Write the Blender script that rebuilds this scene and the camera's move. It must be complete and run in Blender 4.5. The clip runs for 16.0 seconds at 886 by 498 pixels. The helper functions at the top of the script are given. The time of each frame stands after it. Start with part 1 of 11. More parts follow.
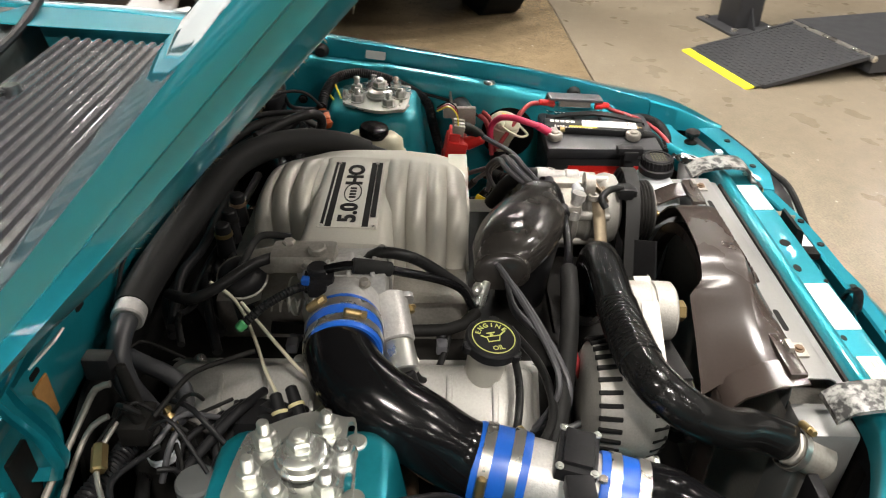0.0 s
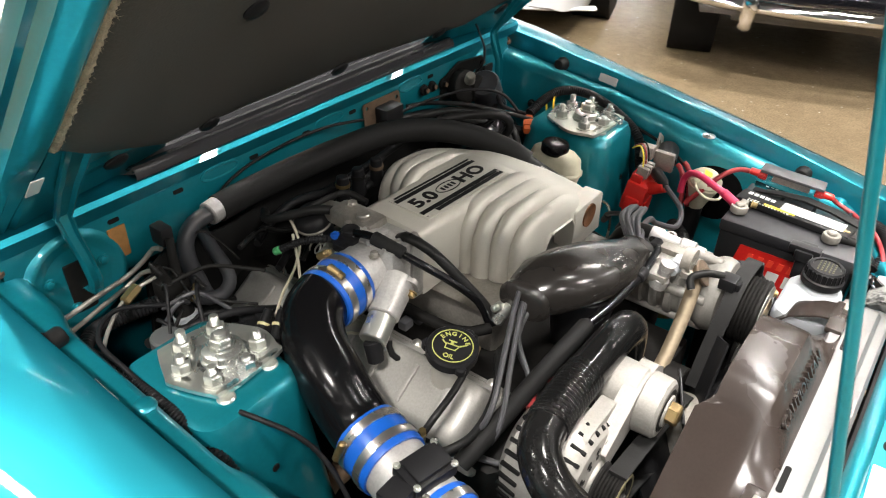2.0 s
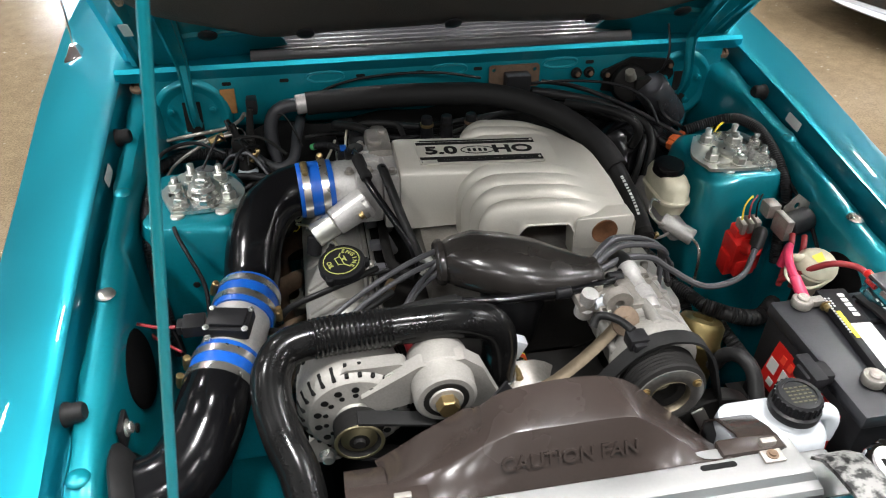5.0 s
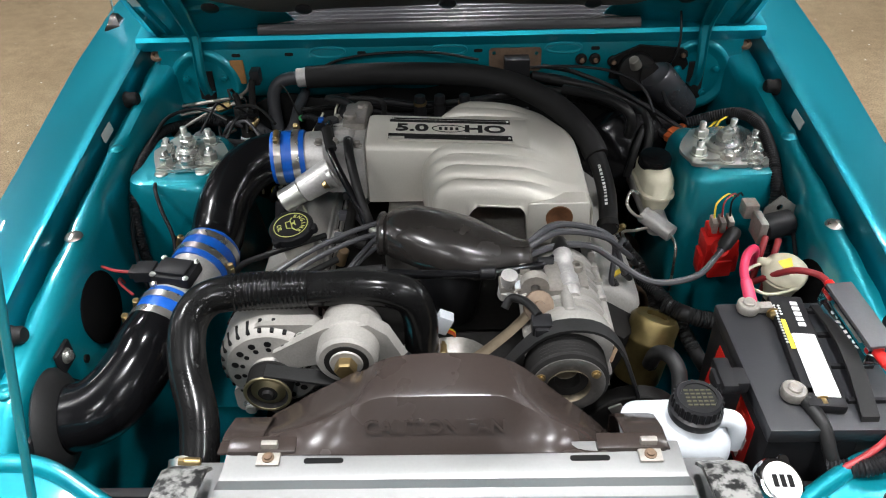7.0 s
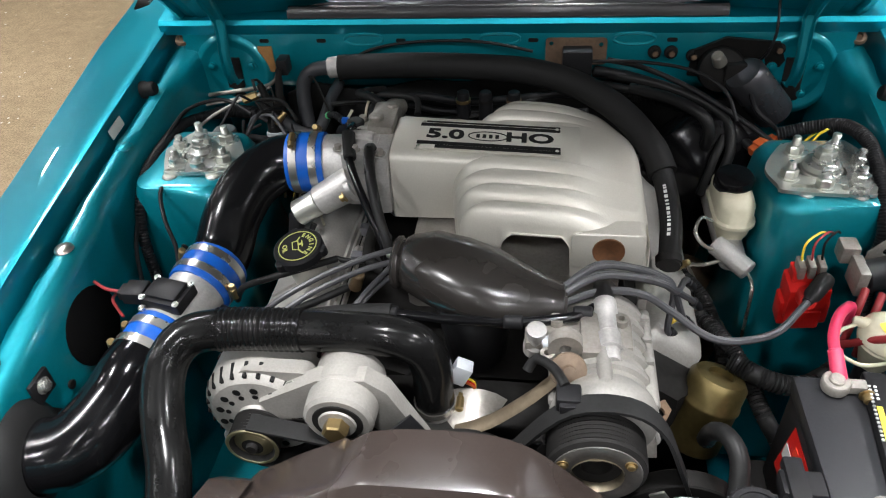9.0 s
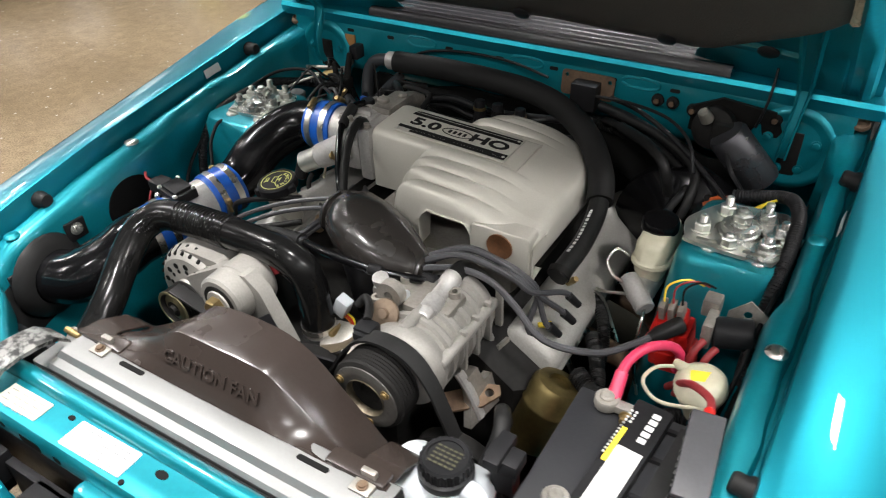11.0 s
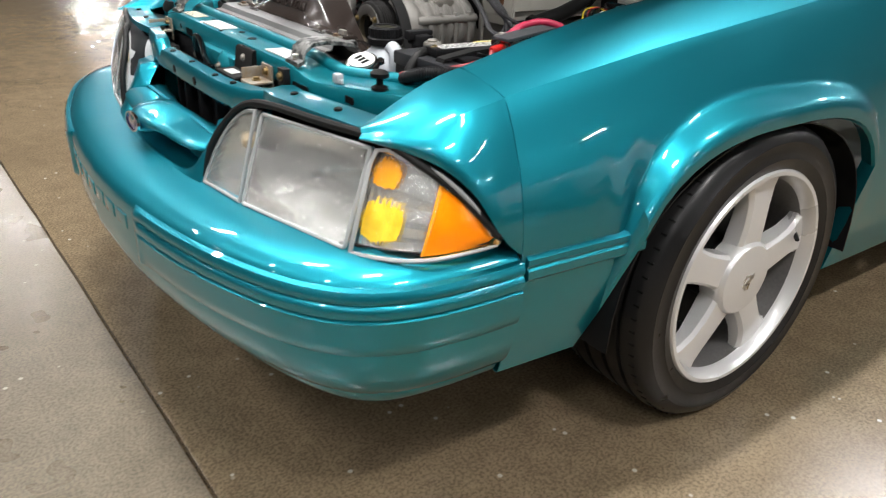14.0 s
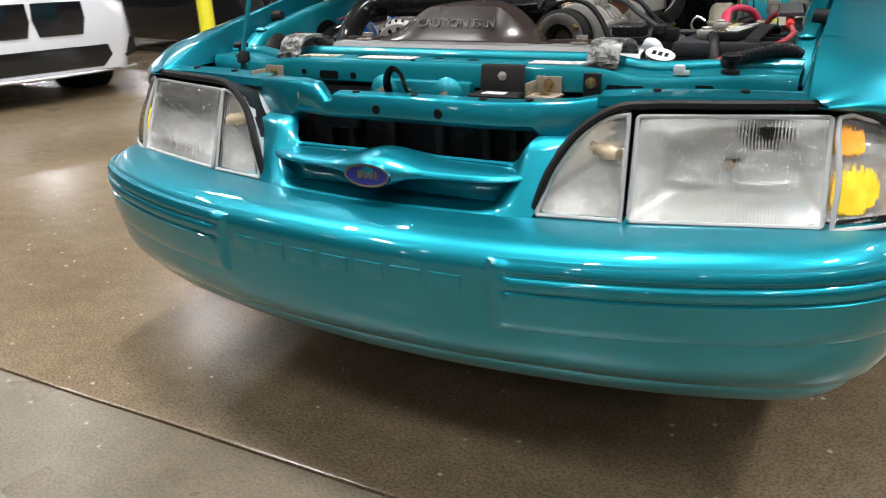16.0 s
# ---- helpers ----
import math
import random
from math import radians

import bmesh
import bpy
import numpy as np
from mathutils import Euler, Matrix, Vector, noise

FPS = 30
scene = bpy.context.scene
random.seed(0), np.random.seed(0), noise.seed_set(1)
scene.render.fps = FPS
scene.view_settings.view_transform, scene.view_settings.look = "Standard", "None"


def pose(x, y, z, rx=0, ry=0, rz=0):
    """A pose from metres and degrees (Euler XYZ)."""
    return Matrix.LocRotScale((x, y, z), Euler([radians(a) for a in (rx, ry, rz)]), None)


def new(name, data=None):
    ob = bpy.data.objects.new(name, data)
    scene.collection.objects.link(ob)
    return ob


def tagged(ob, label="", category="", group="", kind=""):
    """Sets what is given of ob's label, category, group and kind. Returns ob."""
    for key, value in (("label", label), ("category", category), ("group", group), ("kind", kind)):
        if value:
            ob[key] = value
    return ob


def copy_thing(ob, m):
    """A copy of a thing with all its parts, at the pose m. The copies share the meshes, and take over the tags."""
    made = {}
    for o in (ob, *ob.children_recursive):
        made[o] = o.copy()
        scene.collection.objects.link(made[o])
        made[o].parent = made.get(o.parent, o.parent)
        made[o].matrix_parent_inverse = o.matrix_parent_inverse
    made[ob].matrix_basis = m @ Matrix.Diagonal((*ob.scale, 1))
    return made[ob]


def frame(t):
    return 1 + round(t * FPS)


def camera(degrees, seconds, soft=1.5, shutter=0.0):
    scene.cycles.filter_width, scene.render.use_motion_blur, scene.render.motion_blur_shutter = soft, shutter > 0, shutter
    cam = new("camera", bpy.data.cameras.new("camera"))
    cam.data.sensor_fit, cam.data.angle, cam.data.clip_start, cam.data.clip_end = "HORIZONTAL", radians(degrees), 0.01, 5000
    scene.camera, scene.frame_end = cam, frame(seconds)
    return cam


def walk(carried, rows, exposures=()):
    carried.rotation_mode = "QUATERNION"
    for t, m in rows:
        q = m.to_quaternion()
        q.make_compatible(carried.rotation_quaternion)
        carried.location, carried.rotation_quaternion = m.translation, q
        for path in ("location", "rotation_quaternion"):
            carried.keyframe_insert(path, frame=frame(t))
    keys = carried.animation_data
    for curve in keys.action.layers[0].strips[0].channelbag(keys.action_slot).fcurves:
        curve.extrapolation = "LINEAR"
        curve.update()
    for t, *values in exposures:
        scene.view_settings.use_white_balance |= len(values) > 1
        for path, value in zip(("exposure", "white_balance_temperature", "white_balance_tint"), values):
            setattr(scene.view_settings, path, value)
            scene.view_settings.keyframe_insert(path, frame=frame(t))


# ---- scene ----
LENS = 62.08
# the camera's way round the car: seconds, place, turn (degrees)
PATH = [
    (0.0, -0.9809, -0.1117, 1.4106, 56.235, -0.790, -90.039),
    (0.5, -1.0207, -0.2368, 1.4237, 57.054, -0.477, -80.821),
    (1.0, -1.0383, -0.3611, 1.4541, 57.206, -0.737, -71.268),
    (1.5, -0.9428, -0.4969, 1.4550, 56.764, -1.395, -61.169),
    (2.0, -0.8796, -0.6128, 1.4632, 55.802, -1.510, -53.067),
    (2.5, -0.8474, -0.7143, 1.4724, 55.256, -1.427, -46.292),
    (3.0, -0.7815, -0.8310, 1.4788, 54.962, -1.422, -39.536),
    (3.5, -0.6767, -0.8992, 1.4833, 54.179, -1.827, -32.128),
    (6.0, -0.0651, -1.1740, 1.4801, 54.238, 0.584, -2.028),
    (6.5, -0.0091, -1.1725, 1.4775, 53.738, 1.064, -0.654),
    (7.0, 0.0090, -1.1655, 1.4737, 53.192, 1.350, 0.297),
    (7.5, 0.0421, -1.1213, 1.4654, 52.142, 1.768, 0.864),
    (8.0, 0.0205, -1.0030, 1.4648, 50.121, 2.546, 0.682),
    (10.5, 0.4323, -0.9554, 1.4228, 52.555, 2.430, 25.684),
    (11.0, 0.6069, -0.9984, 1.4483, 54.566, 1.682, 31.325),
    (11.5, 0.7685, -0.9330, 1.4416, 56.133, 0.963, 38.453),
    (12.0, 0.8995, -0.9520, 1.4488, 57.262, 0.722, 43.696),
    (12.5, 1.0663, -1.0627, 1.3988, 58.991, -0.562, 46.046),
    (13.0, 1.2456, -1.1591, 1.2798, 63.091, -3.701, 48.496),
    (13.5, 1.4416, -1.2036, 1.0977, 64.284, -3.591, 52.154),
    (14.0, 1.5258, -1.2874, 1.0022, 64.079, -2.265, 54.488),
    (14.5, 1.4407, -1.4812, 0.9576, 64.797, -1.725, 51.140),
    (15.0, 1.2619, -1.6529, 0.9142, 66.524, -0.322, 44.239),
    (15.5, 0.9514, -1.7773, 0.8821, 68.338, 0.948, 37.261),
    (16.0, 0.6771, -1.9000, 0.8712, 69.254, 1.720, 28.785),
]
cam = camera(LENS, 16.0, 1.1, 0.3)
walk(cam, [(t, pose(x, y, z, rx, ry, rz)) for t, x, y, z, rx, ry, rz in PATH], exposures=[(0, -0.05, 6900, 10), (1.5, 0.2, 6750, 10), (3.5, 0.06, 6500, 10), (7, -0.22, 6150, 10), (8, -0.08, 6150, 10), (10.5, -0.14, 6350, 10), (12.5, -0.6, 6600, 10), (13.5, -0.68, 6400, 10), (15, -0.68, 6350, 10), (16, -0.68, 6300, 10)])
# ---- light: strip lamps under the workshop's ceiling ----
world = bpy.data.worlds.new("workshop")
scene.world = world
world.use_nodes = True
world.node_tree.nodes["Background"].inputs["Color"].default_value = (0.5, 0.5, 0.5, 1)
world.node_tree.nodes["Background"].inputs["Strength"].default_value = 0.002
LAMP_Z = 5.0
# one lamp hangs over the car; the others stand in rows round it
LAMP_POWER = {(0.2, -0.9): 375.0, (-3.0, -0.9): 280.0, (3.4, -0.9): 230.0, (0.2, 2.4): 150.0, (-3.0, 2.4): 160.0, (3.4, 2.4): 140.0}
LAMP_PLACES = [(x, y, LAMP_POWER.get((x, y), p * k)) for x, k in ((-6.2, 0.6), (-3.0, 1.0), (0.2, 1.0), (3.4, 1.0), (6.6, 0.6)) for y, p in ((-14.0, 100.0), (-7.5, 35.0), (-4.2, 120.0), (-0.9, 150.0), (2.4, 80.0))]
# fixtures far off in the hall, seen as glints in the polished floor and the paint
FAR_LAMPS = [(x, y) for x in (-27.0, -21.0, -15.1, 16.0, 21.0) for y in (2.4, 6.4, 10.4)] + [(x, y) for x in (-4.0, 0.2, 4.4) for y in (11.0, 16.0)]
for lx, ly, power in LAMP_PLACES:
    ld = bpy.data.lights.new("strip_lamp", "AREA")
    ld.shape, ld.size, ld.size_y, ld.energy, ld.color = "RECTANGLE", 0.20, 0.80, power, (1.0, 0.97, 0.935)
    lo = new("strip_lamp", ld)
    lo.location = (lx, ly, LAMP_Z - 0.012)
# ---- helpers for meshes ----
V = Vector
UP = V((0, 0, 1))


def thing(name, place=(0, 0, 0), label="", category="", group="", kind=""):
    ob = new(name)
    ob.empty_display_size = 0.05
    ob.location = place
    return tagged(ob, label, category, group, kind)


def part(name, bm, material, parent=None, label="", sharp=38, solid=0.0):
    """One mesh object out of a bmesh, in world measures, under its thing."""
    bmesh.ops.recalc_face_normals(bm, faces=bm.faces[:])
    me = bpy.data.meshes.new(name)
    bm.to_mesh(me)
    bm.free()
    for m in material if isinstance(material, (list, tuple)) else [material]:
        me.materials.append(m)
    me.polygons.foreach_set("use_smooth", [True] * len(me.polygons))
    me.set_sharp_from_angle(angle=radians(sharp))
    if solid:
        # open rims of a sheet stay crisp
        count = np.zeros(len(me.edges), int)
        for f in me.polygons:
            for lp in f.loop_indices:
                count[me.loops[lp].edge_index] += 1
        for e in me.edges:
            if count[e.index] < 2:
                e.use_edge_sharp = True
    ob = new(name, me)
    if parent is not None:
        ob.parent = parent
        base = parent
        off = V((0, 0, 0))
        while base is not None:
            off = off + base.location
            base = base.parent
        ob.matrix_basis = Matrix.Translation(-off)
        if parent.type == "MESH":
            ob.matrix_basis = Matrix.Identity(4)
    if solid:
        mod = ob.modifiers.new("thickness", "SOLIDIFY")
        mod.thickness, mod.offset = solid, 0
    if label:
        ob["label"] = label
    return ob


def box(bm, x0, x1, y0, y1, z0, z1, bev=0.003, m=None, seg=2):
    vs = [bm.verts.new(p) for p in ((x0, y0, z0), (x1, y0, z0), (x1, y1, z0), (x0, y1, z0), (x0, y0, z1), (x1, y0, z1), (x1, y1, z1), (x0, y1, z1))]
    fs = [bm.faces.new([vs[i] for i in f]) for f in ((3, 2, 1, 0), (4, 5, 6, 7), (0, 1, 5, 4), (1, 2, 6, 5), (2, 3, 7, 6), (3, 0, 4, 7))]
    if bev:
        es = list({e for f in fs for e in f.edges})
        r = bmesh.ops.bevel(bm, geom=es, offset=bev, segments=seg, affect="EDGES", profile=0.6)
        vs = list({v for f in r["faces"] for v in f.verts} | {v for v in vs if v.is_valid})
    if m is not None:
        bmesh.ops.transform(bm, matrix=m, verts=[v for v in vs if v.is_valid])
    return bm


def axes(d):
    d = V(d).normalized()
    a = d.orthogonal().normalized() if abs(d.z) > 0.95 else UP.cross(d).normalized()
    return a, d.cross(a).normalized()


def lathe(bm, prof, p, d, n=24, closed=False):
    """A turned body: profile rows (radius, height along d) from the point p."""
    p, d = V(p), V(d).normalized()
    a, b = axes(d)
    rings = []
    for r, h in prof:
        if r < 1e-6:
            rings.append([bm.verts.new(p + d * h)])
        else:
            rings.append([bm.verts.new(p + d * h + (a * math.cos(2 * math.pi * i / n) + b * math.sin(2 * math.pi * i / n)) * r) for i in range(n)])
    pairs = list(zip(rings, rings[1:])) + ([(rings[-1], rings[0])] if closed else [])
    for q, r in pairs:
        for i in range(n):
            j = (i + 1) % n
            if len(q) == 1 and len(r) == 1:
                continue
            if len(q) == 1:
                bm.faces.new((q[0], r[i], r[j]))
            elif len(r) == 1:
                bm.faces.new((q[i], q[j], r[0]))
            else:
                bm.faces.new((q[i], q[j], r[j], r[i]))
    return bm


def cyl(bm, p, q, r, r2=None, n=20, bev=0.002):
    p, q = V(p), V(q)
    L = (q - p).length
    r2 = r if r2 is None else r2
    b = min(bev, r * 0.4, r2 * 0.4, L * 0.4)
    return lathe(bm, [(0, 0), (r - b, 0), (r, b), (r2, L - b), (r2 - b, L), (0, L)], p, q - p, n)


def spline(pts, step=0.012, closed=False):
    P = [V(p) for p in pts]
    out = []
    n = len(P)
    for i in range(n if closed else n - 1):
        if closed:
            a, b, c, d = P[(i - 1) % n], P[i], P[(i + 1) % n], P[(i + 2) % n]
        else:
            a, b, c, d = P[max(i - 1, 0)], P[i], P[i + 1], P[min(i + 2, n - 1)]
        k = max(1, int(math.ceil((c - b).length / step)))
        for s in range(k):
            t = s / k
            out.append(0.5 * (2 * b + (c - a) * t + (2 * a - 5 * b + 4 * c - d) * t * t + (3 * b - a - 3 * c + d) * t ** 3))
    if not closed:
        out.append(P[-1].copy())
    return out


def tube(bm, pts, r, n=12, step=0.012, radius=None, caps=True, flat=1.0):
    """A hose swept along a smooth way; radius(s) gives the factor at s metres."""
    C = spline(pts, step)
    t0 = (C[1] - C[0]).normalized()
    a, _ = axes(t0)
    rings, s = [], 0.0
    for i, c in enumerate(C):
        t = (C[min(i + 1, len(C) - 1)] - C[max(i - 1, 0)]).normalized()
        a = (a - t * a.dot(t)).normalized()
        b = t.cross(a)
        if i:
            s += (c - C[i - 1]).length
        k = r * (radius(s) if radius else 1.0)
        rings.append([bm.verts.new(c + (a * math.cos(2 * math.pi * j / n) + b * math.sin(2 * math.pi * j / n) * flat) * k) for j in range(n)])
    for q, w in zip(rings, rings[1:]):
        for j in range(n):
            bm.faces.new((q[j], q[(j + 1) % n], w[(j + 1) % n], w[j]))
    if caps:
        bm.faces.new(rings[0][::-1])
        bm.faces.new(rings[-1])
    return bm


def loft(bm, rings, caps=True, closed=True):
    R = [[bm.verts.new(p) for p in ring] for ring in rings]
    n = len(R[0])
    for q, w in zip(R, R[1:]):
        for j in range(n if closed else n - 1):
            bm.faces.new((q[j], q[(j + 1) % n], w[(j + 1) % n], w[j]))
    if caps and closed:
        bm.faces.new(R[0][::-1])
        bm.faces.new(R[-1])
    return bm


def sheet(bm, rows):
    return loft(bm, rows, caps=False, closed=False)


def plate(bm, outline, h, m=None, holes=(), bev=0.0):
    """A flat plate of thickness h over an outline (x, y), with holes through it."""
    es, vs0 = [], []
    for loop in (outline, *holes):
        vs = [bm.verts.new((p[0], p[1], 0)) for p in loop]
        vs0 += vs
        es += [bm.edges.new((vs[i], vs[(i + 1) % len(vs)])) for i in range(len(vs))]
    fs = [g for g in bmesh.ops.triangle_fill(bm, use_beauty=True, use_dissolve=False, edges=es)["geom"] if isinstance(g, bmesh.types.BMFace)]
    r = bmesh.ops.extrude_face_region(bm, geom=fs)
    top = [g for g in r["geom"] if isinstance(g, bmesh.types.BMVert)]
    bmesh.ops.translate(bm, vec=(0, 0, h), verts=top)
    if m is not None:
        bmesh.ops.transform(bm, matrix=m, verts=vs0 + top)
    return bm


def circle(cx, cy, r, n=14, ry=None):
    return [(cx + r * math.cos(2 * math.pi * i / n), cy + (ry or r) * math.sin(2 * math.pi * i / n)) for i in range(n)]


def rounded(x0, x1, y0, y1, r, n=5):
    out = []
    for cx, cy, a0 in ((x1 - r, y1 - r, 0), (x0 + r, y1 - r, 90), (x0 + r, y0 + r, 180), (x1 - r, y0 + r, 270)):
        for i in range(n + 1):
            a = radians(a0 + 90 * i / n)
            out.append((cx + r * math.cos(a), cy + r * math.sin(a)))
    return out


def frame_at(origin, xdir, ydir):
    """A matrix whose x runs along xdir and whose z stands on the plane of xdir and ydir."""
    x = V(xdir).normalized()
    z = x.cross(V(ydir)).normalized()
    y = z.cross(x)
    m = Matrix((x, y, z)).transposed().to_4x4()
    m.translation = V(origin)
    return m


def lettering(bm, text, size, m, depth=0.001, align="CENTER", shear=0.0, bold=0.0):
    cu = bpy.data.curves.new("lettering", "FONT")
    cu.body, cu.size, cu.extrude, cu.align_x, cu.align_y, cu.shear, cu.offset = text, size, depth, align, "CENTER", shear, bold
    cu.resolution_u = 3
    tmp = bpy.data.objects.new("lettering", cu)
    me = bpy.data.meshes.new_from_object(tmp)
    me.transform(m)
    bm.from_mesh(me)
    bpy.data.objects.remove(tmp)
    bpy.data.meshes.remove(me)
    bpy.data.curves.remove(cu)
    return bm


def nut(bm, p, d, r=0.009, h=0.008):
    p, d = V(p), V(d).normalized()
    return lathe(bm, [(0, 0), (r, 0), (r, h * 0.85), (r * 0.85, h), (0, h)], p, d, 6)


def stud(bm, p, d, r=0.005, h=0.03, turns=6):
    """A threaded stud with its nut."""
    prof = [(r, 0)]
    n = int(h / 0.002)
    for i in range(n):
        prof += [(r, h * (i + 0.3) / n), (r * 0.84, h * (i + 0.8) / n)]
    prof += [(r * 0.8, h), (0, h + 0.0008)]
    lathe(bm, prof, p, d, 10)
    return bm


def smooth(t):
    t = max(0.0, min(1.0, t))
    return t * t * (3 - 2 * t)


# ---- materials ----
def material(name, color, rough=0.5, metal=0.0, var=0.12, scale=8.0, fine=90.0, bump=0.05, coat=0.0, coat_rough=0.03, second=None, blend=0.5, spec=0.5, rvar=0.12, flake=0.0, dist=0.001, emit=None):
    """A surface with variation at two scales: broad stains and fine grain, in colour, gloss and relief."""
    m = bpy.data.materials.new(name)
    m.use_nodes = True
    nt = m.node_tree
    N, L = nt.nodes, nt.links
    b = N["Principled BSDF"]
    b.inputs["Metallic"].default_value = metal
    b.inputs["Specular IOR Level"].default_value = spec
    b.inputs["Coat Weight"].default_value = coat
    b.inputs["Coat Roughness"].default_value = coat_rough
    tc = N.new("ShaderNodeTexCoord")
    broad, grain = N.new("ShaderNodeTexNoise"), N.new("ShaderNodeTexNoise")
    for nd, sc, det in ((broad, scale, 4), (grain, fine, 3)):
        nd.inputs["Scale"].default_value, nd.inputs["Detail"].default_value = sc, det
        L.new(tc.outputs["Object"], nd.inputs["Vector"])
    c = V(color)
    lo, hi = [max(0, v * (1 - var)) for v in c], [min(1, v * (1 + var)) for v in c]
    if second:
        hi = second
    ramp = N.new("ShaderNodeValToRGB")
    ramp.color_ramp.elements[0].position, ramp.color_ramp.elements[1].position = 0.5 - blend * 0.45, 0.5 + blend * 0.45
    ramp.color_ramp.elements[0].color, ramp.color_ramp.elements[1].color = (*lo, 1), (*hi, 1)
    mix = N.new("ShaderNodeMix")
    mix.data_type = "FLOAT"
    mix.inputs[0].default_value = 0.35
    L.new(broad.outputs["Fac"], mix.inputs[2])
    L.new(grain.outputs["Fac"], mix.inputs[3])
    L.new(mix.outputs[0], ramp.inputs["Fac"])
    L.new(ramp.outputs["Color"], b.inputs["Base Color"])
    mr = N.new("ShaderNodeMapRange")
    mr.inputs["To Min"].default_value, mr.inputs["To Max"].default_value = max(0.02, rough * (1 - rvar)), min(1, rough * (1 + rvar))
    mr.inputs["From Min"].default_value, mr.inputs["From Max"].default_value = 0.3, 0.7
    L.new(broad.outputs["Fac"], mr.inputs["Value"])
    L.new(mr.outputs["Result"], b.inputs["Roughness"])
    if bump:
        bp = N.new("ShaderNodeBump")
        bp.inputs["Strength"].default_value, bp.inputs["Distance"].default_value = bump, dist
        L.new(grain.outputs["Fac"], bp.inputs["Height"])
        L.new(bp.outputs["Normal"], b.inputs["Normal"])
    if emit:
        b.inputs["Emission Color"].default_value, b.inputs["Emission Strength"].default_value = (*emit[0], 1), emit[1]
    return m


PAINT = material("teal metallic paint", (0.008, 0.262, 0.342), 0.38, 0.82, 0.05, 3, 900, 0.02, 1.0, 0.02, rvar=0.06, dist=0.0003)
PAINT_BAY = material("teal paint in the bay", (0.004, 0.230, 0.285), 0.38, 0.55, 0.14, 5, 160, 0.03, 0.9, 0.05, rvar=0.2)
BLACK = material("black plastic", (0.012, 0.012, 0.013), 0.42, 0, 0.25, 12, 220, 0.10, rvar=0.25, spec=0.15)
GLOSSBLACK = material("gloss black coated tube", (0.004, 0.004, 0.0045), 0.15, 0, 0.2, 8, 200, 0.03, 0.0, 0.12, spec=0.28, rvar=0.3)
RUBBER = material("black rubber", (0.014, 0.014, 0.014), 0.5, 0, 0.3, 14, 260, 0.15, rvar=0.25, spec=0.15)
HOSE = material("dusty black hose", (0.013, 0.013, 0.013), 0.36, 0, 0.35, 18, 300, 0.12, rvar=0.3, spec=0.15)
FOAM = material("black foam sleeve", (0.013, 0.013, 0.013), 0.62, 0, 0.3, 20, 400, 0.2, spec=0.15)
DARK = material("sooty dark metal", (0.011, 0.0105, 0.010), 0.62, 0.2, 0.5, 12, 120, 0.2, spec=0.15)
ALU = material("cast aluminium", (0.44, 0.43, 0.415), 0.42, 0.45, 0.28, 18, 260, 0.45, rvar=0.35)
SILVERCAST = material("silver painted casting", (0.52, 0.50, 0.445), 0.38, 0.25, 0.10, 7, 420, 0.30, rvar=0.25)
DULLCAST = material("dull grey casting", (0.28, 0.268, 0.248), 0.48, 0.35, 0.22, 12, 300, 0.4, rvar=0.3)
COVERCAST = material("dull silver cover", (0.33, 0.32, 0.298), 0.46, 0.3, 0.22, 9, 300, 0.35, rvar=0.3)
ALUDIRTY = material("grimy aluminium", (0.33, 0.31, 0.28), 0.5, 0.7, 0.3, 16, 220, 0.3, rvar=0.25)
ALUBRIGHT = material("brushed radiator aluminium", (0.22, 0.22, 0.218), 0.46, 0.6, 0.07, 6, 260, 0.1, rvar=0.2)
ZINC = material("zinc plated steel", (0.58, 0.60, 0.60), 0.30, 0.85, 0.12, 14, 160, 0.08, second=(0.66, 0.66, 0.58), rvar=0.3)
STEEL = material("steel band", (0.58, 0.56, 0.52), 0.28, 0.95, 0.1, 20, 300, 0.06)
BRASS = material("yellow zinc screw", (0.32, 0.235, 0.11), 0.35, 0.9, 0.15, 20, 200, 0.1)
CHROME = material("chrome", (0.75, 0.75, 0.76), 0.07, 1.0, 0.03, 8, 200, 0.0)
BLUE = material("blue silicone", (0.005, 0.085, 0.42), 0.38, 0, 0.12, 12, 240, 0.08)
RUST = material("rusty steel", (0.11, 0.068, 0.042), 0.75, 0.3, 0.4, 20, 160, 0.3, second=(0.19, 0.125, 0.078))
PORT = material("rust stained port", (0.16, 0.07, 0.03), 0.7, 0.2, 0.35, 40, 200, 0.2)
SHROUD = material("brown grey shroud plastic", (0.032, 0.0245, 0.0215), 0.25, 0, 0.14, 6, 260, 0.05, rvar=0.3)
RED = material("red plastic", (0.55, 0.015, 0.012), 0.35, 0, 0.12, 14, 200, 0.06)
REDWIRE = material("red cable", (0.26, 0.024, 0.028), 0.48, 0, 0.15, 14, 200, 0.06)
PINKWIRE = material("pink red cable", (0.60, 0.035, 0.10), 0.4, 0, 0.15, 14, 200, 0.06)
ORANGE = material("orange connector", (0.42, 0.09, 0.02), 0.5, 0, 0.15, 14, 200, 0.06)
YELLOW = material("yellow plastic", (0.75, 0.55, 0.02), 0.42, 0, 0.1, 14, 200, 0.05)
CREAM = material("aged cream plastic", (0.50, 0.47, 0.34), 0.42, 0, 0.12, 14, 120, 0.06, second=(0.60, 0.57, 0.44))
WHITEPLASTIC = material("white translucent plastic", (0.50, 0.53, 0.56), 0.45, 0, 0.08, 12, 160, 0.06)
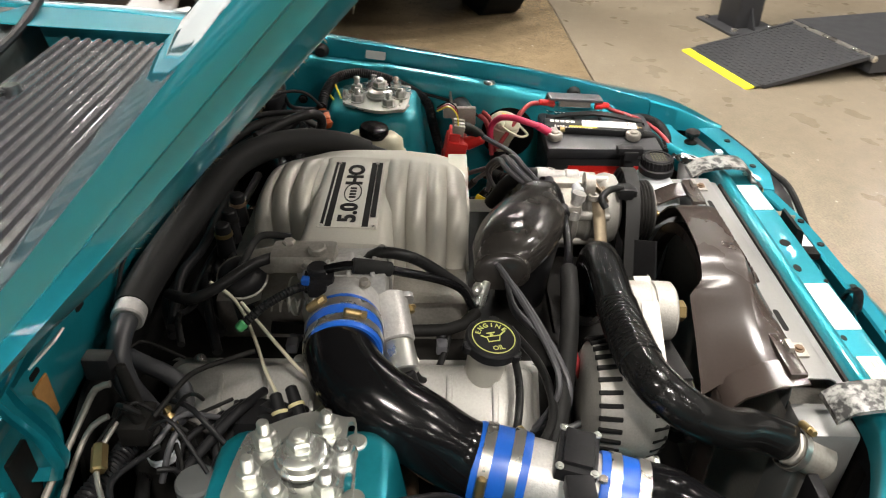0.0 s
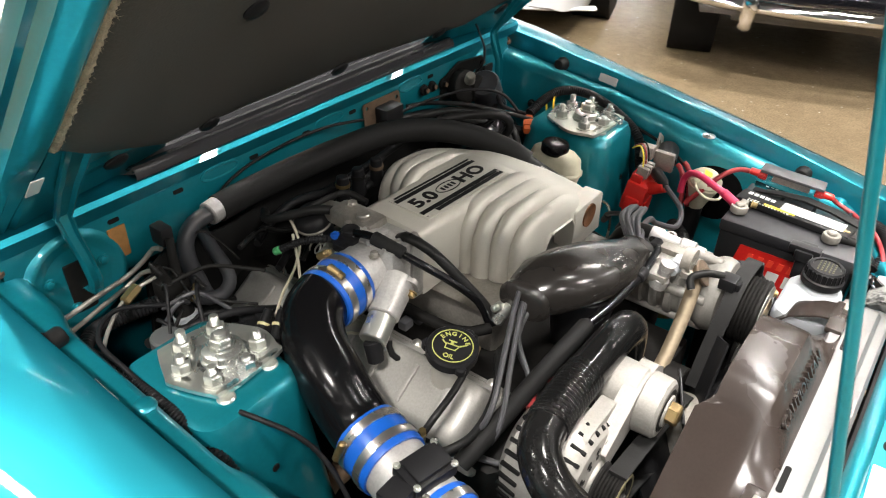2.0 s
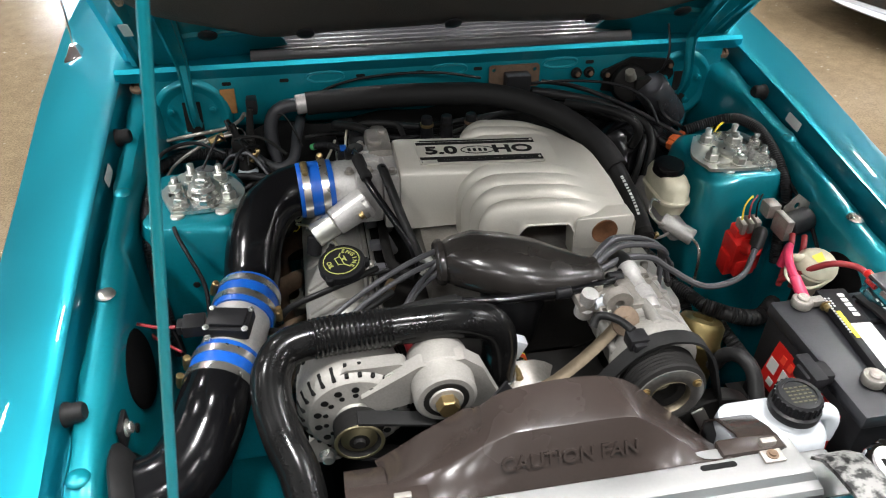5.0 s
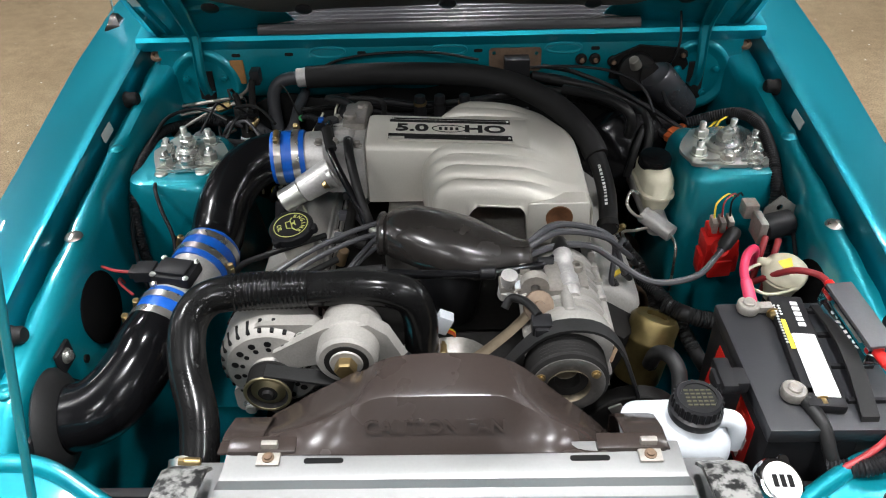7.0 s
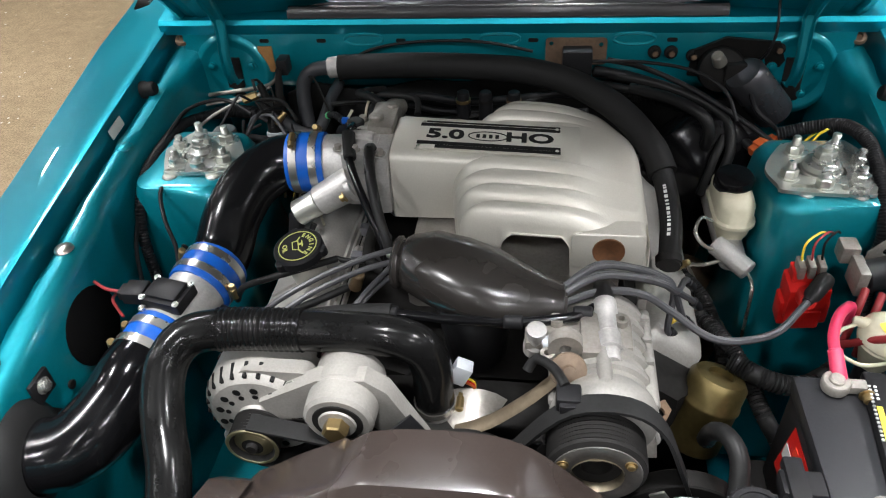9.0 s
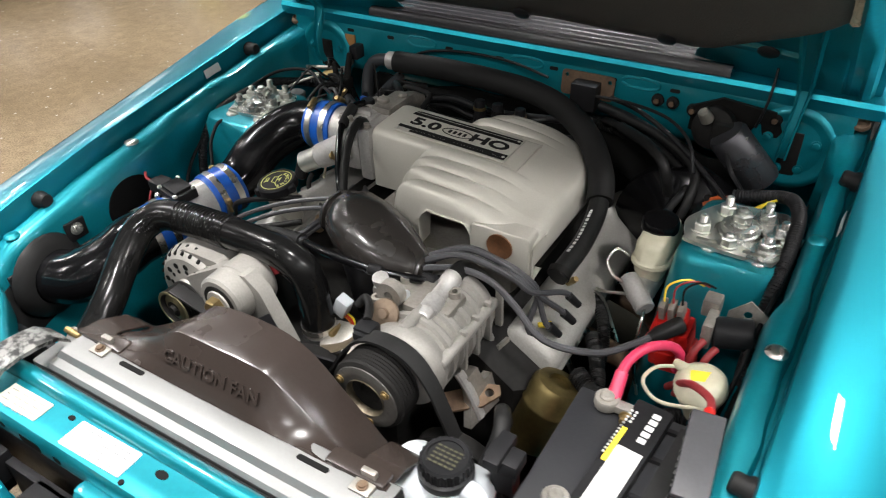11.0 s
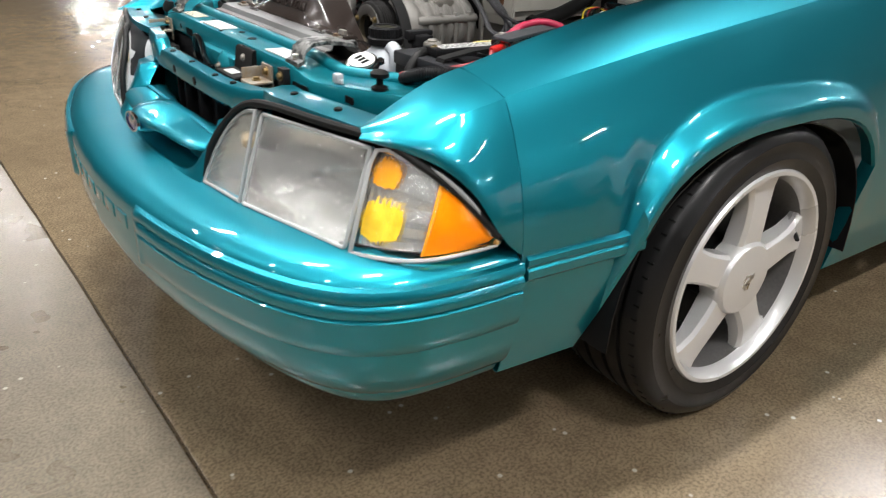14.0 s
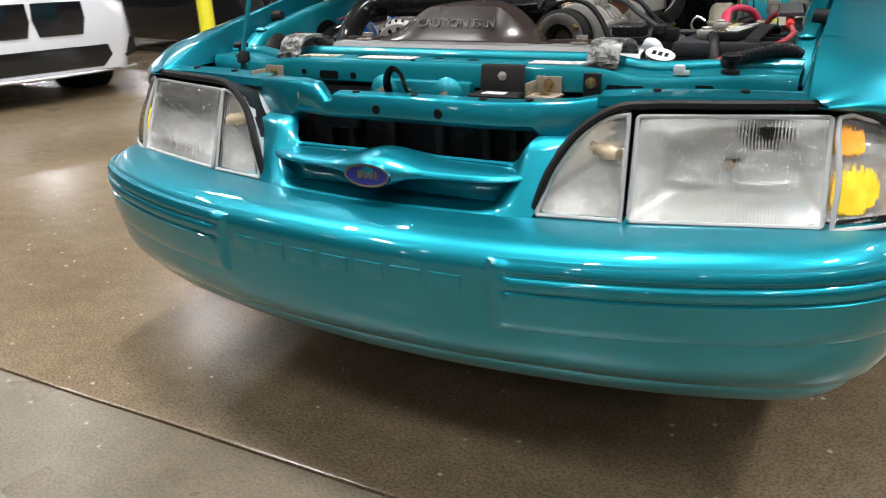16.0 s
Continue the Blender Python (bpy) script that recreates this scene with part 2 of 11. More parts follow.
LABEL = material("white label", (0.62, 0.62, 0.60), 0.42, 0, 0.05, 14, 200, 0.02)
INK = material("black ink", (0.007, 0.007, 0.007), 0.6, 0, 0.1, 14, 200, 0, spec=0.1)
DARKGREY = material("faded print", (0.20, 0.20, 0.20), 0.5, 0, 0.1, 14, 200, 0)
LABELCREAM = material("cream label", (0.55, 0.50, 0.26), 0.5, 0, 0.2, 30, 200, 0)
LABELYELLOW = material("yellow label print", (0.78, 0.62, 0.04), 0.45, 0, 0.06, 14, 200, 0)
CAPYELLOW = material("yellow print on cap", (0.50, 0.51, 0.15), 0.5, 0, 0.06, 14, 200, 0)
LINER = material("black felt hood liner", (0.060, 0.054, 0.048), 0.92, 0, 0.25, 6, 300, 0.5, dist=0.002)
FLUFF = material("frayed liner edge", (0.30, 0.25, 0.18), 0.95, 0, 0.4, 60, 400, 0.8, dist=0.003)
COWLPLASTIC = material("grey black cowl plastic", (0.030, 0.030, 0.033), 0.24, 0.0, 0.06, 12, 200, 0.0, 0.6, 0.10)
TYRE = material("tyre rubber", (0.013, 0.013, 0.0135), 0.34, 0, 0.2, 12, 160, 0.15, rvar=0.2, spec=0.3)
WHEELPAINT = material("silver wheel paint", (0.76, 0.76, 0.76), 0.3, 0.35, 0.05, 6, 600, 0.04, 0.7, 0.06)
# the bulb's reflection in the corner lamp, put into a yellow colour
BULBREFLECTION = material("painted yellow bulb reflection", (0.96, 0.56, 0.015), 0.2, 0, 0.3, 30, 60, 0.2, second=(1.0, 0.70, 0.06))
LENSRIM = material("clear moulded rim", (0.42, 0.43, 0.43), 0.2, 0, 0.08, 12, 160, 0.03)
FLAKE = material("flaking black paint", (0.016, 0.016, 0.016), 0.4, 0.1, 0.2, 70, 160, 0.4, second=(0.22, 0.22, 0.21), blend=0.14)
AMBER = material("amber lens", (0.90, 0.36, 0.006), 0.25, 0, 0.15, 10, 60, 0.05, 0.7)
TARNISH = material("tarnished bracket steel", (0.20, 0.19, 0.165), 0.45, 0.5, 0.3, 20, 200, 0.2)
REFLECTOR = material("lamp reflector", (0.90, 0.90, 0.89), 0.17, 0.78, 0.06, 10, 60, 0.15)
BADGEBLUE = material("badge blue enamel", (0.02, 0.03, 0.22), 0.2, 0.1, 0.1, 20, 200, 0, 1.0)
LEATHER = material("cream leather", (0.60, 0.58, 0.46), 0.5, 0, 0.06, 8, 160, 0.2)
DASH = material("dark grey dash vinyl", (0.026, 0.029, 0.028), 0.6, 0, 0.12, 12, 300, 0.2)
BLACKCAR = material("black car paint", (0.008, 0.008, 0.010), 0.12, 0, 0.1, 4, 200, 0, 1.0)
WHITECAR = material("white car paint", (0.66, 0.67, 0.70), 0.25, 0, 0.04, 4, 300, 0.01, 1.0)
LIFTPAINT = material("dark lift steel", (0.035, 0.036, 0.040), 0.5, 0.3, 0.25, 14, 160, 0.2)
LIFTYELLOW = material("yellow edge paint", (0.80, 0.72, 0.02), 0.5, 0, 0.1, 10, 160, 0.1)
WALLPAINT = material("grey wall paint", (0.13, 0.128, 0.122), 0.7, 0, 0.05, 2, 60, 0.05)
CEILPAINT = material("ceiling paint", (0.06, 0.06, 0.06), 0.8, 0, 0.06, 2, 60, 0.05)
COPPER = material("copper windings", (0.40, 0.15, 0.07), 0.4, 0.8, 0.3, 60, 300, 0.2)
HOSEGLOSS = material("glossy black hose", (0.006, 0.006, 0.006), 0.18, 0, 0.35, 18, 420, 0.05, rvar=0.3, spec=0.2)
GREYHOSE = material("grey black rubber hose", (0.032, 0.033, 0.037), 0.5, 0, 0.3, 14, 260, 0.12, rvar=0.3)
GREYWIRE = material("grey silicone lead", (0.055, 0.055, 0.060), 0.42, 0, 0.2, 20, 300, 0.08)


def clear(name, tint=(1, 1, 1), rough=0.03):
    """Clear moulded plastic with optics, as a real dielectric."""
    m = bpy.data.materials.new(name)
    m.use_nodes = True
    b = m.node_tree.nodes["Principled BSDF"]
    b.inputs["Base Color"].default_value = (*tint, 1)
    b.inputs["Transmission Weight"].default_value = 1.0
    b.inputs["Roughness"].default_value = rough
    b.inputs["IOR"].default_value = 1.45
    return m


LENS_CLEAR = clear("fluted clear lens", (0.97, 0.97, 0.96), 0.02)
LENS_INNER = clear("ribbed clear lens", (0.96, 0.96, 0.95), 0.02)
LENS_MARKER = clear("ribbed marker lens", (0.97, 0.97, 0.96), 0.02)
LENS_AMBER = clear("amber corner lens", (1.0, 0.72, 0.22), 0.08)
CLEARBOX = clear("smoky clear cover", (0.86, 0.86, 0.88), 0.05)
GLASS = clear("windscreen glass", (0.95, 0.98, 0.96), 0.0)
GLASS.node_tree.nodes["Principled BSDF"].inputs["IOR"].default_value = 1.06


def concrete(name, dark, light, gloss):
    """Polished concrete with mottling, pale chips and fine dust."""
    m = bpy.data.materials.new(name)
    m.use_nodes = True
    N, L = m.node_tree.nodes, m.node_tree.links
    b = N["Principled BSDF"]
    tc = N.new("ShaderNodeTexCoord")

    def noise_tex(scale, detail, rough=0.55):
        n = N.new("ShaderNodeTexNoise")
        n.inputs["Scale"].default_value, n.inputs["Detail"].default_value, n.inputs["Roughness"].default_value = scale, detail, rough
        L.new(tc.outputs["Object"], n.inputs["Vector"])
        return n

    def ramp(src, stops):
        r = N.new("ShaderNodeValToRGB")
        els = r.color_ramp.elements
        els[0].position, els[0].color = stops[0][0], (*stops[0][1], 1)
        els[1].position, els[1].color = stops[-1][0], (*stops[-1][1], 1)
        for p, c in stops[1:-1]:
            e = els.new(p)
            e.color = (*c, 1)
        L.new(src, r.inputs["Fac"])
        return r

    def blend(kind, a, c, fac):
        x = N.new("ShaderNodeMix")
        x.data_type, x.blend_type = "RGBA", kind
        if isinstance(fac, float):
            x.inputs[0].default_value = fac
        else:
            L.new(fac, x.inputs[0])
        L.new(a, x.inputs[6])
        L.new(c, x.inputs[7])
        return x.outputs[2]

    big = ramp(noise_tex(0.9, 6).outputs["Fac"], [(0.3, dark), (0.7, light)])
    mid = ramp(noise_tex(14, 6, 0.7).outputs["Fac"], [(0.3, (0.72, 0.72, 0.72)), (0.7, (1.0, 1.0, 1.0))])
    col = blend("MULTIPLY", big.outputs["Color"], mid.outputs["Color"], 1.0)
    grit = ramp(noise_tex(150, 3, 0.6).outputs["Fac"], [(0.36, (0.52, 0.52, 0.52)), (0.58, (1.06, 1.06, 1.06))])
    col = blend("MULTIPLY", col, grit.outputs["Color"], 0.85)
    vor = N.new("ShaderNodeTexVoronoi")
    vor.inputs["Scale"].default_value = 26
    L.new(tc.outputs["Object"], vor.inputs["Vector"])
    chips = ramp(vor.outputs["Distance"], [(0.0, (1, 1, 1)), (0.11, (1, 1, 1)), (0.15, (0, 0, 0))])
    sel = ramp(vor.outputs["Color"], [(0.72, (0, 0, 0)), (0.78, (1, 1, 1))])
    both = blend("MULTIPLY", chips.outputs["Color"], sel.outputs["Color"], 1.0)
    pale = N.new("ShaderNodeRGB")
    pale.outputs[0].default_value = (0.42, 0.39, 0.33, 1)
    col = blend("MIX", col, pale.outputs[0], both)
    L.new(col, b.inputs["Base Color"])
    rg = N.new("ShaderNodeMapRange")
    rg.inputs["From Min"].default_value, rg.inputs["From Max"].default_value = 0.3, 0.7
    rg.inputs["To Min"].default_value, rg.inputs["To Max"].default_value = gloss
    L.new(noise_tex(5, 2).outputs["Fac"], rg.inputs["Value"])
    L.new(rg.outputs["Result"], b.inputs["Roughness"])
    bp = N.new("ShaderNodeBump")
    bp.inputs["Strength"].default_value, bp.inputs["Distance"].default_value = 0.22, 0.002
    L.new(noise_tex(60, 4).outputs["Fac"], bp.inputs["Height"])
    L.new(bp.outputs["Normal"], b.inputs["Normal"])
    return m


LAMPGLOW = material("lamp diffuser", (0.8, 0.8, 0.8), 0.4, emit=((1.0, 0.97, 0.935), 550.0))
HOLE = material("dark opening", (0.004, 0.004, 0.004), 0.95, 0, 0.2, 14, 200, 0, spec=0.05)
CONCRETE = concrete("polished tan concrete", (0.190, 0.142, 0.086), (0.280, 0.212, 0.132), (0.18, 0.27))
CONCRETE_GREY = concrete("worn grey concrete", (0.180, 0.148, 0.106), (0.272, 0.230, 0.172), (0.26, 0.36))
# ---- the workshop ----
def room():
    JY = -1.022                      # the sawn joint runs across in front of the car
    X0, X1, Y0, Y1 = -32.0, 26.0, -20.0, 24.0
    w = 0.008
    # slabs lie a finger below and above the joints
    def jy(x):
        return JY + 0.034 * x

    cols = [X0 + (X1 - X0) * i / 232 for i in range(233)]
    for s in ("front", "rear"):
        rows = []
        for x in cols:
            j = jy(x) + 0.002 * math.sin(x * 23) + 0.0015 * math.sin(x * 61)
            if s == "front":
                rows.append([V((x, Y0, 0)), V((x, j - w * 1.3, 0)), V((x, j - w * 0.5, -0.003)), V((x, j - w * 0.4, -0.022)), V((x, j, -0.023))])
            else:
                rows.append([V((x, j, -0.023)), V((x, j + w * 0.4, -0.022)), V((x, j + w * 0.5, -0.003)), V((x, j + w * 1.3, 0)), V((x, Y1, 0))])
        bm = bmesh.new()
        sheet(bm, rows)
        if s == "front":
            tagged(part("floor_front", bm, CONCRETE_GREY, sharp=60), "greyer worn concrete floor slab before a sawn joint", "floor", kind="structure")
        else:
            tagged(part("floor", bm, CONCRETE, sharp=60), "polished tan-brown concrete floor with a sawn joint", "floor", kind="structure")
    for name, (x0, x1, y0, y1) in {"wall_west": (X0 - 0.2, X0, Y0, Y1), "wall_east": (X1, X1 + 0.2, Y0, Y1), "wall_south": (X0 - 0.2, X1 + 0.2, Y0 - 0.2, Y0), "wall_north": (X0 - 0.2, X1 + 0.2, Y1, Y1 + 0.2)}.items():
        bm = bmesh.new()
        box(bm, x0, x1, y0, y1, -0.1, 5.4, 0)
        tagged(part(name, bm, WALLPAINT), "plain grey painted workshop wall", "wall", kind="structure")
    bm = bmesh.new()
    box(bm, X0 - 0.2, X1 + 0.2, Y0 - 0.2, Y1 + 0.2, 5.4, 5.6, 0)
    tagged(part("ceiling", bm, CEILPAINT), "plain grey workshop ceiling", "ceiling", kind="structure")
    # housings of the strip lamps
    first = None
    for lx, ly, _ in LAMP_PLACES:
        if first is None:
            lamp = thing("ceiling_light", (lx, ly, LAMP_Z), "long strip lamp hung under the ceiling", "lamp", "strip lamps")
            b = bmesh.new()
            box(b, lx - 0.12, lx + 0.12, ly - 0.44, ly + 0.44, LAMP_Z, LAMP_Z + 0.06, 0.008)
            part("housing", b, WHITECAR, lamp)
            for dy in (-0.35, 0.35):
                b = bmesh.new()
                cyl(b, (lx, ly + dy, LAMP_Z + 0.05), (lx, ly + dy, 5.4), 0.006, n=8)
                part("hanger", b, STEEL, lamp)
            first = lamp
        else:
            copy_thing(first, pose(lx, ly, LAMP_Z))
    far = None
    for lx, ly in FAR_LAMPS:
        if far is None:
            far = copy_thing(first, pose(lx, ly, LAMP_Z))
            b = bmesh.new()
            box(b, lx - 0.10, lx + 0.10, ly - 0.40, ly + 0.40, LAMP_Z - 0.012, LAMP_Z - 0.002, 0.002)
            part("diffuser", b, LAMPGLOW, far, "glowing diffuser")
        else:
            copy_thing(far, pose(lx, ly, LAMP_Z))


room()
# ---- the car's body: x to its left side, y to its rear, origin on the floor between the front wheels ----
car = thing("car", (0, 0, 0), "teal two-door car with its hood propped open", "car")


def lerp(a, b, t):
    return a + (b - a) * t


def table(y, rows):
    """Smooth steps between rows of (y, value...)."""
    if y <= rows[0][0]:
        return rows[0][1:]
    for a, b in zip(rows, rows[1:]):
        if y <= b[0]:
            t = (y - a[0]) / (b[0] - a[0])
            return tuple(lerp(p, q, t) for p, q in zip(a[1:], b[1:]))
    return rows[-1][1:]


# fender lines: y, inner edge x z, crest x z
FENDER = [(-0.60, 0.620, 0.760, 0.733, 0.739), (-0.45, 0.621, 0.797, 0.742, 0.764), (-0.30, 0.622, 0.828, 0.750, 0.789), (0.0, 0.628, 0.872, 0.767, 0.831),
          (0.30, 0.633, 0.912, 0.785, 0.876), (0.60, 0.66, 0.935, 0.800, 0.905), (1.30, 0.69, 0.965, 0.815, 0.935)]


def arch(y):
    u = abs(y / 0.405)
    return 0.30 + 0.347 * (1 - u ** 3) ** (1 / 3) if u < 1 else None


def side_x(y, z, xc, zc):
    """Half-width of the side below the crest."""
    full = table(y, [(-0.6, 0.800), (-0.3, 0.822), (0, 0.832), (0.5, 0.838), (1.3, 0.842)])[0]
    zm = 0.50
    if z >= zm:
        u = (zc - z) / (zc - zm)
        return lerp(xc, full, 1 - (1 - u) ** 2.1)
    u = (zm - z) / 0.3
    return full - 0.055 * u ** 1.6


def fender(sx):
    ys = [-0.5995 + 0.0325 * i for i in range(46)]
    top = []
    for y in ys:
        xi, zi, xc, zc = table(y, FENDER)
        a = arch(y)
        zb = a if a else (0.285 if y < 0 else 0.215)
        row = []
        for k in range(4):          # face towards the bay
            u = k / 3
            row.append(V((sx * (xi - 0.006 * (1 - u)), y, zi - 0.062 * (1 - u) - 0.005)))
        row.append(V((sx * (xi + 0.001), y, zi - 0.001)))
        row.append(V((sx * (xi + 0.006), y, zi)))
        for k in range(1, 7):       # top, gently crowned
            u = k / 7
            row.append(V((sx * lerp(xi + 0.006, xc, u), y, lerp(zi, zc, u) + 0.003 * math.sin(math.pi * u))))
        for k in range(0, 25):
            u = k / 24
            z = lerp(zc, zb, u)
            if a:
                z = lerp(zc, a + 0.075, k / 12) if k < 12 else lerp(a + 0.075, a, (k - 12) / 12)
            x = side_x(y, z, xc, zc)
            if a:
                fl = max(0.0, min(1.0, (a + 0.070 - z) / 0.052))
                fl = fl * fl * (3 - 2 * fl) * (smooth((z - 0.40) / 0.11) if y < 0 else 1.0)
                x = max(x, lerp(x, 0.847 - 0.10 * max(0, 0.42 - z), fl))
            if k == 0:
                x, z = x - 0.002, z
            row.append(V((sx * x, y, z)))
        e = row[-1]
        row.append(V((e.x - sx * 0.006, y, e.z - 0.004)))
        row.append(V((e.x - sx * 0.030, y, e.z + 0.004)))
        top.append(row)
    bm = bmesh.new()
    sheet(bm, top)
    f = part("fender", bm, PAINT, car, sharp=27, solid=0.0022)
    # body side moulding
    for y0, y1 in ((-0.592, -0.345),):
        bm = bmesh.new()
        rows = []
        for i in range(13):
            y = lerp(y0, y1, i / 12)
            xi, zi, xc, zc = table(y, FENDER)
            x = side_x(y, 0.49, xc, zc)
            rows.append([V((sx * (x + d), y, z)) for d, z in ((-0.012, 0.514), (0.001, 0.512), (0.008, 0.507), (0.009, 0.498), (0.006, 0.495), (0.006, 0.492), (0.010, 0.489), (0.010, 0.475), (0.006, 0.470), (-0.012, 0.467))])
        loft(bm, rows)
        part("side_moulding", bm, PAINT, f)
    # wheel housing
    bm = bmesh.new()
    rows = []
    for i in range(25):
        t = math.pi * i / 24
        c, s = math.cos(t), math.sin(t)
        yy, zz = 0.40 * c, 0.28 + 0.36 * abs(s) ** 0.8
        rows.append([V((sx * x, yy, zz)) for x in (0.826, 0.7, 0.58)])
    sheet(bm, rows)
    part("wheel_housing", bm, BLACK, car, solid=0.003)
    # rubber stops, sticker and screws on the bay side
    for y in (0.149, -0.42):
        xi, zi, *_ = table(y, FENDER)
        bm = bmesh.new()
        p = V((sx * (xi - 0.004), y, zi - 0.028))
        lathe(bm, [(0, -0.004), (0.016, -0.004), (0.016, 0.004), (0.013, 0.008), (0.013, 0.02), (0.010, 0.024), (0, 0.024)], p, (-sx, 0, 0.15), 14)
        part("rubber_stop", bm, RUBBER, f)
    xi, zi, *_ = table(0.02, FENDER)
    bm = bmesh.new()
    m = frame_at((sx * (xi - 0.0065), 0.03, zi - 0.0185), (0, 0.99, 0.12), (sx * 0.16, 0, 1))
    plate(bm, rounded(-0.022, 0.022, -0.009, 0.009, 0.002), 0.001 * (-1 if sx < 0 else 1), m)
    part("sticker", bm, LABEL, f, "small pale paper sticker")
    return f


def nose_cap(sx):
    """The painted corner of the nose over the marker lamp."""
    I = spline([(0.620, -0.6002, 0.759), (0.620, -0.64, 0.749), (0.621, -0.68, 0.735), (0.622, -0.715, 0.719), (0.623, -0.75, 0.702), (0.624, -0.778, 0.688)], 0.01)
    C = spline([(0.733, -0.6002, 0.738), (0.733, -0.635, 0.732), (0.727, -0.67, 0.723), (0.711, -0.71, 0.711), (0.684, -0.745, 0.699), (0.640, -0.782, 0.687)], 0.01)
    B = spline([(0.801, -0.6002, 0.517), (0.801, -0.624, 0.536), (0.798, -0.648, 0.566), (0.783, -0.684, 0.624), (0.751, -0.719, 0.660), (0.707, -0.750, 0.674), (0.645, -0.788, 0.682)], 0.01)
    n = 20

    def at(c, u):
        k = u * (len(c) - 1)
        i = min(int(k), len(c) - 2)
        return c[i].lerp(c[i + 1], k - i)

    rows = []
    for i in range(n + 1):
        u = i / n
        a, c, b = at(I, u), at(C, u), at(B, u)
        row = [a + V((-0.012, 0, -0.06 * (1 - u) - 0.012)), a + V((-0.003, 0, -0.004))]
        for k in range(7):
            t = k / 7
            q = a.lerp(c, t) + V((0, 0, 0.005 * math.sin(math.pi * t)))
            row.append(q)
        for k in range(11):
            t = k / 10
            q = c.lerp(b, t)
            xi, zi, xc, zc = table(-0.6, FENDER)
            # side bows outward below the crest as the fender does
            bul = side_x(-0.6, lerp(zc, 0.517, t), xc, zc) - lerp(xc, 0.801, t)
            k = max(0.0, 1 - u / 0.9)
            row.append(q + V((bul * k + 0.006 * math.sin(math.pi * t) * (1 - k), -0.006 * math.sin(math.pi * t) * (1 - k), 0)))
        row.append(b + V((-0.014, 0.012, 0.0)))
        rows.append([V((sx * p.x, p.y, p.z)) for p in row])
    bm = bmesh.new()
    sheet(bm, rows)
    return part("nose_corner", bm, PAINT, car, sharp=27, solid=0.002)


# plan line of the bumper at mid height, from the middle outwards
BUMP = [(0.0, -1.036), (0.14, -1.031), (0.27, -1.018), (0.42, -0.994), (0.55, -0.961), (0.66, -0.920), (0.737, -0.867), (0.781, -0.795), (0.799, -0.700), (0.804, -0.601)]


def bump_line(step=0.02):
    half = spline([(x, y, 0) for x, y in BUMP], step)
    return [V((-p.x, p.y, 0)) for p in reversed(half[1:])] + half


def swept(line, prof, lift=None):
    """A profile (outward, z) carried along a plan line."""
    rows = []
    for i, p in enumerate(line):
        t = (line[min(i + 1, len(line) - 1)] - line[max(i - 1, 0)]).normalized()
        n = V((t.y, -t.x, 0))
        rows.append([V((p.x + n.x * d, p.y + n.y * d, z + (lift(p, z) if lift else 0))) for d, z in prof])
    return rows


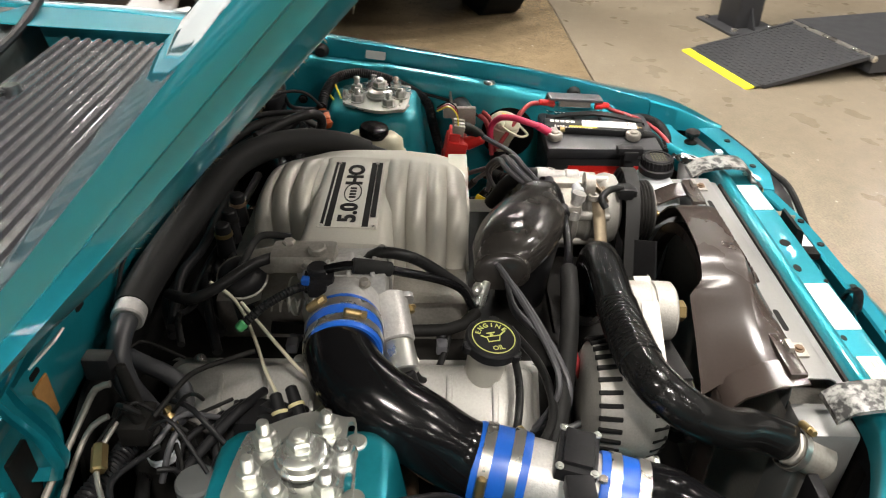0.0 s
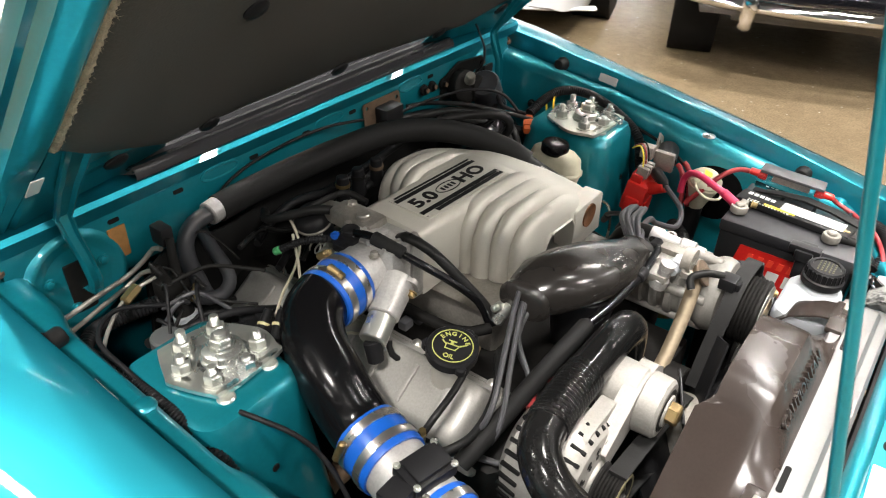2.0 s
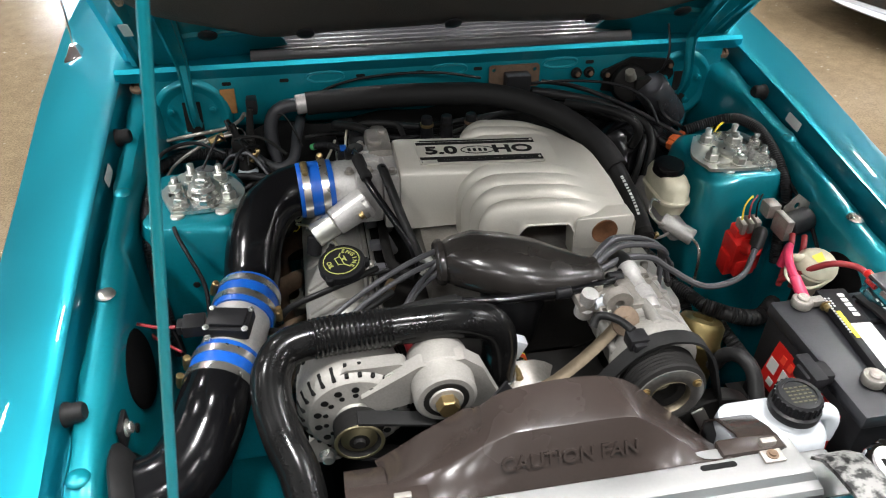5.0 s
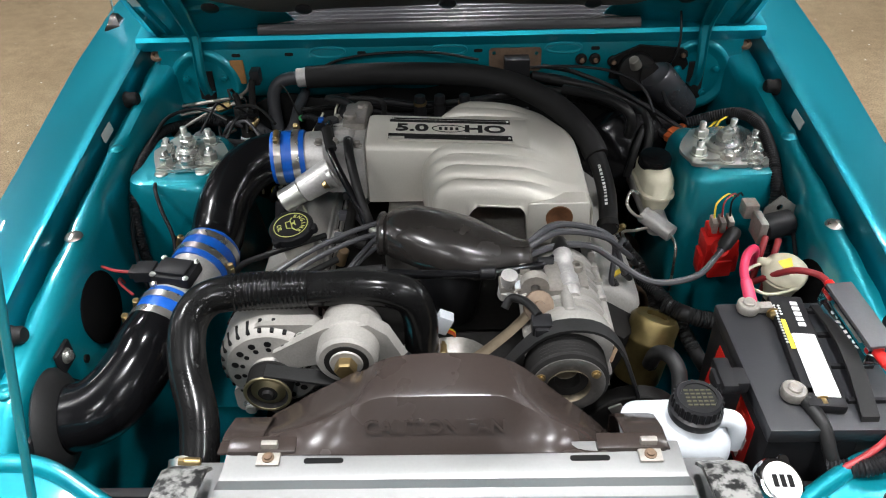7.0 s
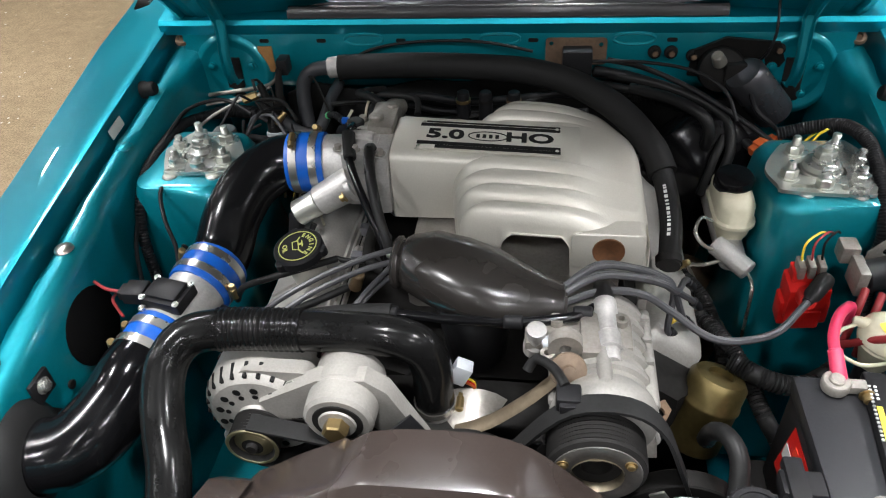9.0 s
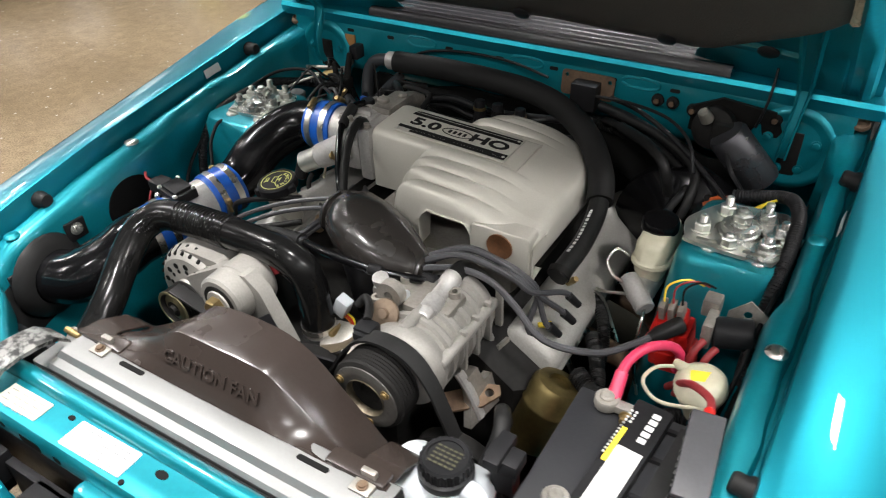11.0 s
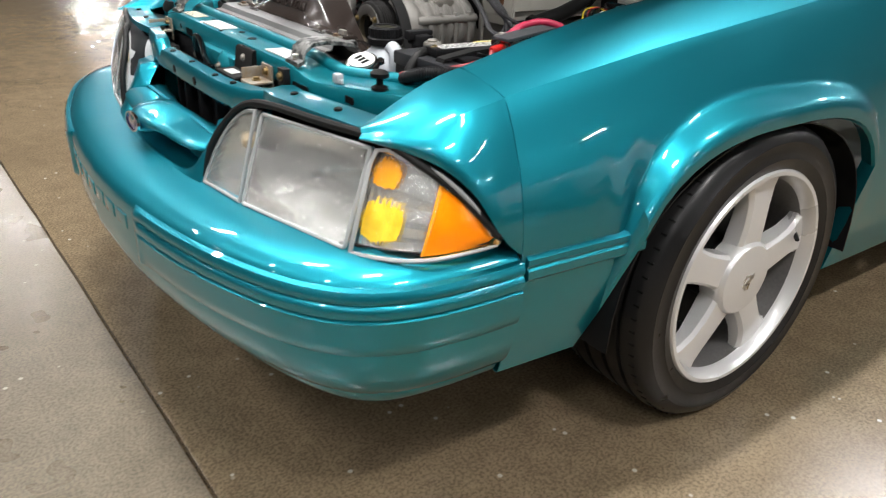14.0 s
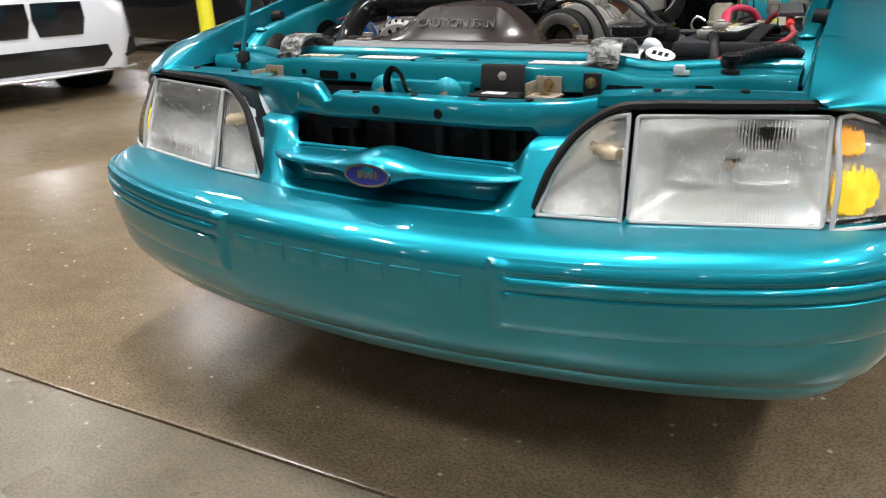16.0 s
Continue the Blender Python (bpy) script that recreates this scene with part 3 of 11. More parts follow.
def bumper():
    line = bump_line()
    lift = lambda p, z: 0.020 * max(0, (abs(p.x) - 0.25) / 0.55) ** 1.5 * (1 if z > 0.43 else max(0.0, (z - 0.30) / 0.13) if z > 0.30 else 0.0)
    prof = [(-0.170, 0.519), (-0.118, 0.513), (-0.07, 0.508), (-0.035, 0.502), (-0.016, 0.494), (-0.005, 0.482), (-0.001, 0.468), (0.0, 0.44), (0.0, 0.40), (-0.002, 0.37), (-0.008, 0.345), (-0.018, 0.323),
            (-0.029, 0.310), (-0.036, 0.305), (-0.041, 0.303), (-0.042, 0.299), (-0.050, 0.285), (-0.063, 0.270), (-0.074, 0.263), (-0.084, 0.262), (-0.10, 0.270)]
    bm = bmesh.new()
    sheet(bm, swept(line, prof, lift))
    b = part("bumper_cover", bm, PAINT, car, sharp=50, solid=0.003)
    for sx in (-1, 1):
        half = [p for p in spline([(x, y, 0) for x, y in BUMP], 0.010) if p.x > 0.250]
        strip = [(-0.006, 0.486), (0.003, 0.484), (0.0075, 0.477), (0.008, 0.471), (0.0030, 0.4675), (0.0030, 0.4645), (0.008, 0.4615), (0.0105, 0.455), (0.0100, 0.447), (0.0040, 0.4435), (0.0040, 0.4405), (0.0088, 0.437), (0.0085, 0.420), (0.0065, 0.400), (0.003, 0.384), (-0.004, 0.374)]
        rise = lambda p, z: 0.020 * max(0, (abs(p.x) - 0.25) / 0.55) ** 1.5
        full = swept(half, strip, rise)
        flat = swept(half, [(-0.006, z) for d, z in strip], rise)
        plain = swept(half, [(0.0085 if 0.380 < z < 0.48 else d, z) for d, z in strip], rise)
        rows = []
        for p, f, g, q in zip(half, full, flat, plain):
            # a rounded end cap without grooves, then the grooves begin
            u = p.x - 0.250
            e, w = math.sqrt(max(0.0, 1 - (1 - min(1.0, u / 0.022)) ** 2)), smooth((u - 0.020) / 0.014)
            rows.append([b.lerp(c.lerp(a, w), e) for a, b, c in zip(f, g, q)])
        bm = bmesh.new()
        sheet(bm, [[V((sx * q.x, q.y, q.z)) for q in r] for r in rows])
        part("rub_strip", bm, PAINT, b, sharp=42, solid=0.002)
    # the embossed maker's word on the bumper's face, as plain raised bars
    face = bump_line(0.004)
    for i in range(7):
        cx = -0.206 + i * 0.0655
        y = min(face, key=lambda p: abs(p.x - cx)).y
        turn = math.atan2(-min(face, key=lambda p: abs(p.x - cx - 0.03)).y + min(face, key=lambda p: abs(p.x - cx + 0.03)).y, -0.06)
        m = Matrix.Translation((cx, y, 0.441)) @ Matrix.Rotation(turn + math.pi, 4, "Z") @ Matrix.Shear("XZ", 4, (0.25, 0.0))
        bm = bmesh.new()
        box(bm, -0.0255, 0.0255, -0.0032, 0.006, -0.0135, 0.0135, 0.0025, m, seg=2)
        part("embossed_bar", bm, PAINT, b)
    return b


def grille():
    g = bmesh.new()
    # panel: plain at both ends, hollowed into a basin below the bar
    rows = []
    n = 72
    for i in range(n + 1):
        x = lerp(-0.372, 0.372, i / n)
        es = [smooth((0.252 - abs(x)) / lerp(0.12, 0.035, min(1, k / 7))) for k in range(9)]
        yf = -0.932 + 0.25 * (abs(x) / 0.8) ** 2
        flat = [(yf + 0.55 * (z - 0.508) - 0.004, z) for z in (0.508, 0.514, 0.522, 0.540, 0.562, 0.585, 0.605, 0.618)] + [(-0.806, 0.6235)]
        basin = [(yf - 0.004, 0.508), (yf + 0.004, 0.514), (yf + 0.014, 0.513), (yf + 0.028, 0.508), (-0.884, 0.506), (-0.868, 0.515), (-0.858, 0.540), (-0.852, 0.578), (-0.846, 0.580)]
        row = [V((x, lerp(p[0], q[0], e), lerp(p[1], q[1], e))) for p, q, e in zip(flat, basin, es)]
        if abs(x) > 0.268:
            # beside the slot the panel starts at the lens and leans back to the header
            u = max(0.0, min(1.0, (abs(x) - 0.279) / 0.117))
            z0 = 0.508 + 0.022 * smooth((abs(x) - 0.268) / 0.012) + 0.132 * math.sin(math.pi / 2 * u ** 0.75)
            for k, p in enumerate(row[:8]):
                z = lerp(z0, max(0.618, z0 + 0.004), (p.z - 0.508) / 0.110)
                row[k] = V((x, yf + 0.55 * (z - 0.508) - 0.004, z))
            row[8] = V((x, max(-0.806, row[7].y + 0.004), max(0.6235, row[7].z + 0.003)))
        rows.append(row)
    sheet(g, rows)
    gp = part("grille_panel", g, PAINT, car, sharp=60, solid=0.003)
    # bar with its bulge for the badge
    bm = bmesh.new()
    rings = []
    for i in range(49):
        x = lerp(-0.280, 0.280, i / 48)
        c = math.exp(-(x / 0.056) ** 2)
        end = smooth((abs(x) - 0.17) / 0.09)
        yb = -0.893 + 0.03 * (abs(x) / 0.3) ** 2 - 0.020 * c + 0.006 * end
        hh, dd = 0.0090 + 0.020 * c - 0.003 * end, (0.048 + 0.004 * c) * (1 - 0.55 * smooth((abs(x) - 0.215) / 0.065))
        ring = []
        for k in range(20):
            a = 2 * math.pi * k / 20
            ca, sa = math.cos(a), math.sin(a)
            ring.append(V((x, yb + 0.020 - dd * math.copysign(abs(ca) ** 0.6, ca), 0.564 + hh * math.copysign(abs(sa) ** 0.85, sa) + 0.006 * (0.5 - 0.5 * ca))))
        rings.append(ring)
    loft(bm, rings)
    part("grille_bar", bm, PAINT, gp)
    # oval badge
    m = frame_at((0.0, -0.9405, 0.562), (1, 0, 0), (0, 0.12, 1))
    bm = bmesh.new()
    plate(bm, circle(0, 0, 0.044, 32, 0.0190), 0.006, m, [circle(0, 0, 0.0400, 32, 0.0152)])
    part("badge_rim", bm, CHROME, gp, "chrome rim of the oval badge")
    bm = bmesh.new()
    plate(bm, circle(0, 0, 0.0403, 32, 0.0155), 0.0035, m)
    part("badge_face", bm, BADGEBLUE, gp, "dark blue enamel badge face")
    bm = bmesh.new()
    for k, (bx, w) in enumerate(((-0.014, 0.010), (-0.002, 0.008), (0.008, 0.007), (0.017, 0.006))):
        plate(bm, rounded(bx - w / 2, bx + w / 2, -0.0055, 0.0055 + (0.002 if k in (0, 3) else 0), 0.002), 0.0046, m)
    part("badge_mark", bm, CHROME, gp, "silver bars on the badge")
    # sheet metal header behind the slot
    bm = bmesh.new()
    rows = []
    for x, lo, hi, yy in ((-0.352, 0.640, 0.684, -0.795), (-0.335, 0.624, 0.684, -0.800), (-0.30, 0.620, 0.688, -0.812), (-0.255, 0.620, 0.688, -0.820), (-0.240, 0.634, 0.688, -0.822), (-0.225, 0.636, 0.688, -0.822), (-0.185, 0.634, 0.684, -0.830), (-0.162, 0.633, 0.658, -0.832), (-0.150, 0.633, 0.658, -0.832), (-0.140, 0.633, 0.671, -0.833),
                          (0.0, 0.633, 0.672, -0.834), (0.18, 0.633, 0.671, -0.832), (0.240, 0.634, 0.673, -0.826), (0.255, 0.620, 0.674, -0.822), (0.30, 0.620, 0.676, -0.812), (0.335, 0.624, 0.682, -0.800), (0.352, 0.640, 0.684, -0.795)):
        rows.append([V((x, yy + 0.035, lo - 0.012)), V((x, yy + 0.006, lo - 0.004)), V((x, yy, lo + 0.003)), V((x, yy, hi - 0.005)), V((x, yy + 0.004, hi)), V((x, yy + 0.026, hi + 0.002)), V((x, yy + 0.029, hi - 0.001)), V((x, yy + 0.029, hi - 0.02))])
    sheet(bm, rows)
    hp = part("header_panel", bm, PAINT, car, sharp=40, solid=0.002)
    for x in (-0.049, 0.074):
        bm = bmesh.new()
        lathe(bm, [(0, -0.0015), (0.0075, -0.0015), (0.0085, 0.0), (0.0085, 0.006)], (x, -0.8345, 0.648), (0, 1, 0), 16)
        part("header_hole", bm, INK, hp)
    for x, y, z in ((0.02, -0.818, 0.671), (-0.10, -0.818, 0.671), (0.15, -0.818, 0.671), (0.229, -0.813, 0.673)):
        bm = bmesh.new()
        nut(bm, (x, y, z - 0.001), UP, 0.007, 0.006)
        part("header_bolt", bm, DARK, hp)
    bm = bmesh.new()
    m = frame_at((-0.255, -0.8165, 0.662), (0.98, -0.2, 0), (0, 0, 1))
    plate(bm, rounded(-0.028, 0.028, -0.007, 0.007, 0.001), 0.0012, m)
    part("sticker", bm, LABELCREAM, hp, "faded cream sticker")
    # dark duct and louvres behind the slot
    bm = bmesh.new()
    box(bm, -0.27, 0.27, -0.765, -0.752, 0.48, 0.64, 0.002)
    duct = part("air_duct", bm, BLACK, car)
    for x in (-0.19, -0.14, -0.05, 0.05, 0.14, 0.19):
        bm = bmesh.new()
        box(bm, x - 0.007, x + 0.007, -0.79, -0.755, 0.505, 0.625, 0.002)
        part("louvre", bm, BLACK, duct)


def headlamp(sx):
    """Main lamp, ribbed inner lens and amber corner lens, each with its own housing."""
    def mirror(p):
        return V((sx * p[0], p[1], p[2]))

    # quads: inner bottom, outer bottom, outer top, inner top
    main = [(0.414, -0.881, 0.520), (0.664, -0.826, 0.527), (0.655, -0.775, 0.669), (0.407, -0.833, 0.665)]

    def surf(q, u, v):
        a, b, c, d = [V(p) for p in q]
        return a.lerp(b, u).lerp(d.lerp(c, u), v)

    def shell(name, fn, nu, nv, mat, depth, parent, label="", flutes=0, deep=0.0011, bars=0, band=lambda v: 1.0):
        # a closed pane: fluted outside up and across, plain inside
        bm = bmesh.new()
        rings = []

        def relief(i, j):
            d = deep * band(j / nv) * (1 - abs(math.sin(math.pi * flutes * i / nu))) if flutes else 0.0
            return d + (0.0013 * (1 - abs(math.sin(math.pi * bars * j / nv))) if bars else 0.0)

        for i in range(nu + 1):
            outer = [fn(i / nu, j / nv) + V((0, -relief(i, j), 0)) for j in range(nv + 1)]
            inner_side = [fn(i / nu, j / nv) + V((0, 0.0035, 0)) for j in (nv, nv * 2 // 3, nv // 3, 0)]
            rings.append([mirror(p) for p in outer + inner_side])
        loft(bm, rings)
        return part(name, bm, mat, parent, label)

    bulge = lambda u, v: V((0, -0.014 * math.sin(math.pi * u) ** 0.7 * math.sin(math.pi * v) ** 0.7, 0)) if 0 < u < 1 and 0 < v < 1 else V((0, 0, 0))
    lens = shell("headlamp_lens", lambda u, v: surf(main, lerp(0.005, 0.995, u), lerp(0.01, 0.99, v)) + bulge(u, v), 208, 24, LENS_CLEAR, 0, car, "clear fluted headlamp lens, slightly hazy", 52, 0.0011, 0, lambda v: 0.55 + 0.45 * max(smooth((v - 0.62) / 0.12), smooth((0.24 - v) / 0.12)))
    lens.visible_shadow = False

    def dish(q, deep, nu=12, nv=10, mat=REFLECTOR, name="reflector", parent=lens):
        bm = bmesh.new()
        rows = []
        for i in range(nu + 1):
            row = []
            for j in range(nv + 1):
                u, v = i / nu, j / nv
                e = min(1, (1 - abs(2 * u - 1) ** 4) * (1 - abs(2 * v - 1) ** 4) * 1.2)
                row.append(mirror(surf(q, u, v) + V((0, 0.004 + deep * e ** 0.7 * (0.55 + 0.45 * (1 - ((2 * u - 1) ** 2 + (2 * v - 1) ** 2) / 2)), 0))))
            rows.append(row)
        sheet(bm, rows)
        return part(name, bm, mat, parent, solid=0.002)

    dish(main, 0.075)
    # bulb and its shade
    c = surf(main, 0.5, 0.52) + V((0, 0.03, 0))
    bm = bmesh.new()
    cyl(bm, mirror(c + V((0, 0.04, 0))), mirror(c + V((0, -0.012, 0))), 0.012, 0.010, 16)
    part("bulb_shield", bm, CHROME, lens)
    # rim round the main lens
    bm = bmesh.new()
    loop = [surf(main, u, 0) for u in (0.015, 0.03, 0.5, 0.97, 0.985)] + [surf(main, 1, v) for v in (0.025, 0.05, 0.5, 0.95, 0.975)] + [surf(main, u, 1) for u in (0.985, 0.97, 0.5, 0.03, 0.015)] + [surf(main, 0, v) for v in (0.975, 0.95, 0.5, 0.05, 0.025)]
    pts = [mirror(p + V((0, -0.001, 0))) for p in loop]
    tube(bm, pts + [pts[0]], 0.0034, 6, 0.004)
    part("lens_rim", bm, LENSRIM, lens, "pale moulded rim of the lens")

    # inner lens: a quarter round towards the grille
    ia, ib, ic = V((0.279, -0.899, 0.518)), V((0.402, -0.883, 0.520)), V((0.396, -0.842, 0.667))

    def inner(u, v):
        top = lerp(0.045, 1.0, math.sin(math.pi / 2 * u ** 0.75))
        p = ia.lerp(ib, lerp(0.0, 1.0, u))
        w = v * top
        return p + (ic - ib) * w + V((0.0, -0.006 * math.sin(math.pi * v) * math.sin(math.pi * u), 0))

    il = shell("inner_lens", inner, 80, 44, LENS_INNER, 0, car, "clear ribbed inner lens", 20, 0.0007, 11)
    il.visible_shadow = False
    bm = bmesh.new()
    sheet(bm, [[mirror(inner(i / 10, j / 8) + V((0, 0.012 + 0.025 * math.sin(math.pi * i / 10) * math.sin(math.pi * j / 8), 0))) for j in range(9)] for i in range(11)])
    part("reflector", bm, REFLECTOR, il, solid=0.002)
    bm = bmesh.new()
    loop = [inner(u, 0) for u in (0, 0.33, 0.66, 0.97)] + [inner(1, v) for v in (0.03, 0.5, 0.97)] + [inner(u, 1) for u in (0.97, 0.8, 0.6, 0.4, 0.2, 0.08, 0)]
    pts = [mirror(p) for p in loop]
    tube(bm, pts + [pts[0]], 0.0034, 6, 0.004)
    part("lens_rim", bm, LENSRIM, il)

    # pale side wall of the lamp's inner end
    bm = bmesh.new()
    sheet(bm, [[mirror(inner(i / 14, 1) + V((-0.006, 0.006 + 0.052 * k, 0.004))) for k in (0, 0.5, 1)] for i in range(15)])
    part("lens_side", bm, LENSRIM, il, solid=0.002)

    # amber bulb seen through the inner lens
    bm = bmesh.new()
    lathe(bm, [(0, -0.016), (0.008, -0.014), (0.012, -0.006), (0.012, 0.010), (0.009, 0.018), (0.008, 0.030)], mirror((0.372, -0.846, 0.612)), mirror((-0.9, 0.3, 0.1)), 16)
    part("bulb", bm, material("tan bulb", (0.42, 0.34, 0.23), 0.3), il, "pale amber bulb")

    # corner lens: clear part with amber behind, then the amber part round the corner
    bot = spline([(0.676, -0.824, 0.524), (0.720, -0.800, 0.527), (0.760, -0.765, 0.531), (0.781, -0.715, 0.535), (0.792, -0.645, 0.541)], 0.01)
    topc = spline([(0.664, -0.772, 0.668), (0.700, -0.752, 0.664), (0.741, -0.722, 0.650), (0.774, -0.688, 0.614), (0.792, -0.646, 0.553)], 0.01)

    def at(c, u):
        k = u * (len(c) - 1)
        i = min(int(k), len(c) - 2)
        return c[i].lerp(c[i + 1], k - i)

    def corner(u, v, push=0.0):
        p = at(bot, u).lerp(at(topc, u), v)
        out = V((0.6, -0.8, 0)).lerp(V((1, -0.25, 0)), u)
        return p + out * (0.008 * math.sin(math.pi * v) + push)

    us = 0.50
    cl = shell("marker_lens", lambda u, v: corner(lerp(0, us, u), v), 80, 48, LENS_MARKER, 0, car, "clear ribbed half of the corner lamp", 20, 0.0006, 12)
    cl.visible_shadow = False
    al = shell("amber_lens", lambda u, v: corner(lerp(us, 1, u), v), 8, 8, LENS_AMBER, 0, cl, "amber half of the corner lamp")
    al.visible_shadow = False
    bm = bmesh.new()
    sheet(bm, [[mirror(corner(lerp(0.0, us + 0.02, i / 10), lerp(0.02, 0.98, j / 8), -0.022 - 0.008 * math.sin(math.pi * j / 8 * 3) ** 2)) for j in range(9)] for i in range(11)])
    part("reflector", bm, REFLECTOR, cl, solid=0.002)
    bm = bmesh.new()
    sheet(bm, [[mirror(corner(lerp(us - 0.015, 0.985, i / 8), lerp(0.02, 0.98, j / 8), -0.012)) for j in range(9)] for i in range(9)])
    part("amber_reflector", bm, AMBER, cl, solid=0.002)
    # sheets painted yellow and amber as the bulb's reflections, seen through the ribs
    for name, mat, u0, v0, ru, rv, words in (("painted_bulb_image", BULBREFLECTION, 0.17, 0.32, 0.15, 0.27, "yellow sheet painted as the bulb's reflection behind the ribs"), ("painted_amber_image", AMBER, 0.12, 0.78, 0.10, 0.17, "amber sheet painted as a reflection in the lamp")):
        bm = bmesh.new()
        rows = []
        for i in range(33):
            a = math.pi * i / 32
            up, down = 1 + 0.30 * math.sin(i * 2.3), 1 + 0.30 * math.sin(i * 3.1 + 1)
            rows.append([mirror(corner(u0 + ru * math.cos(a), v0 + rv * math.sin(a) ** 0.6 * lerp(-down, up, j / 6) * 0.77, -0.017)) for j in range(7)])
        sheet(bm, rows)
        part(name, bm, mat, cl, words, solid=0.001)
    bm = bmesh.new()
    loop = [corner(u, 0) for u in (0, 0.2, 0.4, 0.6, 0.8, 1)] + [corner(u, 1) for u in (1, 0.85, 0.7, 0.55, 0.4, 0.2, 0)] + [corner(0, 0.5)]
    pts = [mirror(p) for p in loop]
    tube(bm, pts + [pts[0]], 0.0036, 6, 0.03)
    part("lens_rim", bm, LENSRIM, cl)
    # black housing behind and around
    bm = bmesh.new()
    edge = [V((0.278, -0.880, 0.524)), V((0.41, -0.866, 0.524)), V((0.67, -0.808, 0.529)), V((0.755, -0.752, 0.536)), V((0.790, -0.640, 0.546)),
            V((0.797, -0.640, 0.562)), V((0.772, -0.680, 0.612)), V((0.735, -0.716, 0.653)), V((0.665, -0.760, 0.680)), V((0.40, -0.828, 0.679)), V((0.345, -0.842, 0.662)), V((0.295, -0.865, 0.60))]
    rings = [[mirror(p) for p in edge], [mirror(p + V((-0.002, 0.03, 0))) for p in edge], [mirror(V((0.53, -0.72, 0.60)) + (p - V((0.53, -0.80, 0.60))) * 0.85) for p in edge]]
    loft(bm, rings, caps=False)
    R = [v for v in bm.verts][-12:]
    bm.faces.new(R)
    part("lamp_housing", bm, BLACK, car, solid=0.002)
    # sheet metal shelf over the lamp
    bm = bmesh.new()
    rows = []
    for x, yf, z in ((0.335, -0.795, 0.684), (0.40, -0.808, 0.690), (0.50, -0.797, 0.692), (0.60, -0.775, 0.690), (0.625, -0.768, 0.690)):
        rows.append([mirror((x, yf - 0.006, z - 0.014)), mirror((x, yf - 0.004, z)), mirror((x, yf + 0.030, z + 0.004)), mirror((x, yf + 0.050, z + 0.003)), mirror((x, yf + 0.052, z - 0.020))])
    sheet(bm, rows)
    sh = part("lamp_shelf", bm, PAINT, car, solid=0.002)
    for x, yy, z in ((0.42, -0.782, 0.693), (0.54, -0.766, 0.694)):
        bm = bmesh.new()
        nut(bm, mirror((x, yy, z)), UP, 0.007, 0.005)
        part("shelf_bolt", bm, DARK, sh)
    # black seal along the upper edge of the lamp
    bm = bmesh.new()
    tube(bm, [mirror(p) for p in ((0.272, -0.893, 0.525), (0.292, -0.885, 0.585), (0.325, -0.862, 0.640), (0.372, -0.845, 0.674), (0.42, -0.826, 0.681), (0.54, -0.80, 0.683), (0.66, -0.766, 0.682), (0.72, -0.738, 0.660), (0.765, -0.695, 0.618), (0.794, -0.645, 0.555))], 0.0068, 8, 0.015)
    part("lamp_seal", bm, RUBBER, car)


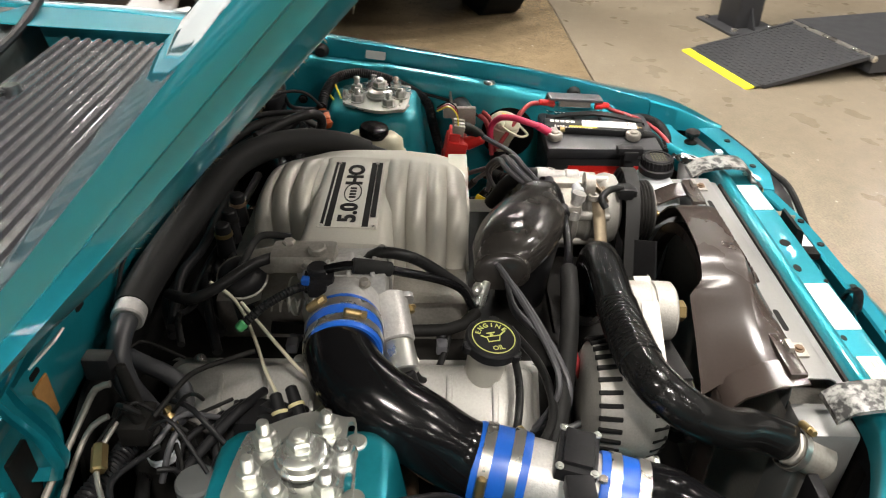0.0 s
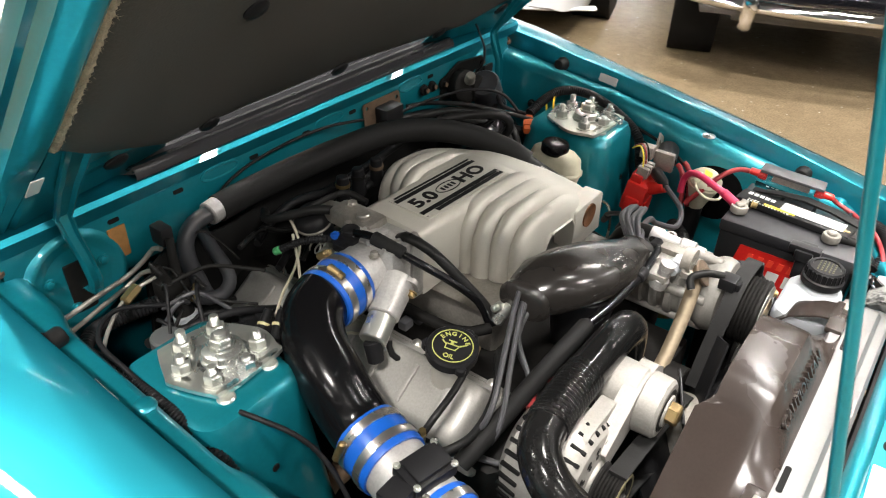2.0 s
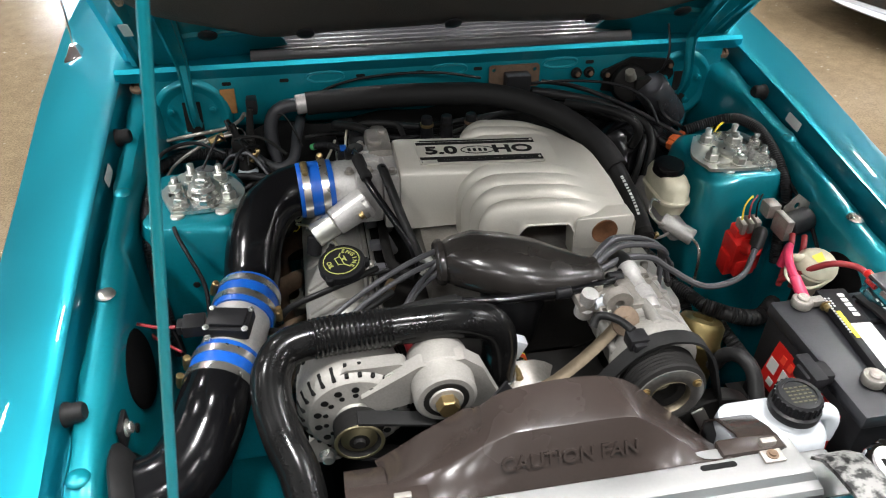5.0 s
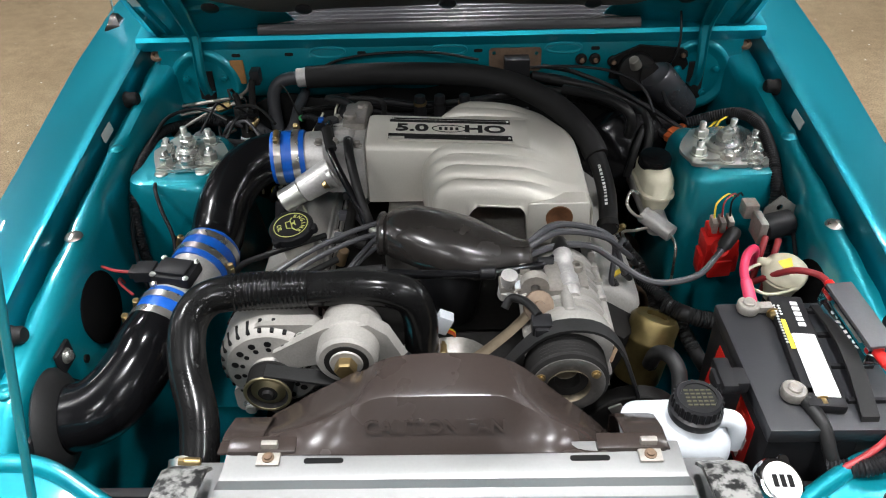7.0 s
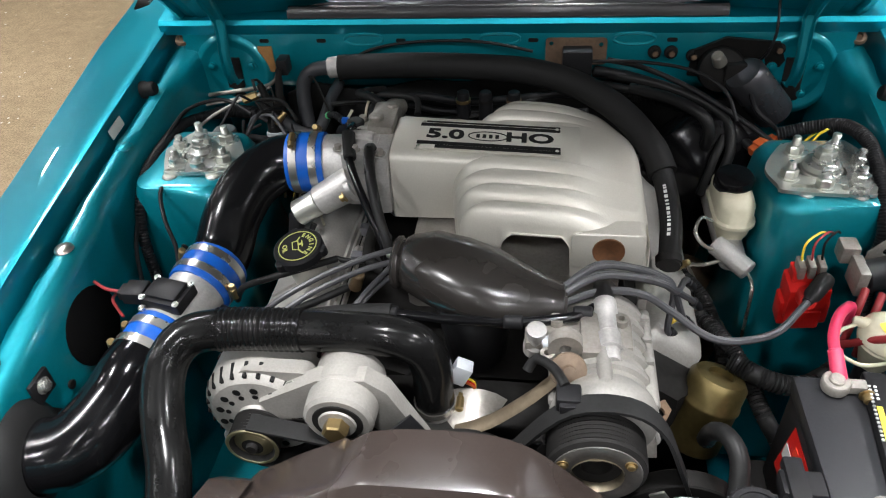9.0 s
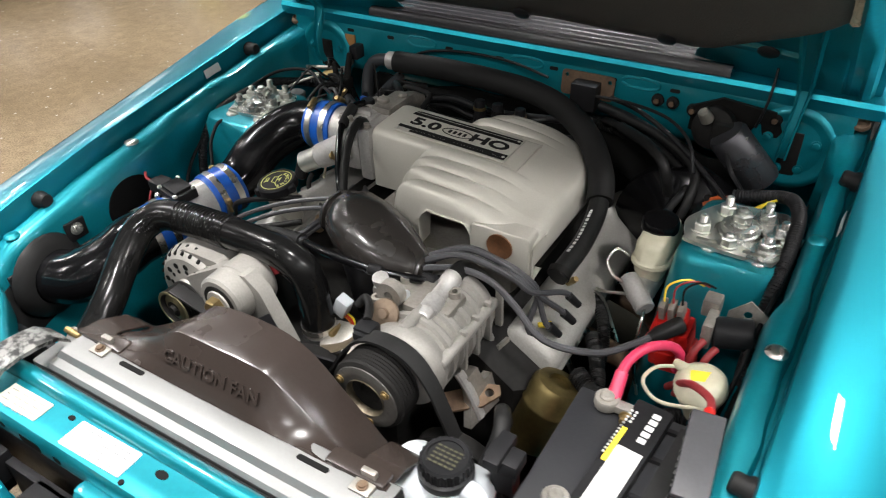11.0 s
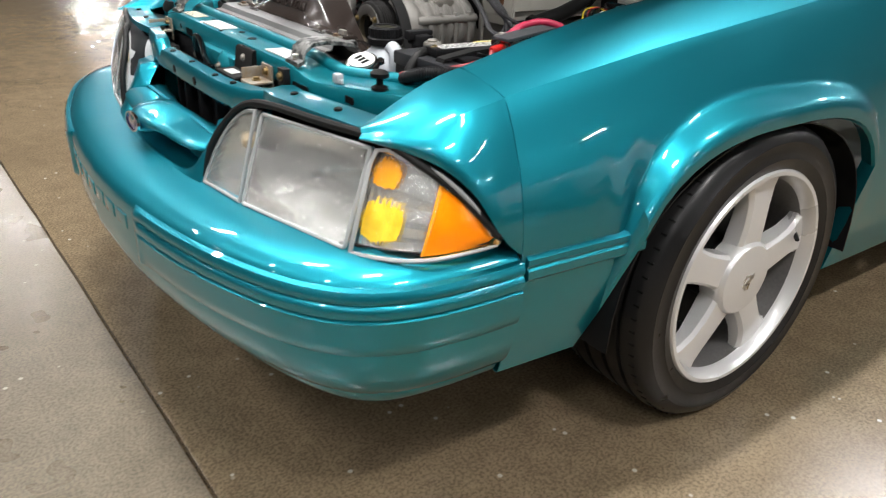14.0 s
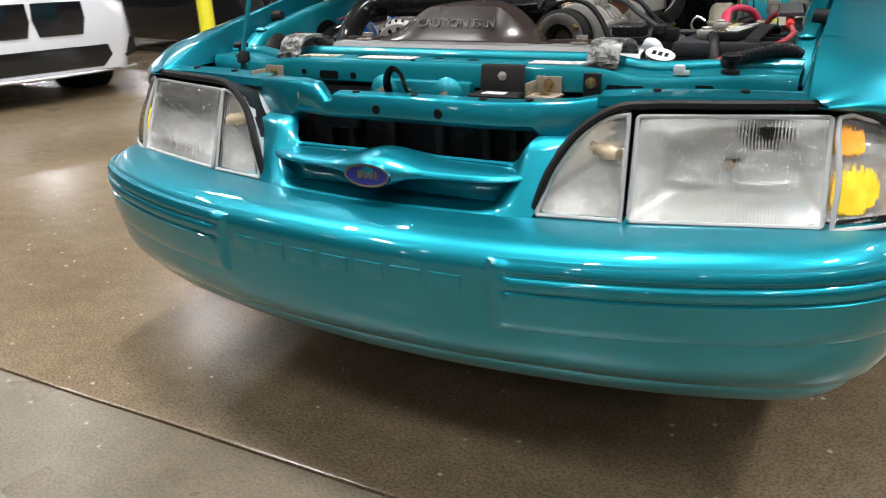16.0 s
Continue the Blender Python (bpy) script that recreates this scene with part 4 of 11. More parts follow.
def wheel(sx):
    cx, cz = sx * 0.715, 0.318
    R = 0.324
    out = V((sx, 0, 0))
    w = thing("wheel", (0, 0, 0))
    w.parent = car
    # tyre: body of revolution with shoulder ribs, then tread blocks
    prof = [(0.226, -0.108), (0.238, -0.117), (0.262, -0.122), (0.290, -0.121), (0.308, -0.114), (0.318, -0.102), (R - 0.004, -0.09)]
    for g in (-0.068, -0.024, 0.024, 0.068):
        prof += [(R - 0.001, g - 0.006), (R - 0.008, g - 0.005), (R - 0.008, g + 0.005), (R - 0.001, g + 0.006)]
    prof += [(R - 0.004, 0.09), (0.318, 0.102), (0.308, 0.114), (0.294, 0.1205), (0.290, 0.1225), (0.286, 0.1215), (0.262, 0.1225), (0.2575, 0.124), (0.253, 0.1222), (0.240, 0.118), (0.232, 0.114), (0.226, 0.106)]
    bm = bmesh.new()
    lathe(bm, prof, (cx, 0, cz), out, 96, closed=True)
    # flat foot on the floor
    for v in bm.verts:
        if v.co.z < 0.0:
            v.co.z = 0.0
    t = part("tyre", bm, TYRE, w, "low black tyre standing on the floor")
    # shoulder sipes
    bm = bmesh.new()
    for i in range(72):
        a = 2 * math.pi * i / 72
        for s in (-1, 1):
            m = Matrix.Translation((cx, 0, cz)) @ Matrix.Rotation(a, 4, "X")
            box(bm, s * 0.0925 - 0.010, s * 0.0925 + 0.010, -0.0016, 0.0016, R - 0.016, R - 0.0040, 0, m)
    tagged(part("tread_groove", bm, INK, t), kind="stuff")
    # rim barrel and lip
    bm = bmesh.new()
    lathe(bm, [(0.232, 0.110), (0.235, 0.116), (0.232, 0.121), (0.224, 0.121), (0.219, 0.114), (0.212, 0.095), (0.208, 0.06), (0.200, 0.0), (0.198, -0.09), (0.215, -0.10), (0.225, -0.105), (0.226, 0.0), (0.226, 0.105)], (cx, 0, cz), out, 72, closed=True)
    rim = part("rim", bm, WHEELPAINT, w, "bright silver rim lip")
    # darker surface just within the rim
    bm = bmesh.new()
    lathe(bm, [(0.2108, 0.094), (0.2065, 0.06), (0.1985, 0.0), (0.1965, -0.088)], (cx, 0, cz), out, 72)
    part("barrel", bm, material("dark wheel barrel", (0.16, 0.155, 0.15), 0.5, 0.4, 0.3, 9, 160, 0.1), rim, "darker inside of the rim")
    # five spokes that widen to the rim, and the flat centre
    bm = bmesh.new()
    for i in range(5):
        a0 = 2 * math.pi * i / 5 + radians(14)
        rings = []
        for r, hw, f0, f1 in ((0.055, 0.040, 0.062, 0.104), (0.085, 0.036, 0.062, 0.106), (0.12, 0.033, 0.064, 0.106), (0.16, 0.034, 0.068, 0.104), (0.195, 0.043, 0.070, 0.100), (0.214, 0.056, 0.072, 0.098)):
            ring = []
            for dt, h in ((-hw, f0), (-hw, f1 - 0.010), (-hw * 0.8, f1 - 0.002), (0, f1), (hw * 0.8, f1 - 0.002), (hw, f1 - 0.010), (hw, f0)):
                d = V((0, math.cos(a0), math.sin(a0)))
                e = V((0, -math.sin(a0), math.cos(a0)))
                ring.append(V((cx, 0, cz)) + d * math.sqrt(max(r * r - dt * dt * 0.5, 0.0001)) + e * dt + out * h)
            rings.append(ring)
        loft(bm, rings)
    part("spokes", bm, WHEELPAINT, rim)
    bm = bmesh.new()
    lathe(bm, [(0.078, 0.06), (0.082, 0.09), (0.080, 0.106), (0.074, 0.113), (0.05, 0.117), (0, 0.118)], (cx, 0, cz), out, 48)
    cap = part("centre_cap", bm, WHEELPAINT, rim)
    # small raised emblem as a plain shape
    bm = bmesh.new()
    for dy, dz, hy, hz, rr in ((0, 0, 0.020, 0.004, 35), (0.006, 0.008, 0.010, 0.003, -20), (-0.007, -0.010, 0.004, 0.010, 20), (0.003, -0.011, 0.003, 0.010, -12), (-0.012, 0.007, 0.008, 0.003, 60)):
        m = Matrix.Translation((cx + sx * 0.1185, dy, cz + dz)) @ Matrix.Rotation(radians(rr), 4, "X")
        box(bm, -0.0015, 0.0015, -hy, hy, -hz, hz, 0.0008, m, 1)
    part("emblem", bm, STEEL, cap, "small raised dark emblem")
    bm = bmesh.new()
    p = V((cx + sx * 0.085, 0.190, cz + 0.058))
    cyl(bm, p, p + V((sx * 0.03, -0.028, -0.008)), 0.006, 0.0045, 10)
    part("valve_stem", bm, RUBBER, rim)
    # brake disc and dark hub behind
    bm = bmesh.new()
    lathe(bm, [(0, 0.0), (0.14, 0.0), (0.14, 0.02), (0.07, 0.02), (0.07, 0.05), (0, 0.05)], (cx, 0, cz), out, 40)
    part("brake_disc", bm, DARK, w)
    tagged(w, "silver five-spoke wheel with a low black tyre")
    return w


def hood():
    """Open hood: hinged at the cowl, tilted up; local u runs from the rear edge to the front."""
    hy, hz = 0.338, 0.934
    ang = radians(46.3)
    du = V((0, -math.cos(ang), math.sin(ang)))
    dn = V((0, math.sin(ang), math.cos(ang)))     # outer face
    base = V((0, hy, hz))

    def P(x, u, n):
        rise = 0.030 * (1 - min(1.0, abs(x) / 0.56) ** 2.5)
        return base + V((x, 0, 0)) + du * u + dn * (n + rise)

    L = 1.19
    # outer skin with rolled edges
    bm = bmesh.new()
    rows = []
    for i in range(25):
        u = L * i / 24
        hw = lerp(0.622, 0.605, u / L)
        back = lambda x: 0.085 * (1 - max(0.0, min(1.0, (abs(x) - 0.42) / 0.14))) * max(0, 1 - u / 0.3)
        crown = 0.012 * math.sin(math.pi * min(1, u / L))
        row = [P(-hw + 0.012, u, -0.014), P(-hw, u, -0.012), P(-hw - 0.002, u, -0.004)]
        for k in range(17):
            x = lerp(-hw, hw, k / 16)
            row.append(P(x, u + back(x), 0.002 + crown * 0.5 + 0.004 * (1 - (x / hw) ** 2)))
        row += [P(hw + 0.002, u, -0.004), P(hw, u, -0.012), P(hw - 0.012, u, -0.014)]
        rows.append(row)
    sheet(bm, rows)
    h = part("hood", bm, PAINT, car, "open teal hood", sharp=50, solid=0.0015)
    # inner frame: side rails, rear rail and front rail, pressed with steps
    for sx in (-1, 1):
        bm = bmesh.new()
        rows = []
        for i in range(25):
            u = lerp(0.0, L, i / 24)
            k = max(0.0, 1 - u / 0.34)
            k = k * k * (3 - 2 * k)
            dep = lerp(0.020, 0.036, 1 - k)
            prof = [(0.612, -0.013), (0.606, -0.026), (0.596, -0.030), (0.590, -dep), (0.576, -dep - 0.004), (0.568, -dep), (0.563, -0.026), (0.552 - 0.06 * k, -0.024), (0.540 - 0.16 * k, -0.024), (0.530 - 0.22 * k, -0.020)]
            rows.append([P(sx * (a - 0.012 * u / L), u, n) for a, n in prof])
        sheet(bm, rows)
        part("side_rail", bm, PAINT_BAY, h, sharp=35, solid=0.0015)
        # pale sticker on the rail
        bm = bmesh.new()
        if sx < 0:
            m = frame_at(P(-0.5735, 0.195, -0.0405), du, V((1, 0, 0)))
            plate(bm, rounded(-0.020, 0.020, -0.008, 0.008, 0.0015), -0.0015, m)
            part("sticker", bm, LABEL, h, "pale paper sticker")
        # hinge: strap under the hood and a curved arm down into the firewall
        bm = bmesh.new()
        x = sx * 0.512
        rows = []
        for u, n, w in ((0.30, -0.020, 0.020), (0.22, -0.026, 0.020), (0.12, -0.034, 0.016), (0.05, -0.046, 0.012)):
            c = P(x, u, n)
            rows.append([c + V((sx * d, 0, 0)) + dn * e for d, e in ((-w, 0), (-w, -0.006), (-w * 0.7, -0.008), (-w * 0.5, -0.002), (w * 0.5, -0.002), (w * 0.7, -0.008), (w, -0.006), (w, 0))])
        for y, z, w in ((0.272, 0.915, 0.010), (0.256, 0.880, 0.009), (0.252, 0.845, 0.009), (0.262, 0.822, 0.009), (0.290, 0.818, 0.008)):
            rows.append([V((x + sx * d - sx * 0.008 * (0.93 - z) / 0.1, y + e, z)) for d, e in ((-w, 0), (-w, -0.008), (-w * 0.7, -0.012), (-w * 0.5, -0.004), (w * 0.5, -0.004), (w * 0.7, -0.012), (w, -0.008), (w, 0))])
        loft(bm, rows)
        part("hinge", bm, PAINT_BAY, h, sharp=35)
    for u0, u1, name in ((0.095, 0.130, "rear_rail"), (L - 0.11, L - 0.003, "front_rail")):
        bm = bmesh.new()
        rows = []
        for i in range(17):
            x = lerp(-0.52, 0.52, i / 16)
            rows.append([P(x, lerp(u0, u1, t), n) for t, n in ((0, -0.012), (0.12, -0.026), (0.3, -0.030), (0.7, -0.030), (0.86, -0.024), (1, -0.010))])
        sheet(bm, rows)
        part(name, bm, PAINT_BAY, h, sharp=35, solid=0.0015)
    # felt liner, a soft thick pad with rounded corners and a few dents
    out = rounded(-0.562, 0.562, 0.040, 1.06, 0.07, 6)
    bm = bmesh.new()
    n1, n2 = 44, 40
    rows = []
    for j in range(n2 + 1):
        u = lerp(0.084, 1.06, j / n2)
        e = min(1, min(u - 0.074, 1.07 - u) / 0.09)
        hw = 0.563 - 0.10 * (1 - math.sqrt(max(0.0, 1 - (1 - e) ** 2))) if e < 1 else 0.563
        hw -= 0.17 * smooth((0.27 - u) / 0.18)
        row = [P(-hw, u, -0.018)]
        for i in range(n1 + 1):
            x = lerp(-hw, hw, i / n1)
            ed = min(1, (hw - abs(x)) / 0.012, (u - 0.082) / 0.012 + 0.2, (1.062 - u) / 0.012 + 0.2)
            q = noise.noise(V((x * 5, u * 5, 2))) * 0.004 + 0.006 * max(0, noise.noise(V((x * 2.2, u * 2.4, 7)))) 
            row.append(P(x, u, -0.020 - 0.018 * max(0.0, ed) ** 0.5 - q))
        row.append(P(hw, u, -0.018))
        rows.append(row)
    sheet(bm, rows)
    lin = part("hood_liner", bm, LINER, h, "black felt liner", sharp=60, solid=0.004)
    # frayed edge along the liner's rim on the side of the path
    for sx in (-1, 1):
        bm = bmesh.new()
        rnd = random.Random(5)
        # a lumpy bead with short fibres standing out of it
        bead = [P(sx * (0.562 + 0.0012 * noise.noise(V((u * 40, 1, 0)))), u, -0.034 + 0.0015 * noise.noise(V((u * 60, 3, 0)))) for u in (lerp(0.27, 1.04, i / 320) for i in range(321))]
        tube(bm, bead, 0.0066, 7, 0.0024, radius=lambda s: 1 + 0.35 * noise.noise(V((s * 210, sx, 0))) + 0.25 * noise.noise(V((s * 620, sx, 4))))
        for i in range(1500):
            u = lerp(0.27, 1.04, rnd.random())
            q = P(sx * 0.562, u, -0.034) + V((sx * rnd.uniform(-0.006, 0.006), 0, 0)) + dn * rnd.uniform(-0.008, 0.004)
            r = q + V((sx * rnd.uniform(-0.004, 0.004), 0, 0)) + du * rnd.uniform(-0.006, 0.006) + dn * rnd.uniform(-0.004, 0.002)
            w = du * 0.0006
            bm.faces.new([bm.verts.new(c) for c in (q - w, q + w, r)])
        tagged(part("frayed_edge", bm, FLUFF, lin), kind="stuff")
    # round push clips that hold the liner
    for x, u in ((-0.28, 0.105), (0.28, 0.105), (0.0, 0.105), (0.0, 0.38), (-0.35, 0.42), (0.35, 0.42), (-0.45, 0.14), (0.45, 0.14)):
        bm = bmesh.new()
        lathe(bm, [(0, 0.004), (0.012, 0.003), (0.017, 0.0), (0.017, -0.003)], P(x, u, -0.044), -dn, 16)
        part("liner_clip", bm, BLACK, lin)


def prop_rod():
    bm = bmesh.new()
    a, b = V((-0.461, -0.716, 0.700)), V((-0.333, -0.468, 1.775))
    tube(bm, [a + V((0.03, 0.004, -0.004)), a + V((0.004, 0, 0.002)), a + V((0.002, 0.006, 0.03)), a.lerp(b, 0.5), b, b + V((0.006, 0.014, 0.018))], 0.0048, 10, 0.02)
    r = part("prop_rod", bm, PAINT_BAY, car, "thin teal hood prop rod")
    bm = bmesh.new()
    lathe(bm, [(0.0052, -0.012), (0.012, -0.012), (0.014, 0.0), (0.010, 0.014), (0.0052, 0.014)], a + V((0.003, 0.003, 0.012)), b - a, 12)
    part("pivot", bm, RUBBER, r)


for side in (-1, 1):
    fender(side)
    nose_cap(side)
    headlamp(side)
    wheel(side)
bumper()
grille()
hood()
prop_rod()


def rear_body():
    """Cowl top, windscreen, doors and the visible part of the cabin."""
    # painted cowl between the fenders and round the vent
    bm = bmesh.new()
    rows = []
    for i in range(31):
        x = lerp(-0.64, 0.64, i / 30)
        k = 1 if abs(x) > 0.395 else 0
        rows.append([V((x, 0.291, 0.905)), V((x, 0.288, 0.924)), V((x, 0.293, 0.931)), V((x, lerp(0.312, 0.345, k), lerp(0.934, 0.941, k))), V((x, lerp(0.318, 0.37, k), lerp(0.930, 0.944, k))), V((x, lerp(0.322, 0.42, k), lerp(0.90, 0.945, k)))])
    sheet(bm, rows)
    part("cowl", bm, PAINT, car, sharp=40, solid=0.002)
    for sx in (-1, 1):
        bm = bmesh.new()
        rows = []
        for i in range(13):
            y = lerp(0.345, 0.80, i / 12)
            xi = table(y, FENDER)[0]
            zi = table(y, FENDER)[1]
            rows.append([V((sx * lerp(0.46, xi - 0.003, k / 5), y, lerp(0.945 + 0.05 * (y - 0.345), zi - 0.002, k / 5))) for k in range(6)])
        sheet(bm, rows)
        part("cowl_corner", bm, PAINT, car, solid=0.002)
    # ribbed vent panel
    bm = bmesh.new()
    rows = []
    ys = []
    y = 0.302
    for k in range(15):
        ys += [(y, 0.0), (y + 0.002, 0.006), (y + 0.008, 0.006), (y + 0.010, 0.0), (y + 0.016, -0.001)]
        y += 0.020
    for i in range(27):
        x = lerp(-0.388, 0.388, i / 26)
        rows.append([V((x, 0.2945, 0.9335)), V((x, 0.2945, 0.941)), V((x, 0.298, 0.948))] + [V((x, yy, 0.944 + 0.05 * (yy - 0.302) + zz)) for yy, zz in ys])
    sheet(bm, rows)
    part("cowl_vent", bm, COWLPLASTIC, car, "ribbed dark cowl vent panel", sharp=30, solid=0.002)
    for sx in (-1, 1):
        bm = bmesh.new()
        tube(bm, [(sx * 0.10 + 0.02, 0.56, 0.965), (sx * 0.10 - 0.08, 0.60, 0.985), (sx * 0.10 - 0.42, 0.66, 1.0)], 0.006, 8, 0.03, flat=0.5)
        wa = part("wiper", bm, BLACK, car, "black windscreen wiper arm")
        bm = bmesh.new()
        tube(bm, [(sx * 0.10 - 0.62, 0.655, 0.995), (sx * 0.10 - 0.40, 0.648, 1.005), (sx * 0.10 - 0.12, 0.625, 0.992)], 0.004, 6, 0.03)
        part("blade", bm, RUBBER, wa)
        bm = bmesh.new()
        cyl(bm, (sx * 0.10 + 0.02, 0.56, 0.945), (sx * 0.10 + 0.02, 0.56, 0.975), 0.018, 0.014, 14)
        part("pivot", bm, BLACK, wa)
    # windscreen
    bm = bmesh.new()
    rows = []
    for i in range(17):
        x = lerp(-0.64, 0.64, i / 16)
        bow = 0.10 * (x / 0.64) ** 2
        rows.append([V((x * lerp(1, 0.86, k / 6), lerp(0.655 + bow, 1.20 + bow * 0.8, k / 6), lerp(0.965, 1.315, k / 6))) for k in range(7)])
    sheet(bm, rows)
    ws = part("windscreen", bm, GLASS, car, "raked windscreen", solid=0.004)
    ws.visible_shadow = False
    bm = bmesh.new()
    for sx in (-1, 1):
        tube(bm, [(sx * 0.655, 0.765, 0.962), (sx * 0.60, 1.05, 1.16), (sx * 0.555, 1.29, 1.318)], 0.016, 8, 0.05)
    tube(bm, [(-0.64, 0.752, 0.962), (-0.35, 0.682, 0.964), (0, 0.652, 0.966), (0.35, 0.682, 0.964), (0.64, 0.752, 0.962)], 0.009, 8, 0.04)
    tube(bm, [(-0.55, 1.29, 1.318), (0, 1.21, 1.33), (0.55, 1.29, 1.318)], 0.018, 8, 0.05)
    part("windscreen_frame", bm, BLACK, car)
    # dashboard
    bm = bmesh.new()
    rings = []
    for i in range(17):
        x = lerp(-0.63, 0.63, i / 16)
        bow = 0.10 * (x / 0.64) ** 2
        rings.append([V((x, 0.675 + bow, 0.945)), V((x, 0.76 + bow, 0.950)), V((x, 0.88, 0.940 + 0.03 * smooth((x - 0.12) / 0.06) * smooth((0.58 - x) / 0.06))), V((x, 0.93, 0.915)), V((x, 0.95, 0.80)), V((x, 0.93, 0.62)), V((x, 0.70, 0.60))])
    loft(bm, rings)
    part("dashboard", bm, DASH, car, "dark grey dashboard")
    # steering wheel
    c = V((0.372, 1.045, 0.850))
    nrm = V((0, 0.90, 0.42)).normalized()
    a, b = axes(nrm)
    bm = bmesh.new()
    ring = [c + (a * math.cos(2 * math.pi * k / 24) + b * math.sin(2 * math.pi * k / 24)) * 0.185 for k in range(25)]
    tube(bm, ring, 0.0155, 10, 0.03)
    sw = part("steering_wheel", bm, BLACK, car, "black steering wheel")
    bm = bmesh.new()
    lathe(bm, [(0, 0.0), (0.075, 0.0), (0.08, 0.02), (0.06, 0.045), (0, 0.05)], c - nrm * 0.03, nrm, 20)
    for k in (0, 180, 215, 325):
        d = a * math.cos(radians(k)) + b * math.sin(radians(k))
        tube(bm, [c + d * 0.05, c + d * 0.185], 0.016, 8, 0.05, flat=0.5)
    part("hub", bm, BLACK, sw)
    bm = bmesh.new()
    cyl(bm, c - nrm * 0.02, c - nrm * 0.20, 0.035, 0.045, 14)
    part("column", bm, DASH, sw)
    # seats with pleated backs
    for sx in (-1, 1):
        x0 = sx * 0.36
        bm = bmesh.new()
        rows = []
        for j in range(15):
            t = j / 14
            y, z = lerp(1.72, 2.02, t), lerp(0.50, 1.10, t)
            w = 0.235 - 0.05 * max(0, t - 0.6) / 0.4
            row = []
            for i in range(37):
                u = lerp(-1, 1, i / 36)
                pl = 0.010 * abs(math.sin(u * 9)) if abs(u) < 0.66 else 0.0
                row.append(V((x0 + w * u, y - 0.05 + 0.10 * (abs(u) > 0.66) * -0.3 + 0.05 * u * u - pl * 0.9, z)))
            rows.append(row)
        sheet(bm, rows)
        sb = part("seat_back", bm, LEATHER, car, "cream pleated leather seat back", solid=0.06)
        bm = bmesh.new()
        box(bm, x0 - 0.24, x0 + 0.24, 1.30, 1.80, 0.40, 0.54, 0.05, None, 3)
        part("seat_cushion", bm, LEATHER, car, "cream leather seat cushion")
        bm = bmesh.new()
        box(bm, x0 - 0.12, x0 + 0.12, 2.00, 2.10, 1.10, 1.28, 0.04, None, 3)
        part("headrest", bm, LEATHER, sb)
    # doors: outer skin, upper trim
    for sx in (-1, 1):
        bm = bmesh.new()
        rows = []
        for i in range(15):
            y = lerp(0.905, 2.3, i / 14)
            xi, zi, xc, zc = table(y, FENDER)
            row = [V((sx * (xc - 0.09), y, zc + 0.012)), V((sx * (xc - 0.04), y, zc + 0.010))]
            for k in range(15):
                z = lerp(zc, 0.22, k / 14)
                row.append(V((sx * side_x(y, z, xc, zc), y, z)))
            rows.append(row)
        sheet(bm, rows)
        part("door", bm, PAINT, car, solid=0.004)
        bm = bmesh.new()
        box(bm, sx * 0.70 - 0.05, sx * 0.70 + 0.05, 0.95, 2.3, 0.45, 0.93, 0.03)
        part("door_trim", bm, LEATHER, car, "cream door trim")
    bm = bmesh.new()
    box(bm, -0.66, 0.66, 2.35, 2.5, 0.35, 0.95, 0.04)
    part("rear_seat", bm, LEATHER, car, "cream rear bench")
    bm = bmesh.new()
    box(bm, -0.74, 0.74, 0.55, 3.3, 0.22, 0.26, 0.01)
    part("floor_pan", bm, DASH, car)
    bm = bmesh.new()
    rows = []
    for i in range(9):
        y = lerp(2.3, 3.4, i / 8)
        rows.append([V((-0.83, y, 0.25)), V((-0.84, y, 0.55)), V((-0.80, y, 0.9)), V((-0.6, y, 0.97)), V((0.6, y, 0.97)), V((0.80, y, 0.9)), V((0.84, y, 0.55)), V((0.83, y, 0.25))])
    sheet(bm, rows)
    part("rear_quarter", bm, PAINT, car, solid=0.004)
    # antenna base on the right fender
    bm = bmesh.new()
    loft(bm, [[V((-0.745 + dx * w, 0.455 + dy * w * 1.3, z)) for dx, dy in ((-1, -1), (1, -1), (1, 1), (-1, 1))] for w, z in ((0.020, 0.886), (0.019, 0.902), (0.012, 0.914), (0.006, 0.928))])
    cyl(bm, (-0.745, 0.458, 0.92), (-0.752, 0.50, 1.65), 0.0025, 0.0012, 8)
    part("antenna", bm, CHROME, car, "slim chrome aerial on its base")


rear_body()
# ---- the engine bay's sheet metal ----
def bolt(p, d, r=0.007, h=0.006, mat=None, parent=None, name="bolt"):
    bm = bmesh.new()
    lathe(bm, [(0, 0), (r * 1.5, 0), (r * 1.5, 0.0015), (r, 0.0016), (r, 0.0016 + h), (r * 0.8, 0.0016 + h * 1.15), (0, 0.0016 + h * 1.15)], p, d, 12)
    return part(name, bm, mat or DARK, parent)


